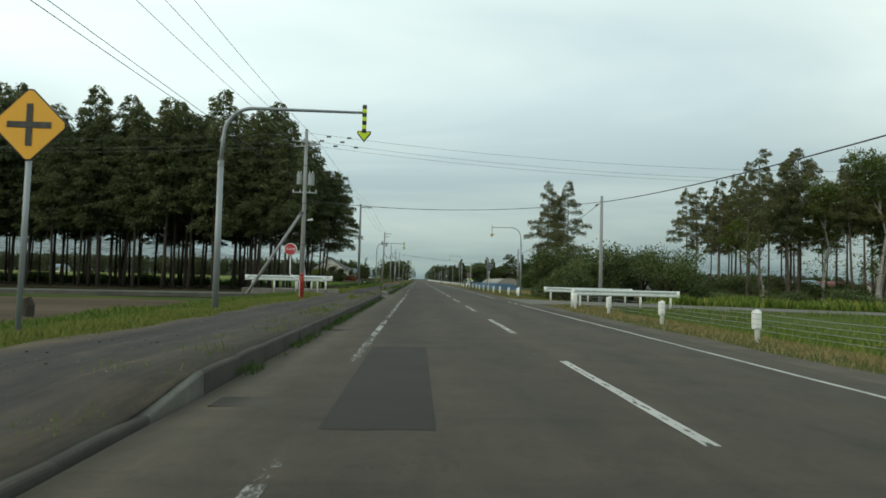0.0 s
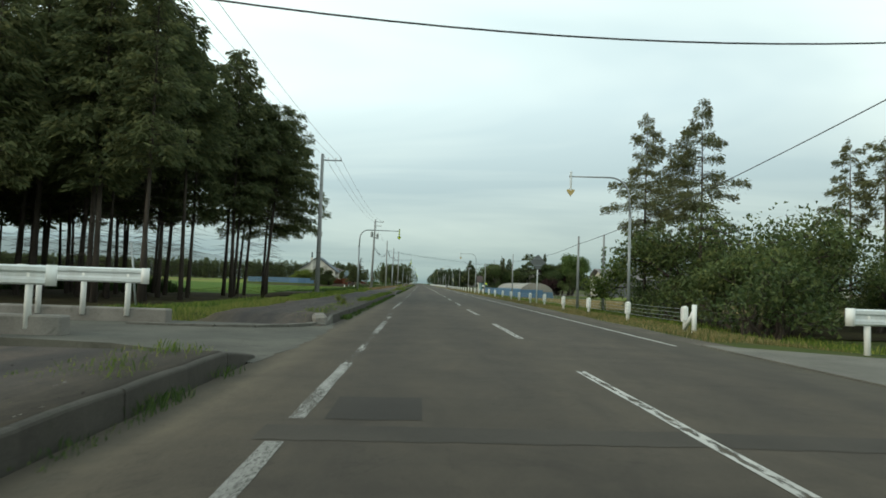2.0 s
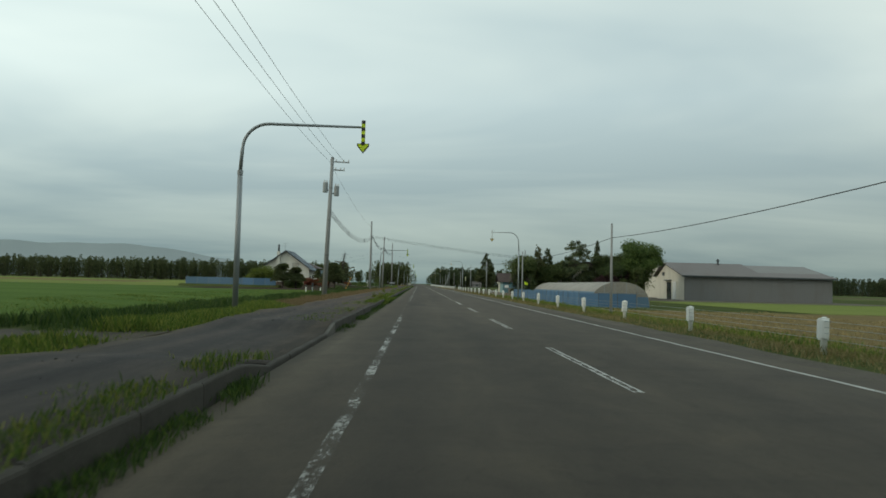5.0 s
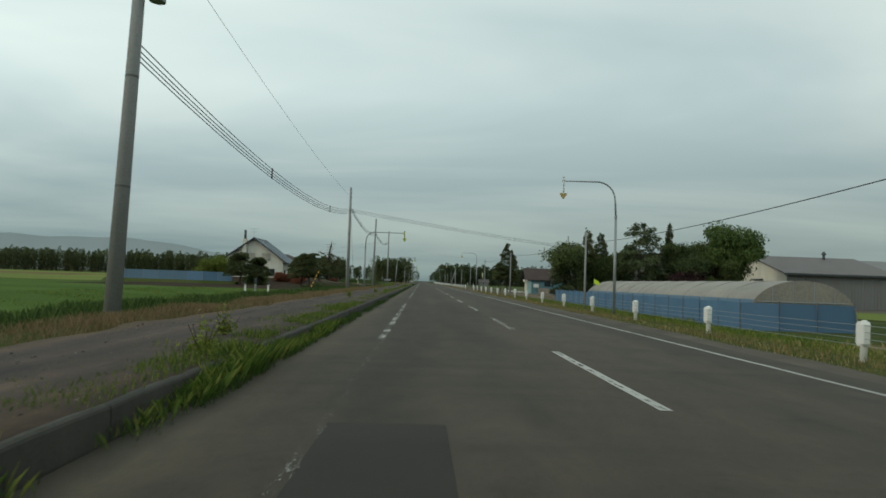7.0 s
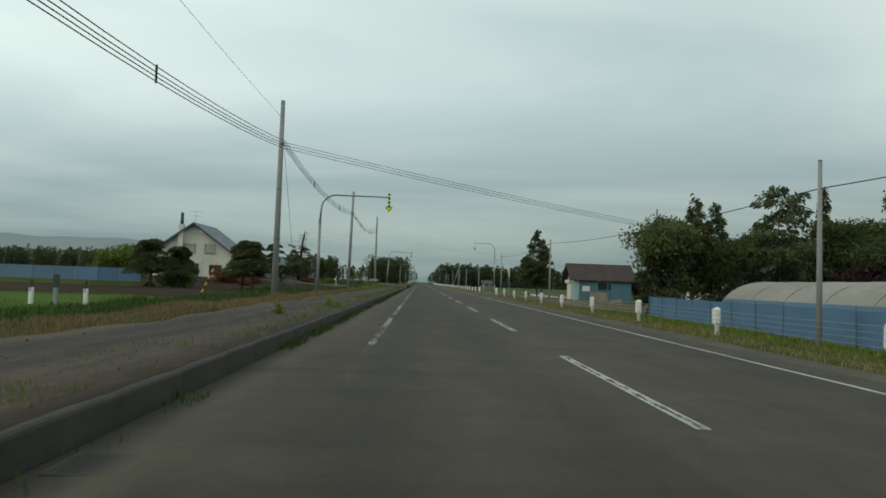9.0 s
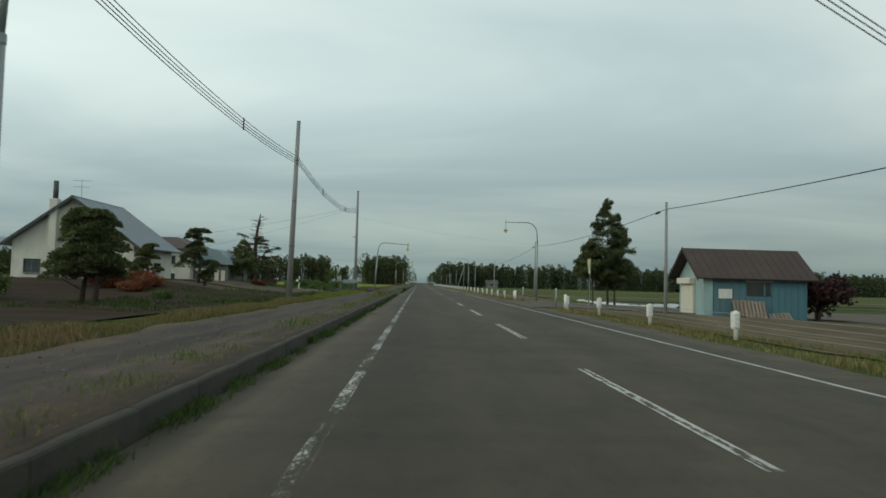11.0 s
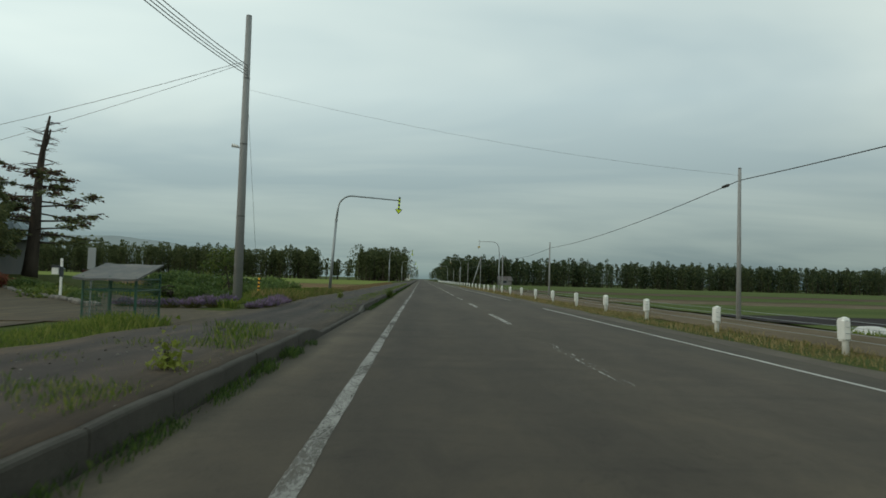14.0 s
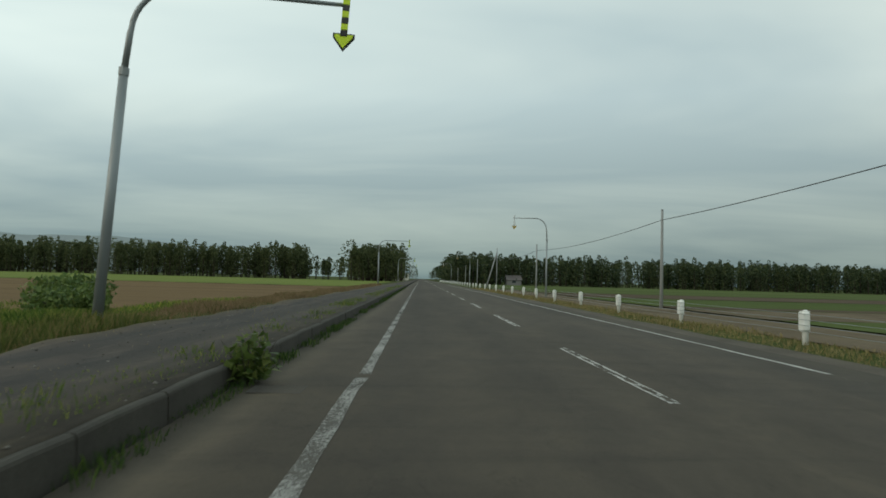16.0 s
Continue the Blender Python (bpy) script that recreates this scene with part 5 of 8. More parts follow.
# ---- guard cable posts ----
def guard_run(name, ys, x, label, start_brace=False, end_brace=False, base=-0.02):
    f = tagged(new(name), label, "guard fence")
    f.location = (x, ys[0], base)
    pm = Mesh().tube([(0, 0, -0.1), (0, 0, 0.66), (0, 0, 0.685)], [0.057, 0.057, 0.03], 12)
    sm = Mesh().tube([(0, 0.02, 0.26), (0, 0.02, 0.66)], 0.092, 12)
    sm.box((-0.02, 0, 0.46), (0.14, 0.20, 0.36), 0.02)
    post_d, sleeve_d = make("post", pm, WHITEPAINT, True), make("sleeve", sm, WHITEPAINT)
    g2 = np.random.default_rng(int(ys[0] * 7) % 997)
    for k, y in enumerate(ys):
        o = new("post", post_d)
        o.parent = f
        o.location = (0.02 * g2.normal(), y - ys[0], 0.015 * g2.normal())
        o.rotation_euler = (0.012 * g2.normal(), 0.018 * g2.normal(), 0)
        o2 = new("sleeve", sleeve_d)
        o2.parent = o
    for z in (0.28, 0.39, 0.50, 0.61):
        pts = [(-0.08, ys[0] - ys[0], z)]
        for a, b in zip(ys, ys[1:]):
            pts += [(-0.08, (a + b) / 2 - ys[0], z - 0.012), (-0.08, b - ys[0], z)]
        part("cable", Mesh().tube(pts, 0.005, 5), GALV, f)
    for flag, y, s in ((start_brace, ys[0], 1), (end_brace, ys[-1], -1)):
        if flag:
            part("brace", Mesh().tube([(0, y - ys[0] - s * 0.62, 0.55), (0, y - ys[0] + s * 0.05, 0.0)], 0.05, 10), WHITEPAINT, f, smooth=True)
            part("end_post", Mesh().tube([(0, y - ys[0] - s * 0.66, -0.1), (0, y - ys[0] - s * 0.66, 0.74)], 0.062, 12), WHITEPAINT, f, smooth=True)
    return f


guard_run("guard_fence", [3.4, 8.9, 14.5, 20.1, 25.7, 31.2], 5.12, "white guard cable posts with four steel cables by the field", False, True)
guard_run("guard_fence", [49.8, 55.0, 60.2, 65.3, 70.6, 75.7, 80.6, 85.2, 90.2, 96.4, 102.5, 108.4, 114.3, 120.1, 126.2, 132.2, 138.1, 144.1, 150.3, 156.5, 162.5, 168.6, 174.7, 180.6, 186.4, 192.3, 198.4, 204.3], 5.16, "long white guard cable fence with steel cables on the grassy verge", True, True)
guard_run("guard_fence", [223.6, 229.4, 234.6, 240.0, 245.0, 250.2, 256.0, 262.0, 268.4, 274.5, 280.7, 286.7, 292.7, 298.7, 304.7, 310.7, 316.7, 322.7, 328.7, 334.7, 340.7, 346.7, 352.7, 358.7, 364.7], 5.2, "white guard cable fence with steel cables beside the far fields", True, False)
guard_run("guard_fence", [float(v) for v in np.arange(370.7, 520, 6.0)], 5.2, "white guard cable fence far down the road")
for y in (208.2, 220.2):
    p = thing("marker_post", (5.35, y, -0.05), "slim dull grey marker post at the yard entrance", "marker post", "marker posts")
    part("post", Mesh().tube([(0, 0, 0), (0, 0, 0.95)], 0.045, 12), GALV, p, smooth=True)
    part("reflector", Mesh().cyl((0, 0, 0.95), 0.05, 0.10), RAILMETAL, p)


def guard_rail(x0, x1, y, z, posts, label, ends=True):
    """W-beam rail along x on round posts."""
    r = thing("guard_rail", (x0, y, z), label, "guard rail", "guard rails")
    L = x1 - x0
    prof = [(-0.03, 0.16), (-0.075, 0.13), (-0.075, 0.07), (-0.03, 0.03), (-0.03, -0.03), (-0.075, -0.07), (-0.075, -0.13), (-0.03, -0.16)]
    prof2 = [(a + 0.012, b) for a, b in prof][::-1]
    ring = prof + prof2
    m = Mesh()
    n = len(ring)
    for x in (0.0, L):
        m.v += [(x, a, 0.62 + b) for a, b in ring]
    m.f += [(i, (i + 1) % n, (i + 1) % n + n, i + n) for i in range(n)]
    m.f += [tuple(range(n - 1, -1, -1)), tuple(range(n, 2 * n))]
    part("beam", m, RAILMETAL, r, "white galvanised corrugated beam")
    for k in range(posts):
        xx = 0.35 + (L - 0.7) * k / (posts - 1)
        part("post", Mesh().tube([(xx, 0.02, -0.25), (xx, 0.02, 0.78)], 0.058, 12), WHITEPAINT, r, smooth=True)
    if ends:
        for xx in (-0.02, L + 0.02):
            part("end_cap", Mesh().tube([(xx, -0.035, 0.45), (xx, -0.035, 0.79)], 0.085, 12), WHITEPAINT, r, smooth=True)
    return r


guard_rail(6.2, 11.8, 44.3, 0.05, 3, "white guard rail on the far side of the gravel side road")
guard_rail(5.95, 11.4, 35.2, 0.05, 4, "white guard rail on the near side of the gravel side road")
guard_rail(-12.7, -8.0, 42.75, 0.35, 4, "white guard rail on a concrete culvert wall")
guard_rail(-10.6, -8.0, 46.5, 0.38, 3, "short white guard rail on a concrete culvert wall")
hw = Mesh().box((-10.4, 42.9, -0.1), (5.2, 0.35, 0.85), 0.03)
solid("culvert_wall", hw, CONCRETE, "weathered concrete culvert wall under the rail", "culvert wall")
hw = Mesh().box((-9.6, 46.7, -0.1), (4.2, 0.35, 0.8), 0.03)
solid("culvert_wall", hw, CONCRETE, "weathered concrete culvert wall under the rail", "culvert wall")


# ---- signs ----
def diamond_sign(x, y, zc, half, base, back=False):
    s = thing("warning_sign", (x, y, base), "grey back of a diamond road sign on a white post" if back else "yellow diamond crossroads warning sign on a grey post", "road sign")
    h = zc - base
    part("post", Mesh().tube([(-0.04, 0.05, -0.1), (0, 0.05, h + half * 0.5)], 0.042, 12), WHITEPAINT if back else GALV, s, smooth=True)

    def rounded(hh, yy, d):
        pts = []
        for k in range(4):
            a = math.pi / 2 * k
            for e in (-0.07, 0.07):
                pts.append((math.sin(a + e) * hh * 0.985, yy, h + math.cos(a + e) * hh * 0.985))
        return Mesh().prism(pts, (0, d, 0))

    if back:
        part("plate", rounded(half, -0.01, 0.03), SIGNBACK, s, "bare grey metal plate back")
        for z in (-0.22, 0.22):
            part("bracket", Mesh().box((0, -0.03, h + z), (half * 1.1, 0.04, 0.05), 0.008), GALV, s)
        return s
    part("rim", rounded(half, 0.0, 0.025), BLACKPAINT, s, "thin black rim")
    part("plate", rounded(half * 0.955, -0.006, 0.02), SIGNYELLOW, s, "yellow face")
    part("cross_bar", Mesh().box((0, -0.012, h), (half * 1.18, 0.010, half * 0.17), 0.003), BLACKPAINT, s)
    for q in (-1, 1):
        part("cross_bar", Mesh().box((0, -0.012, h + q * half * 0.335), (half * 0.17, 0.010, half * 0.49), 0.003), BLACKPAINT, s)
    return s


diamond_sign(-7.93, 10.4, 3.27, 0.545, 0.15)
diamond_sign(6.05, 78.2, 2.77, 0.52, -0.2, True)
hydrant = thing("fire_hydrant", (-7.42, 31.5, 0.12), "red fire hydrant standpipe beside the footway", "fire hydrant")
part("body", Mesh().tube([(0, 0, 0), (0, 0, 0.95), (0, 0, 1.02)], [0.10, 0.10, 0.075], 16), REDPAINT, hydrant, smooth=True)
part("cap", Mesh().tube([(0, 0, 1.02), (0, 0, 1.10), (0, 0, 1.16)], [0.10, 0.09, 0.03], 14), REDPAINT, hydrant, smooth=True)
part("outlet", Mesh().tube([(0, -0.08, 0.75), (0, -0.2, 0.75)], 0.05, 10), REDPAINT, hydrant)
part("flange", Mesh().cyl((0, 0, 0.02), 0.15, 0.05), REDPAINT, hydrant)
hs = thing("hydrant_sign", (-7.72, 31.45, 0.12), "round red hydrant sign with white writing on a bent pipe", "sign")
part("pipe", Mesh().tube([(0.22, 0, 0), (0.22, 0, 0.75), (0.16, 0, 0.86), (-0.16, 0, 0.98), (-0.24, 0, 1.10), (-0.25, 0, 1.95)], 0.024, 10), WHITEPAINT, hs, smooth=True)
part("drum", Mesh().tube([(-0.25, -0.06, 2.22), (-0.25, 0.10, 2.22)], 0.275, 28), WHITEPAINT, hs, "white rim of the sign drum")
part("face", Mesh().tube([(-0.25, -0.075, 2.22), (-0.25, -0.058, 2.22)], 0.25, 28), SIGNRED, hs, "red sign face")
txt = bpy.data.curves.new("writing", "FONT")
txt.body, txt.size, txt.align_x, txt.align_y, txt.extrude = "\u6d88\u706b\u6813", 0.15, "CENTER", "CENTER", 0.002
tob = new("writing", txt)
tob.parent = hs
tob.location, tob.rotation_euler = (-0.25, -0.082, 2.22), (radians(90), 0, 0)
txt.materials.append(WHITEPAINT)


# ---- buildings ----
PLASTER = surface("white_siding", (0.50, 0.49, 0.435), (0.61, 0.60, 0.535), 0.5, 25, 0.85, stain=(0.42, 0.40, 0.35), relief=0.15, stretch=(1, 1, 0.4))
ROOFBLUE = paint("blue_grey_roof", (0.17, 0.205, 0.235), 0.5, 0.0, amount=0.4, scale=0.8)
ROOFBROWN = paint("brown_metal_roof", (0.050, 0.032, 0.028), 0.72, 0.0, dirt=(0.085, 0.062, 0.052), amount=0.6, scale=0.9)
ROOFGREY = paint("grey_sheet_roof", (0.125, 0.112, 0.108), 0.65, 0.0, dirt=(0.085, 0.062, 0.052), amount=0.6, scale=0.4)
ROOFPALE = paint("pale_blue_roof", (0.20, 0.27, 0.30), 0.55, 0.0, amount=0.4, scale=0.8)
RUSTBOX = paint("rusty_red_boards", (0.095, 0.038, 0.028), 0.85, amount=0.4, dirt=(0.05, 0.03, 0.022))
TRIMDARK = paint("dark_trim", (0.035, 0.045, 0.05), 0.5)
BARNSIDE = paint("grey_barn_sheet", (0.17, 0.17, 0.165), 0.65, 0.0, dirt=(0.13, 0.11, 0.09), amount=0.5, scale=0.5)
BARNFRONT = paint("cream_barn_front", (0.60, 0.56, 0.46), 0.6, amount=0.4, scale=0.7)
SHEDBLUE = paint("teal_boards", (0.085, 0.20, 0.245), 0.65, dirt=(0.16, 0.17, 0.16), amount=0.6, scale=1.2)
SHEDPALE = paint("pale_teal_boards", (0.30, 0.44, 0.44), 0.65, dirt=(0.22, 0.24, 0.22), amount=0.6, scale=1.4)
CREAM = paint("cream_sheet", (0.70, 0.67, 0.56), 0.55, amount=0.35)
GREYWALL = paint("grey_shed_boards", (0.13, 0.135, 0.13), 0.7, amount=0.5, scale=1.0)
PALEWOOD = surface("old_pallet_wood", (0.20, 0.16, 0.125), (0.33, 0.27, 0.215), 3, 40, 0.9, relief=0.3, stretch=(1, 1, 0.2))
BLUENET = foliage("blue_net", [(0.0, (0.10, 0.195, 0.35)), (1.0, (0.145, 0.255, 0.42))], 0.7, 0.3)
PALEBLUENET = foliage("pale_blue_net", [(0.0, (0.12, 0.21, 0.33)), (1.0, (0.17, 0.27, 0.40))], 0.7, 0.3)
VINYL = surface("greenhouse_film", (0.20, 0.183, 0.152), (0.275, 0.253, 0.213), 0.5, 8, 0.6, relief=0.25, dist=0.02, stain=(0.30, 0.27, 0.21), spec=0.5, stretch=(1, 0.5, 1))
WHITEFILM = surface("white_film", (0.42, 0.41, 0.39), (0.58, 0.57, 0.54), 0.8, 10, 0.5, relief=0.5, dist=0.03)
GREENMESH = paint("green_wire_mesh", (0.018, 0.075, 0.05), 0.5, 0.1)


def glass():
    m, nt, b = material("window_glass", 0.06, 0.0, 0.6)
    nt.links.new(ramp(nt, noise_node(nt, 0.8, 3), [(0.3, (0.02, 0.025, 0.028)), (0.7, (0.06, 0.07, 0.075))]), b.inputs["Base Color"])
    return m


GLASS = glass()
CURTAIN = surface("curtain", (0.34, 0.32, 0.27), (0.45, 0.43, 0.37), 4, 20, 0.9, stretch=(6, 6, 0.3))


def window(parent, x, y, z, w, h, facing="-y", curtain=False, panes=2):
    """Window set in a wall: deep frame, sill, panes and a mullion."""
    t = new("window")
    t.parent = parent
    t.location = (x, y, z)
    if facing == "x":
        t.rotation_euler = (0, 0, radians(90))
    fr = Mesh()
    for s in (-1, 1):
        fr.box((s * w / 2, 0, 0), (0.07, 0.14, h + 0.07), 0.008)
        fr.box((0, 0, s * h / 2), (w, 0.14, 0.07), 0.008)
    wf = make("window_frame", fr, TRIMDARK if not curtain else GALV)
    o = new("window_frame", wf)
    o.parent = t
    for k in range(panes):
        pw = w / panes
        pm = Mesh().box((-w / 2 + pw * (k + 0.5), 0.03 - 0.012 * (k % 2), 0), (pw - 0.03, 0.012, h - 0.05))
        pp = new("pane", make("pane", pm, GLASS))
        pp.parent = t
        if curtain:
            cm = Mesh()
            n = 14
            for i in range(n + 1):
                u = i / n
                cx = -w / 2 + pw * k + pw * u
                cy = 0.0 + 0.015 * math.sin(u * 22)
                cm.v += [(cx, cy, -h / 2 + 0.04), (cx, cy, h / 2 - 0.04)]
            cm.f += [(2 * i, 2 * i + 2, 2 * i + 3, 2 * i + 1) for i in range(n)]
            cc = new("curtain", make("curtain", cm, CURTAIN))
            cc.parent = t
    sill = Mesh().box((0, -0.08, -h / 2 - 0.06), (w + 0.16, 0.16, 0.05), 0.01)
    so = new("sill", make("sill", sill, GALV))
    so.parent = t
    return t


def gable_body(x0, x1, y0, y1, z0, eave, ridge, along="y", ridge_at=None):
    """Closed wall body with gable ends."""
    m = Mesh()
    if along == "y":
        c = (x0 + x1) / 2 if ridge_at is None else ridge_at
        prof = [(x0, z0), (x1, z0), (x1, eave), (c, ridge), (x0, eave)]
        m.prism([(x, y0, z) for x, z in prof], (0, y1 - y0, 0))
    else:
        c = (y0 + y1) / 2 if ridge_at is None else ridge_at
        prof = [(y0, z0), (y1, z0), (y1, eave), (c, ridge), (y0, eave)]
        m.prism([(x0, y, z) for y, z in prof][::-1], (x1 - x0, 0, 0))
    return m


def roof_slab(a, b, c, d, thick):
    """Slab roof plane over corners a..d."""
    n = (Vector(b) - Vector(a)).cross(Vector(d) - Vector(a)).normalized() * thick
    if n.z < 0:
        n = -n
    return Mesh().prism([a, b, c, d], n)


def seams(a, b, c, d, count, mat, parent, thick=0.06):
    """Standing seams of a metal roof running from edge a-b up to d-c."""
    a, b, c, d = Vector(a), Vector(b), Vector(c), Vector(d)
    n = (b - a).cross(d - a).normalized()
    if n.z < 0:
        n = -n
    m = Mesh()
    for k in range(count + 1):
        u = k / count
        p, q = a.lerp(b, u) + n * thick, d.lerp(c, u) + n * thick
        m.tube([p, q], 0.018, 4)
    o = part("roof_seams", m, mat, parent)
    o["kind"] = "stuff"


# white farmhouse with a steep roof
H0 = (-32.5, 230.0, -0.35)
house = thing("farmhouse", H0, "white two-storey farmhouse with steep blue grey metal roof", "house")


def hx(x, y, z):
    return (x - H0[0], y - H0[1], z - H0[2])


def house_part(name, mesh, mat, label="", smooth=False, parent=None):
    mesh.v = [hx(*p) for p in mesh.v]
    return part(name, mesh, mat, parent or house, label, smooth)


house_part("wall_body", gable_body(-38.4, -26.7, 230.2, 240.4, -0.35, 4.15, 8.05), PLASTER, "white siding walls")
house_part("foundation", Mesh().box((-32.55, 235.3, -0.15), (11.8, 10.3, 0.6), 0.02), CONCRETE)
rr = [(-39.2, 229.5, 3.62), (-39.2, 241.0, 3.62), (-32.55, 241.0, 8.12), (-32.55, 229.5, 8.12)]
house_part("roof", roof_slab(*rr, 0.14), ROOFBLUE, "blue grey metal roof slope")
rl = [(-25.9, 229.5, 3.62), (-25.9, 241.0, 3.62), (-32.55, 241.0, 8.12), (-32.55, 229.5, 8.12)]
house_part("roof", roof_slab(*rl, 0.14), ROOFBLUE, "blue grey metal roof slope")
ridge = Mesh().tube([(-32.55, 229.45, 8.26), (-32.55, 241.05, 8.26)], 0.09, 8)
house_part("ridge_cap", ridge, ROOFBLUE)
for s in (-1, 1):
    barge = Mesh().prism([(-32.55, 229.44, 8.05), (-32.55 + s * 6.7, 229.44, 3.50), (-32.55 + s * 6.7, 229.44, 3.78), (-32.55, 229.44, 8.33)], (0, 0.06, 0))
    house_part("bargeboard", barge, TRIMDARK, "dark bargeboard")
seams(hx(-25.9, 229.5, 3.62), hx(-25.9, 241.0, 3.62), hx(-32.55, 241.0, 8.12), hx(-32.55, 229.5, 8.12), 22, ROOFBLUE, house, 0.15)
house_part("chimney", Mesh().box((-34.4, 230.05, 4.0), (0.75, 0.75, 8.0), 0.03), PLASTER, "white chimney stack on the gable wall")
house_part("flue", Mesh().tube([(-34.4, 230.05, 7.6), (-34.4, 230.05, 9.65)], 0.24, 14), TRIMDARK, "tall dark metal flue", True)
for x, z, w, h, cur in ((-33.1, 4.75, 1.55, 1.15, True), (-30.1, 4.75, 1.55, 1.15, True), (-29.2, 1.85, 1.75, 1.25, False), (-32.6, 1.75, 1.7, 1.7, False), (-36.4, 1.85, 1.5, 1.2, False)):
    q = hx(x, 230.16, z)
    window(house, q[0], q[1], q[2], w, h, "-y", cur)
for y, z, w, h in ((232.0, 2.0, 1.2, 0.7), (236.2, 2.0, 1.6, 0.9)):
    q = hx(-26.66, y, z)
    window(house, q[0], q[1], q[2], w, h, "x")
for x in (-31.3, -27.6):
    house_part("wall_lamp", Mesh().cyl((x, 230.05, 2.75), 0.08, 0.2, 10), RAILMETAL)
house_part("vent_cap", Mesh().tube([(-31.3, 229.3, 7.05), (-31.3, 229.42, 7.05)], 0.17, 14), RAILMETAL, "round white vent lamp")
ant = Mesh().tube([(-33.4, 233, 7.9), (-33.4, 233, 10.2)], 0.02, 6)
for z, L in ((10.1, 0.9), (9.5, 0.7)):
    ant.tube([(-33.4 - L, 233, z), (-33.4 + L, 233, z)], 0.012, 5)
    for k in range(6):
        ant.tube([(-33.4 - L + 2 * L * k / 5, 232.7, z), (-33.4 - L + 2 * L * k / 5, 233.3, z)], 0.008, 4)
house_part("antenna", ant, DARKSTEEL, "thin television antenna")

house.scale = (0.88, 0.88, 0.94)
house.location.x += 0.55

# second white block with a hipped brown roof
B0 = (-32.1, 246.0, -0.35)
annex = thing("house_annex", B0, "white house block with low hipped brown roof behind the farmhouse", "house")


def put(parent, name, mesh, mat, label="", smooth=False):
    o = parent.location
    mesh.v = [(p[0] - o.x, p[1] - o.y, p[2] - o.z) for p in mesh.v]
    return part(name, mesh, mat, parent, label, smooth)


put(annex, "wall_body", Mesh().box((-32.1, 251.0, 1.9), (9.6, 10.0, 4.6), 0.02), PLASTER)
hip = Mesh().face_set([(-37.5, 245.4, 4.15), (-26.7, 245.4, 4.15), (-26.7, 256.6, 4.15), (-37.5, 256.6, 4.15), (-34.1, 249.5, 5.6), (-30.1, 249.5, 5.6), (-30.1, 252.5, 5.6), (-34.1, 252.5, 5.6)], [(0, 1, 5, 4), (1, 2, 6, 5), (2, 3, 7, 6), (3, 0, 4, 7), (4, 5, 6, 7), (3, 2, 1, 0)])
put(annex, "roof", hip, ROOFBROWN, "brown metal hipped roof")
put(annex, "fascia", Mesh().box((-32.1, 245.42, 4.08), (10.8, 0.08, 0.2), 0.01), TRIMDARK)
for x, z in ((-29.6, 2.9), (-29.6, 1.0), (-33.2, 2.9), (-33.2, 1.0)):
    window(annex, x - B0[0], 245.98 - B0[1], z - B0[2], 1.35, 0.8)

# grey machine shed with a pale rounded roof
shed2 = thing("machine_shed", (-25.4, 247.0, -0.35), "grey board machine shed with pale blue bent metal roof", "shed")
put(shed2, "wall_body", Mesh().box((-25.4, 251.5, 1.15), (3.8, 8.6, 3.0), 0.02), GREYWALL)
cur = Mesh()
for y in (246.7, 256.2):
    cur.v += [(-25.4 + dx, y, z) for dx, z in ((-2.2, 2.55), (-1.75, 3.35), (-1.05, 3.95), (0, 4.3), (1.05, 3.95), (1.75, 3.35), (2.35, 2.55))]
cur.f += [(k, k + 1, k + 8, k + 7) for k in range(6)]
cur.f += [tuple(range(6, -1, -1)), tuple(range(7, 14))]
put(shed2, "roof", cur, ROOFPALE, "pale blue bent metal roof")
rib = Mesh()
for k in range(16):
    y = 246.9 + 0.61 * k
    rib.tube([(-25.4 + 0.0, y, 4.31), (-24.35, y, 3.96), (-23.65, y, 3.36), (-23.05, y, 2.56)], 0.016, 4)
o = put(shed2, "roof_seams", rib, ROOFPALE)
o["kind"] = "stuff"
put(shed2, "shutter", Mesh().box((-26.2, 247.12, 0.75), (1.5, 0.1, 2.1), 0.01), BARNSIDE, "grey roller shutter")
put(shed2, "shutter_box", Mesh().box((-26.2, 247.05, 1.92), (1.6, 0.25, 0.26), 0.02), CREAM)
for x in (-24.7, -24.0):
    put(shed2, "board", Mesh().box((x, 247.1, 0.8), (0.45, 0.08, 2.2), 0.01), BARNFRONT)

# long grey barn
barn = thing("barn", (41.7, 190.0, -0.7), "long grey metal barn with cream gable front and rusty roof edge", "barn")
put(barn, "wall_body", gable_body(42.0, 67.2, 190.0, 203.0, -0.75, 3.55, 5.75, "x", 198.5), BARNSIDE, "grey sheet metal walls")
put(barn, "gable_front", Mesh().prism([(41.93, 190.1, -0.6), (41.93, 202.9, -0.6), (41.93, 202.9, 3.5), (41.93, 198.5, 5.65), (41.93, 190.1, 3.5)], (0.05, 0, 0)), BARNFRONT, "cream painted gable front")
# wall stays closed; a dark panel stands for the shade inside the doorway
put(barn, "doorway", Mesh().box((41.9, 196.8, 0.9), (0.12, 2.0, 3.0), 0.01), GLASS, "doorway with its inner shade as a dark panel")
put(barn, "door_panel", Mesh().box((41.86, 194.2, 0.95), (0.08, 1.5, 3.1), 0.01), WHITEPAINT, "white sliding door panel")
put(barn, "door_hood", Mesh().box((41.75, 197.0, 2.75), (0.5, 2.6, 0.16), 0.02), TRIMDARK)
put(barn, "gable_window", Mesh().box((41.88, 199.6, 3.9), (0.1, 0.9, 0.6), 0.01), TRIMDARK)
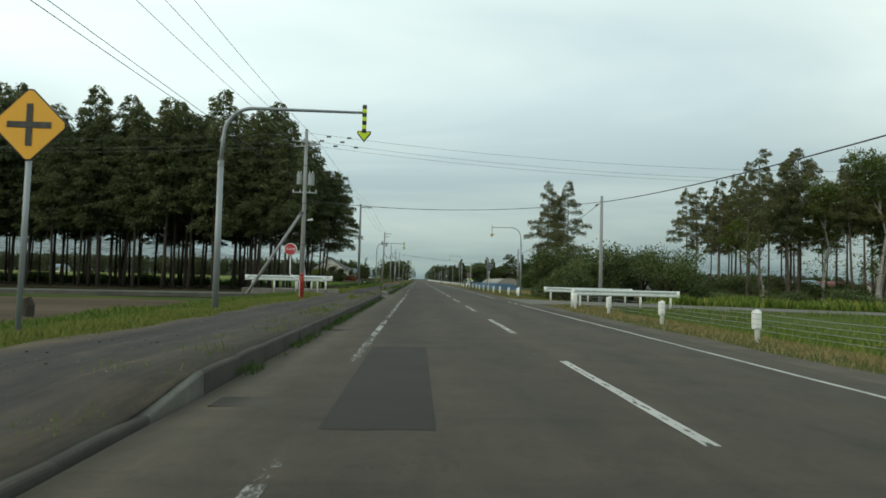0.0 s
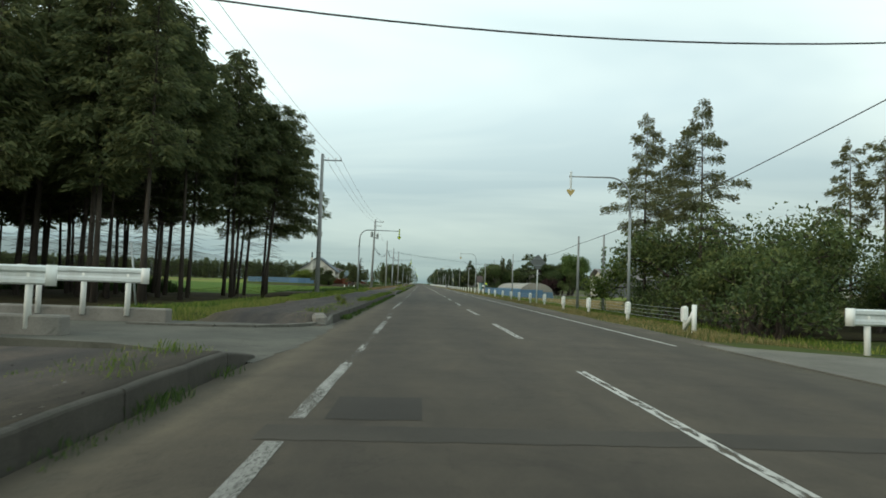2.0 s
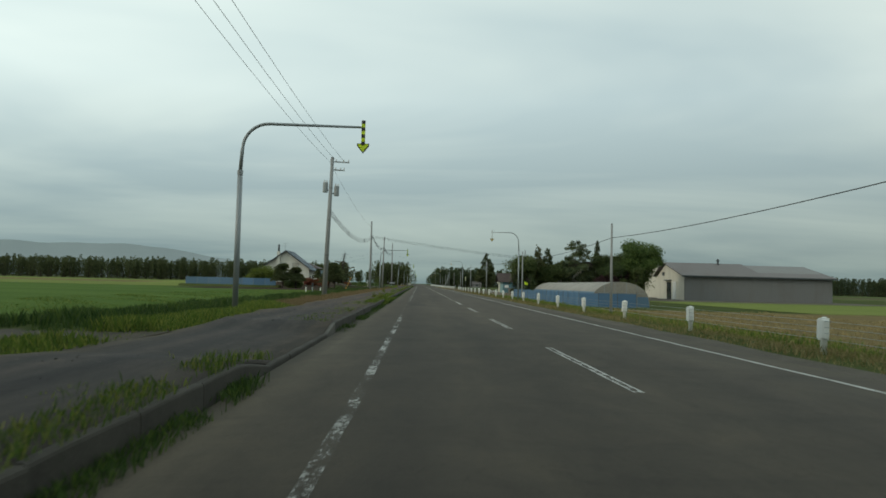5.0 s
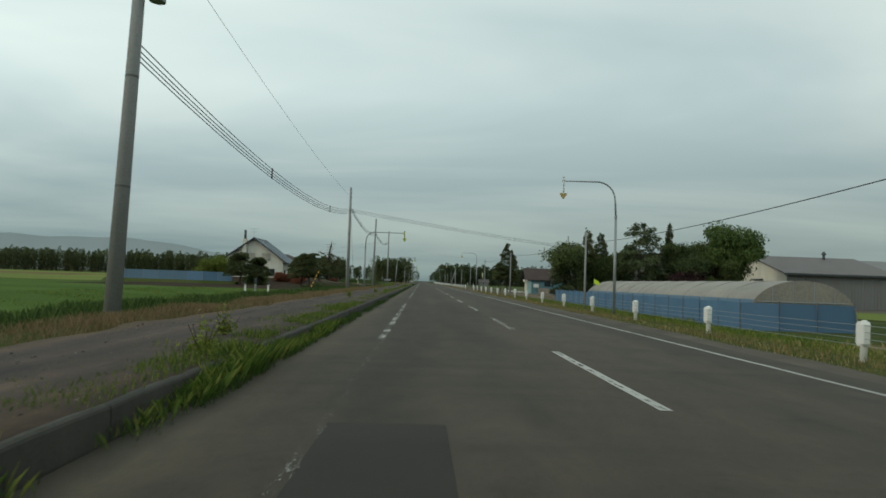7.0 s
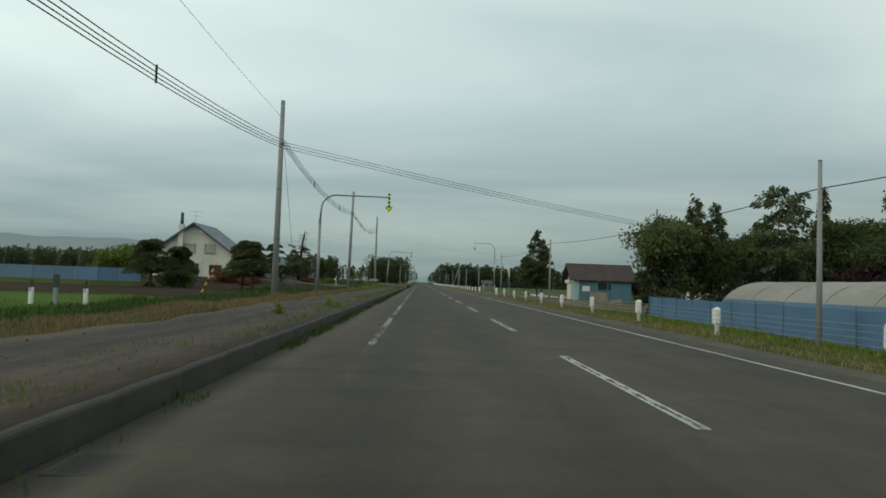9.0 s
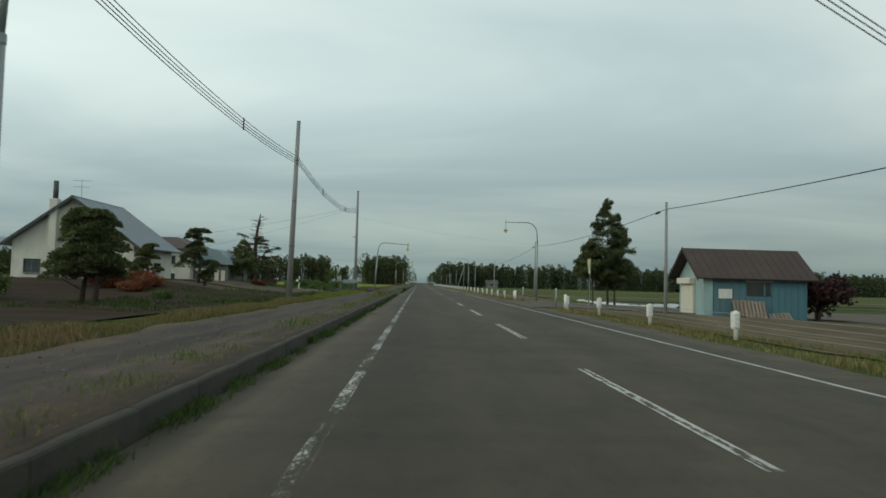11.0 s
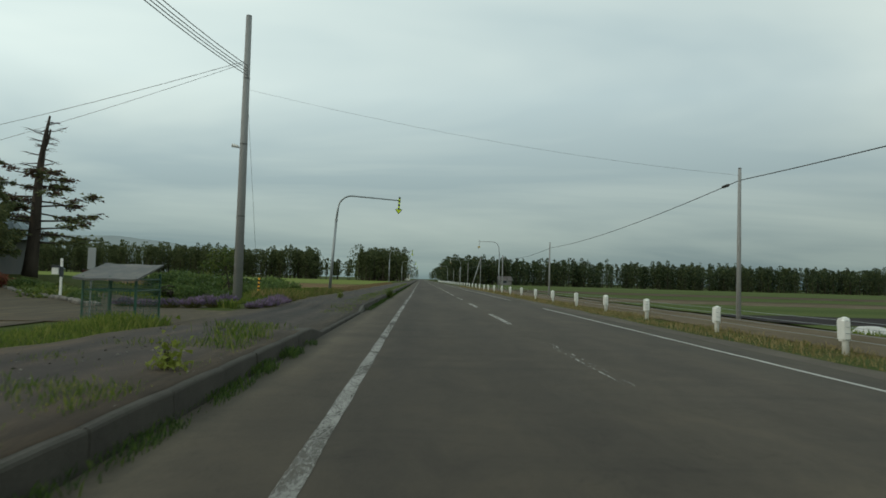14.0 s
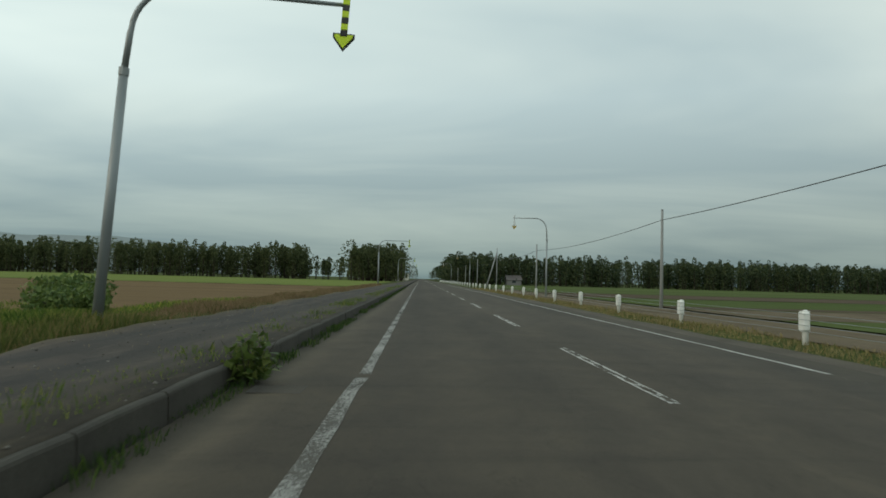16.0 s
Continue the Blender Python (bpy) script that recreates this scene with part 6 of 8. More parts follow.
for x0, x1, dz in ((41.3, 55.6, 0.0), (55.6, 67.7, -0.45)):
    a = [(x0, 189.4, 3.42), (x1, 189.4, 3.42), (x1, 198.5, 5.85 + dz), (x0, 198.5, 5.85 + dz)]
    put(barn, "roof", roof_slab(*a, 0.12), ROOFGREY, "weathered grey sheet roof")
    a = [(x0, 203.6, 3.42), (x1, 203.6, 3.42), (x1, 198.5, 5.85 + dz), (x0, 198.5, 5.85 + dz)]
    put(barn, "roof", roof_slab(*a, 0.12), ROOFGREY, "weathered grey sheet roof")
put(barn, "eave_trim", Mesh().box((54.5, 189.36, 3.40), (26.4, 0.08, 0.24), 0.01), TRIMDARK, "dark eave edge")
ribs = Mesh()
for k in range(62):
    ribs.box((42.2 + k * 0.405, 189.97, 1.35), (0.05, 0.05, 4.1))
o = put(barn, "wall_ribs", ribs, BARNSIDE)
o["kind"] = "stuff"
put(barn, "roof_vent", Mesh().tube([(51.0, 197.6, 5.5), (51.0, 197.6, 6.3), (51.0, 197.6, 6.35), (51.0, 197.6, 6.75)], [0.16, 0.16, 0.34, 0.10], 14), TRIMDARK, "round dark roof vent")
wing = thing("barn_annex", (45.5, 210.0, -0.7), "smaller grey barn with cream front beyond the long barn", "barn")
put(wing, "wall_body", gable_body(45.8, 58.0, 210.0, 221.0, -0.7, 4.4, 6.4, "x"), BARNSIDE)
put(wing, "gable_front", Mesh().prism([(45.74, 210.1, -0.6), (45.74, 220.9, -0.6), (45.74, 220.9, 4.35), (45.74, 215.5, 6.3), (45.74, 210.1, 4.35)], (0.04, 0, 0)), BARNFRONT)
for s in (-1, 1):
    a = [(45.3, 215.5 + s * 6.0, 4.25), (58.4, 215.5 + s * 6.0, 4.25), (58.4, 215.5, 6.5), (45.3, 215.5, 6.5)]
    put(wing, "roof", roof_slab(*a, 0.12), ROOFGREY)

# teal shed by the road
shed = thing("roadside_shed", (12.4, 207.2, -0.7), "small weathered teal board shed with brown metal roof", "shed")
put(shed, "wall_body", gable_body(12.75, 18.3, 207.3, 212.6, -0.75, 1.95, 3.35, "x"), SHEDBLUE, "peeling teal boards")
put(shed, "end_wall", Mesh().prism([(12.69, 207.3, -0.62), (12.69, 212.6, -0.62), (12.69, 212.6, 1.95), (12.69, 209.95, 3.3), (12.69, 207.3, 1.95)], (0.04, 0, 0)), SHEDPALE, "pale teal end wall")
put(shed, "shutter", Mesh().box((12.62, 210.6, 0.42), (0.1, 2.5, 2.1), 0.01), CREAM, "cream roller shutter")
slats = Mesh()
for k in range(14):
    slats.box((12.56, 210.6, -0.5 + 0.145 * k), (0.03, 2.45, 0.10))
o = put(shed, "shutter_slats", slats, CREAM)
o["kind"] = "stuff"
put(shed, "shutter_box", Mesh().box((12.5, 210.6, 1.62), (0.36, 2.7, 0.34), 0.03), CREAM, "cream shutter housing")
for s, nm in ((-1, "near"), (1, "far")):
    a = [(12.1, 209.95 + s * 3.15, 1.72), (18.75, 209.95 + s * 3.15, 1.72), (18.75, 209.95, 3.42), (12.1, 209.95, 3.42)]
    put(shed, "roof", roof_slab(*a, 0.08), ROOFBROWN, "brown metal roof slope")
a = [(12.1, 206.8, 1.72), (18.75, 206.8, 1.72), (18.75, 209.95, 3.42), (12.1, 209.95, 3.42)]
o1 = shed.location
seams(tuple(Vector(a[0]) - o1), tuple(Vector(a[1]) - o1), tuple(Vector(a[2]) - o1), tuple(Vector(a[3]) - o1), 15, ROOFBROWN, shed, 0.085)
for s in (-1, 1):
    put(shed, "bargeboard", Mesh().prism([(12.07, 209.95, 3.36), (12.07, 209.95 + s * 3.2, 1.62), (12.07, 209.95 + s * 3.2, 1.80), (12.07, 209.95, 3.54)], (0.05, 0, 0)), ROOFBROWN)
put(shed, "corner_board", Mesh().box((12.8, 207.25, 0.65), (0.5, 0.05, 2.6), 0.01), SHEDPALE)
put(shed, "white_board", Mesh().box((13.75, 207.24, 0.95), (0.75, 0.05, 0.52), 0.01), WHITEPAINT, "blank white board")
# no hole in the boards: the shed's inner shade is a flat dark panel
put(shed, "opening", Mesh().box((15.6, 207.27, 1.25), (1.3, 0.06, 0.75), 0.01), GLASS, "window opening, shade within drawn as a dark panel")
put(shed, "opening_frame", Mesh().box((15.6, 207.23, 1.66), (1.5, 0.08, 0.09), 0.01), SHEDPALE)
put(shed, "opening_post", Mesh().box((15.9, 207.22, 1.25), (0.09, 0.07, 0.75), 0.01), SHEDBLUE)
boards = Mesh()
for k in range(15):
    boards.box((13.1 + 0.36 * k, 207.28, 0.6), (0.02, 0.05, 2.6))
o = put(shed, "board_joints", boards, SHEDBLUE)
o["kind"] = "stuff"
shed.location.x += 0.65
shed.scale = (1.0, 0.70, 1.0)


def pallet(x, y, turn, lean):
    p = thing("wooden_pallet", (x, y, -0.62), "weathered grey wooden pallet leaning on the shed", "pallet", "pallets", turn)
    L = Matrix.Rotation(radians(lean), 3, "X")
    for k in range(6):
        part("slat", Mesh().box(L @ Vector((-0.5 + 0.2 * k, 0, 0.65)), (0.15, 0.02, 1.3), 0.004, L), PALEWOOD, p)
    for z in (0.1, 0.65, 1.2):
        part("bearer", Mesh().box(L @ Vector((0, 0.05, z)), (1.2, 0.08, 0.09), 0.006, L), PALEWOOD, p)


pallet(15.9, 206.6, 0, -22)
pallet(15.3, 206.75, 4, -16)
pallet(17.2, 206.2, -8, -62)

# white house behind the trees
wh = thing("white_house", (20.5, 190.0, -0.7), "white two-storey house half hidden by garden trees", "house")
put(wh, "wall_body", Mesh().box((25.5, 194.5, 1.9), (9.0, 8.0, 5.2), 0.02), PLASTER)
put(wh, "roof", Mesh().prism([(20.4, 189.8, 4.5), (30.6, 189.8, 4.5), (30.6, 189.8, 4.75), (25.5, 189.8, 5.4), (20.4, 189.8, 4.75)], (0, 9.4, 0)), ROOFBROWN)
for x, z in ((22.6, 3.3), (25.5, 3.3), (28.4, 3.3), (22.6, 0.8), (25.5, 0.8)):
    window(wh, x - 20.5, 190.47 - 190.0, z + 0.7, 1.5, 1.1)


# greenhouse tunnel and blue net fence
gh = thing("greenhouse_tunnel", (17.15, 143.0, -0.72), "low plastic greenhouse tunnel with beige film and blue side net", "greenhouse")
GX, GR, GTOP = 17.15, 2.85, 1.70


def arc(a, r=1.0):
    return (GX - GR * r * math.cos(a), -0.72 + (GTOP + 0.72) * (math.sin(a) ** 0.72) * r)


film = Mesh()
ys = np.linspace(143.0, 177.0, 30)
n = 16
for y in ys:
    for k in range(n + 1):
        a = math.pi * (0.16 + 0.68 * k / n)
        x, z = arc(a)
        film.v.append((x, y, z + 0.02 * math.sin(y * 5.5) * math.sin(k * 0.9)))
for j in range(len(ys) - 1):
    for k in range(n):
        q = j * (n + 1) + k
        film.f.append((q, q + 1, q + n + 2, q + n + 1))
put(gh, "roof_film", film, VINYL, "dusty beige plastic film", True)
for a0, a1 in ((0.0, 0.16), (0.84, 1.0)):
    side = Mesh()
    for y in ys:
        for k in range(4):
            x, z = arc(math.pi * (a0 + (a1 - a0) * k / 3))
            side.v.append((x, y, z))
    for j in range(len(ys) - 1):
        for k in range(3):
            q = j * 4 + k
            side.f.append((q, q + 1, q + 5, q + 4))
    put(gh, "side_net", side, PALEBLUENET, "blue side net")
for y, d in ((143.0, -0.03), (177.0, 0.03)):
    face_pts = [(*arc(math.pi * k / 18),) for k in range(19)]
    endm = Mesh().prism([(x, y, z) for x, z in face_pts], (0, d, 0))
    put(gh, "end_film", endm, VINYL, "beige plastic end wall")
    put(gh, "end_net", Mesh().prism([(GX - GR * 0.99, y + d * 1.5, -0.72), (GX + GR * 0.99, y + d * 1.5, -0.72), (GX + GR * 0.93, y + d * 1.5, 0.30), (GX - GR * 0.93, y + d * 1.5, 0.30)], (0, d, 0)), PALEBLUENET, "blue lower end net")
for y in np.linspace(143.0, 177.0, 12):
    pts = [(x, y, z + 0.012) for x, z in (arc(math.pi * k / 18) for k in range(19))]
    put(gh, "hoop", Mesh().tube(pts, 0.014, 5), VINYL)
for x in (-1.6, -0.55, 0.55, 1.6):
    put(gh, "end_stud", Mesh().tube([(GX + x, 142.93, -0.7), (GX + x, 142.93, arc(math.acos(-x / GR * -1))[1])], 0.022, 5), GALV)
put(gh, "end_rail", Mesh().tube([(GX - 2.3, 142.92, 0.62), (GX + 2.3, 142.92, 0.62)], 0.022, 5), GALV)

nf = thing("net_fence", (12.3, 139.5, -0.66), "long blue windbreak net fence on thin stakes", "fence")
net = Mesh()
ys = np.arange(139.5, 182.6, 0.75)
for i, y in enumerate(ys):
    for k in range(4):
        net.v.append((12.3 + 0.04 * math.sin(y * 2.1 + k) + 0.03 * math.sin(y * 5.0), y, -0.66 + 0.42 * k + (0.025 * math.sin(y * 1.7) if k == 3 else 0)))
for j in range(len(ys) - 1):
    for k in range(3):
        q = j * 4 + k
        net.f.append((q, q + 1, q + 5, q + 4))
put(nf, "net", net, BLUENET, "blue woven net")
put(nf, "net", Mesh().prism([(12.3, 182.5, -0.66), (15.0, 183.4, -0.66), (15.0, 183.4, 0.62), (12.3, 182.5, 0.62)], (0.0, 0.015, 0)), BLUENET, "blue woven net")
for k in range(3):
    x0 = 12.32 + 1.75 * k
    put(nf, "net", Mesh().prism([(x0, 139.5, -0.66), (x0 + 1.73, 139.5, -0.66), (x0 + 1.73, 139.52, 0.58), (x0, 139.48, 0.60)], (0, 0.015, 0)), BLUENET, "blue woven net")
    put(nf, "stake", Mesh().tube([(x0 + 1.74, 139.46, -0.75), (x0 + 1.74, 139.46, 0.68)], 0.018, 6), DARKSTEEL)
for y in np.arange(139.5, 183, 2.25):
    put(nf, "stake", Mesh().tube([(12.26, y, -0.75), (12.26, y, 0.72)], 0.018, 6), DARKSTEEL)
nf2 = thing("net_fence", (-37.0, 207.0, -0.4), "pale blue net fence at the edge of the garden", "fence")
for k in range(8):
    x0 = -46.0 + 2.1 * k
    put(nf2, "net", Mesh().prism([(x0, 207.0, 0.12), (x0 + 2.06, 207.0, 0.12), (x0 + 2.06, 207.05, 1.38), (x0, 207.05, 1.40)], (0, 0.02, 0)), PALEBLUENET if k < 5 else BLUENET)
    put(nf2, "stake", Mesh().tube([(x0, 206.97, -0.5), (x0, 206.97, 1.45)], 0.025, 6), GALV)

nb = Mesh().prism([(-47, 205.2, -0.45), (-47, 206.6, 0.10), (-47, 207.6, 0.16), (-47, 209.4, -0.40)][::-1], (18.5, 0, 0))
solid("earth_bank", nb, GRASSGROUND, "low grassy earth bank under the net fence", "bank", kind="structure")

# long roll of white film on the field edge
roll = Mesh()
N = 40
for k in range(N + 1):
    u = k / N
    x, y = 15.2 + 2.4 * u + 0.3 * math.sin(u * 7), 244 - 22 * u
    z = float(gz(x, y)) + 0.02
    h = 0.30 + 0.07 * math.sin(k * 1.7)
    roll.v += [(x - 0.6, y, z), (x - 0.25, y, z + h), (x + 0.2, y + 0.1, z + h * 0.95), (x + 0.7, y + 0.2, z)]
for k in range(N):
    for i in range(3):
        a = k * 4 + i
        roll.f.append((a, a + 1, a + 5, a + 4))
solid("plastic_sheet", roll, WHITEFILM, "long crumpled white plastic sheet beside the field", "plastic sheet", smooth=True)

# flag, boxes, small posts
fl = thing("flag", (6.35, 205.0, -0.15), "pale yellow flag on a thin pole by the fence", "flag")
part("pole", Mesh().tube([(0, 0, 0), (0.10, 0, 2.75)], 0.016, 6), GALV, fl)
cl = Mesh()
for k in range(8):
    u = k / 7
    for s in (0, 1):
        cl.v.append((0.08 - s * (0.13 + 0.03 * math.sin(u * 5)), 0.05 * math.sin(u * 4 + s * 2), 2.7 - 0.75 * u))
cl.f += [(2 * k, 2 * k + 1, 2 * k + 3, 2 * k + 2) for k in range(7)]
part("cloth", cl, paint("pale_flag", (0.62, 0.62, 0.34), 0.8, amount=0.1), fl, "pale yellow cloth", True)
yf = thing("flag", (9.9, 156.5, -0.6), "small yellow green flag above the net fence", "flag")
part("pole", Mesh().tube([(0, 0, 0), (0, 0, 2.3)], 0.015, 6), GALV, yf)
part("cloth", Mesh().prism([(0, 0, 2.25), (0.38, 0, 2.02), (0.42, 0, 1.78), (0, 0, 1.9)], (0, 0.01, 0)), YELLOWGREEN, yf)

CAGELID = paint("worn_dark_sheet", (0.085, 0.088, 0.086), 0.75, amount=0.5, scale=3.0)
cage = thing("rubbish_cage", (-8.34, 231.65, 0.09), "green wire mesh rubbish cage with slanting grey lid", "rubbish cage")
CW, CD = 0.51, 0.60
for sx in (-CW, 0, CW):
    for sy in (-CD, CD):
        part("corner_post", Mesh().box((sx, sy, 0.45 + 0.05 * sy), (0.035, 0.035, 0.95), 0.004), GREENMESH, cage)
for z in (0.06, 0.62, 0.84):
    for s in (-1, 1):
        part("rail", Mesh().box((0, s * CD, z), (2 * CW, 0.03, 0.03), 0.004), GREENMESH, cage)
        part("rail", Mesh().box((s * CW, 0, z), (0.03, 2 * CD, 0.03), 0.004), GREENMESH, cage)
for fixed, axis, span in ((-CD, 0, 2 * CW), (CD, 0, 2 * CW), (-CW, 1, 2 * CD), (CW, 1, 2 * CD)):
    mm = Mesh()
    for k in range(int(span / 0.07)):
        v = -span / 2 + 0.07 * k
        mm.box((v, fixed, 0.46) if axis == 0 else (fixed, v, 0.46), (0.005, 0.005, 0.78))
    for k in range(11):
        z = 0.08 + 0.07 * k
        mm.box((0, fixed, z) if axis == 0 else (fixed, 0, z), (span, 0.005, 0.005) if axis == 0 else (0.005, span, 0.005))
    part("mesh_panel", mm, GREENMESH, cage, "green wire mesh panel")
part("floor", Mesh().box((0, 0, 0.05), (2 * CW, 2 * CD, 0.03), 0.004), CAGELID, cage)
lid = Mesh()
for k in range(9):
    u = k / 8
    x = -0.62 + 1.24 * u
    dip = -0.025 * math.sin(u * 3.1) - 0.012 * math.sin(u * 9)
    lid.v += [(x - 0.02, -0.76, 0.83 + dip), (x * 0.96 - 0.04, 0.66, 1.14 + dip), (x * 0.96 - 0.04, 0.66, 1.17 + dip), (x - 0.02, -0.76, 0.87 + dip)]
for k in range(8):
    b = 4 * k
    lid.f += [(b, b + 1, b + 5, b + 4), (b + 2, b + 3, b + 7, b + 6), (b + 3, b, b + 4, b + 7), (b + 1, b + 2, b + 6, b + 5)]
lid.f += [(0, 3, 2, 1), (32, 33, 34, 35)]
part("lid", lid, CAGELID, cage, "slanting sagging dark grey sheet lid")
plate = thing("marker_plate", (-9.33, 232.35, 0.02), "pale grey plate on a stake behind the cage", "marker post")
part("stake", Mesh().box((0, 0.02, 0.6), (0.04, 0.03, 1.3), 0.004), GALV, plate)
part("plate", Mesh().box((0, 0, 1.32), (0.17, 0.015, 0.46), 0.006), GALV, plate)

mb = thing("bird_table", (-14.55, 241.2, -0.16), "slim white garden post with a small dark and white box", "garden post")
part("post", Mesh().box((0, 0, 0.8), (0.075, 0.06, 1.62), 0.01), WHITEPAINT, mb)
part("box", Mesh().box((-0.16, -0.02, 1.18), (0.22, 0.2, 0.24), 0.015), WHITEPAINT, mb)
part("roof", Mesh().prism([(-0.30, -0.14, 1.30), (0.0, -0.14, 1.30), (-0.05, -0.14, 1.38), (-0.24, -0.14, 1.38)], (0, 0.26, 0)), TRIMDARK, mb)
part("side_board", Mesh().box((0.02, -0.03, 1.16), (0.14, 0.05, 0.34), 0.01), TRIMDARK, mb)
# rough stone edging of the flower bed
edge = np.random.default_rng(77)
for k in range(34):
    u = k / 33
    x, y = -19.3 + 7.6 * u, 245.9 - 8.0 * u
    sx = edge.uniform(0.11, 0.17)
    st = Mesh().box((0, 0, 0), (sx * 2.0, sx * 1.3, sx * 1.1), sx * 0.3)
    es = solid("edging_stone", st, CONCRETE, "rough grey edging stone of the flower bed", "edging stone", "flower bed edging")
    es.location = (x + edge.normal(0, 0.03), y + edge.normal(0, 0.03), float(gz(x, y)) + 0.08)
    es.rotation_euler = (0.05, 0.05, -0.81 + edge.normal(0, 0.15))


def striped_bar(x, y, base, lean, length, label):
    s = thing("striped_guy_cover", (x, y, base), label, "striped marker", "striped markers")
    n = 12
    for k in range(n):
        a, b = k / n, (k + 1) / n
        part("stripe", Mesh().tube([(lean * a, 0, length * a), (lean * b, 0, length * b)], 0.045, 10), (SIGNYELLOW if k % 2 else BLACKPAINT), s)


striped_bar(-12.6, 172.4, -0.30, 0.85, 1.95, "leaning yellow and black striped guy wire cover")
striped_bar(-9.2, 246.7, 0.0, 0.05, 0.95, "upright yellow and black striped marker beside lavender")
for x, y, top in ((-16.1, 166.6, True), (-16.9, 166.4, False), (-15.1, 166.9, False)):
    m2 = thing("field_marker", (x, y, -0.4), "dark topped irrigation marker post in the field" if top else "short white irrigation post in the field", "marker post", "field markers")
    part("post", Mesh().box((0, 0, 0.35), (0.14, 0.14, 0.75), 0.015), WHITEPAINT if not top else GALV, m2)
    part("head", Mesh().box((0, 0, 1.0 if top else 0.8), (0.20 if top else 0.06, 0.16, 0.5 if top else 0.5), 0.02), TRIMDARK, m2)
stake = thing("field_stake", (-10.6, 52.5, -0.1), "plain slim grey stake at the footway edge", "stake")
part("stake", Mesh().tube([(0, 0, 0), (-0.25, 0, 2.1)], 0.035, 8), GALV, stake, smooth=True)
for x, y in ((-12.4, 14.5), (-13.2, 20.0)):
    st = Mesh().tube([(x, y, -0.2), (x + 0.05, y, 0.12), (x - 0.02, y, 0.30)], [0.20, 0.16, 0.13], 9)
    solid("tree_stump", st, BARK, "dark weathered tree stump on the bare field", "tree stump", "tree stumps")
rock = Mesh().box((0, 0, 0), (0.34, 0.62, 0.26), 0.07)
ro = solid("kerb_end_stone", rock, CONCRETE, "pale broken concrete kerb end block", "kerb block")
ro.location = (-4.42, 48.05, 0.10)
ro.rotation_euler = (0.06, -0.08, 0.2)

g = np.random.default_rng(77)
heap = Mesh()
for k in range(90):
    a, r = g.uniform(0, 6.28), 0.55 * math.sqrt(g.uniform(0, 1))
    x, y, z = -15.0 + r * math.cos(a) * 1.3, 252.0 + r * math.sin(a), -0.02 + 0.42 * (1 - (r / 0.62) ** 2) * g.uniform(0.4, 1)
    d = Vector((g.normal(), g.normal(), 0.25 * g.normal())).normalized() * g.uniform(0.2, 0.5)
    heap.tube([(x - d.x, y - d.y, max(-0.1, z - abs(d.z))), (x, y, z + 0.04), (x + d.x, y + d.y, max(-0.1, z - abs(d.z)))], [0.022, 0.045, 0.016], 5)
solid("brush_heap", heap, BARK, "dark heap of cut branches on the yard", "brush heap")
box = thing("trailer_box", (-21.6, 259.6, float(gz(-21.6, 259.6))), "dull rusty red low trailer box with a dark post", "trailer box")
part("side_board", Mesh().box((0, -0.55, 0.38), (2.0, 0.05, 0.52), 0.01), RUSTBOX, box)
part("side_board", Mesh().box((0, 0.55, 0.38), (2.0, 0.05, 0.52), 0.01), RUSTBOX, box)
for sx in (-1, 1):
    part("end_board", Mesh().box((sx * 1.0, 0, 0.38), (0.05, 1.05, 0.52), 0.01), RUSTBOX, box)
part("bed", Mesh().box((0, 0, 0.16), (1.95, 1.05, 0.06), 0.005), RUSTBOX, box)
for x in (-0.9, -0.3, 0.3, 0.9):
    part("stay", Mesh().box((x, -0.59, 0.38), (0.05, 0.03, 0.52), 0.006), RUSTBOX, box)
for sx in (-0.7, 0.7):
    part("skid", Mesh().box((sx, 0, 0.06), (0.10, 1.0, 0.14), 0.01), TRIMDARK, box)
part("post", Mesh().box((0.1, -0.64, 0.52), (0.09, 0.05, 1.0), 0.01), TRIMDARK, box)

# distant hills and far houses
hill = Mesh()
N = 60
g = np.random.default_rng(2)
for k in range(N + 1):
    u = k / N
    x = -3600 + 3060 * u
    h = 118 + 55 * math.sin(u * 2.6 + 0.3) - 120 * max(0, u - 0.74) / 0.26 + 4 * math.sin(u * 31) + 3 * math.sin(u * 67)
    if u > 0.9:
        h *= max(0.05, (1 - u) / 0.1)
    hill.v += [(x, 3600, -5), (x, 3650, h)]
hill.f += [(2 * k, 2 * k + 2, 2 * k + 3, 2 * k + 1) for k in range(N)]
# distance haze is painted into the hills' pale blue grey base colour
hm, hnt, hb = material("hill_painted_haze", 1.0, 0, 0)
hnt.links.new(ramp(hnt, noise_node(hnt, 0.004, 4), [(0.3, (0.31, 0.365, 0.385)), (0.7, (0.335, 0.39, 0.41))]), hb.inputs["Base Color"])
solid("backdrop_hills", hill, hm, "hills on the horizon, haze painted as pale blue grey", "hills", kind="structure")
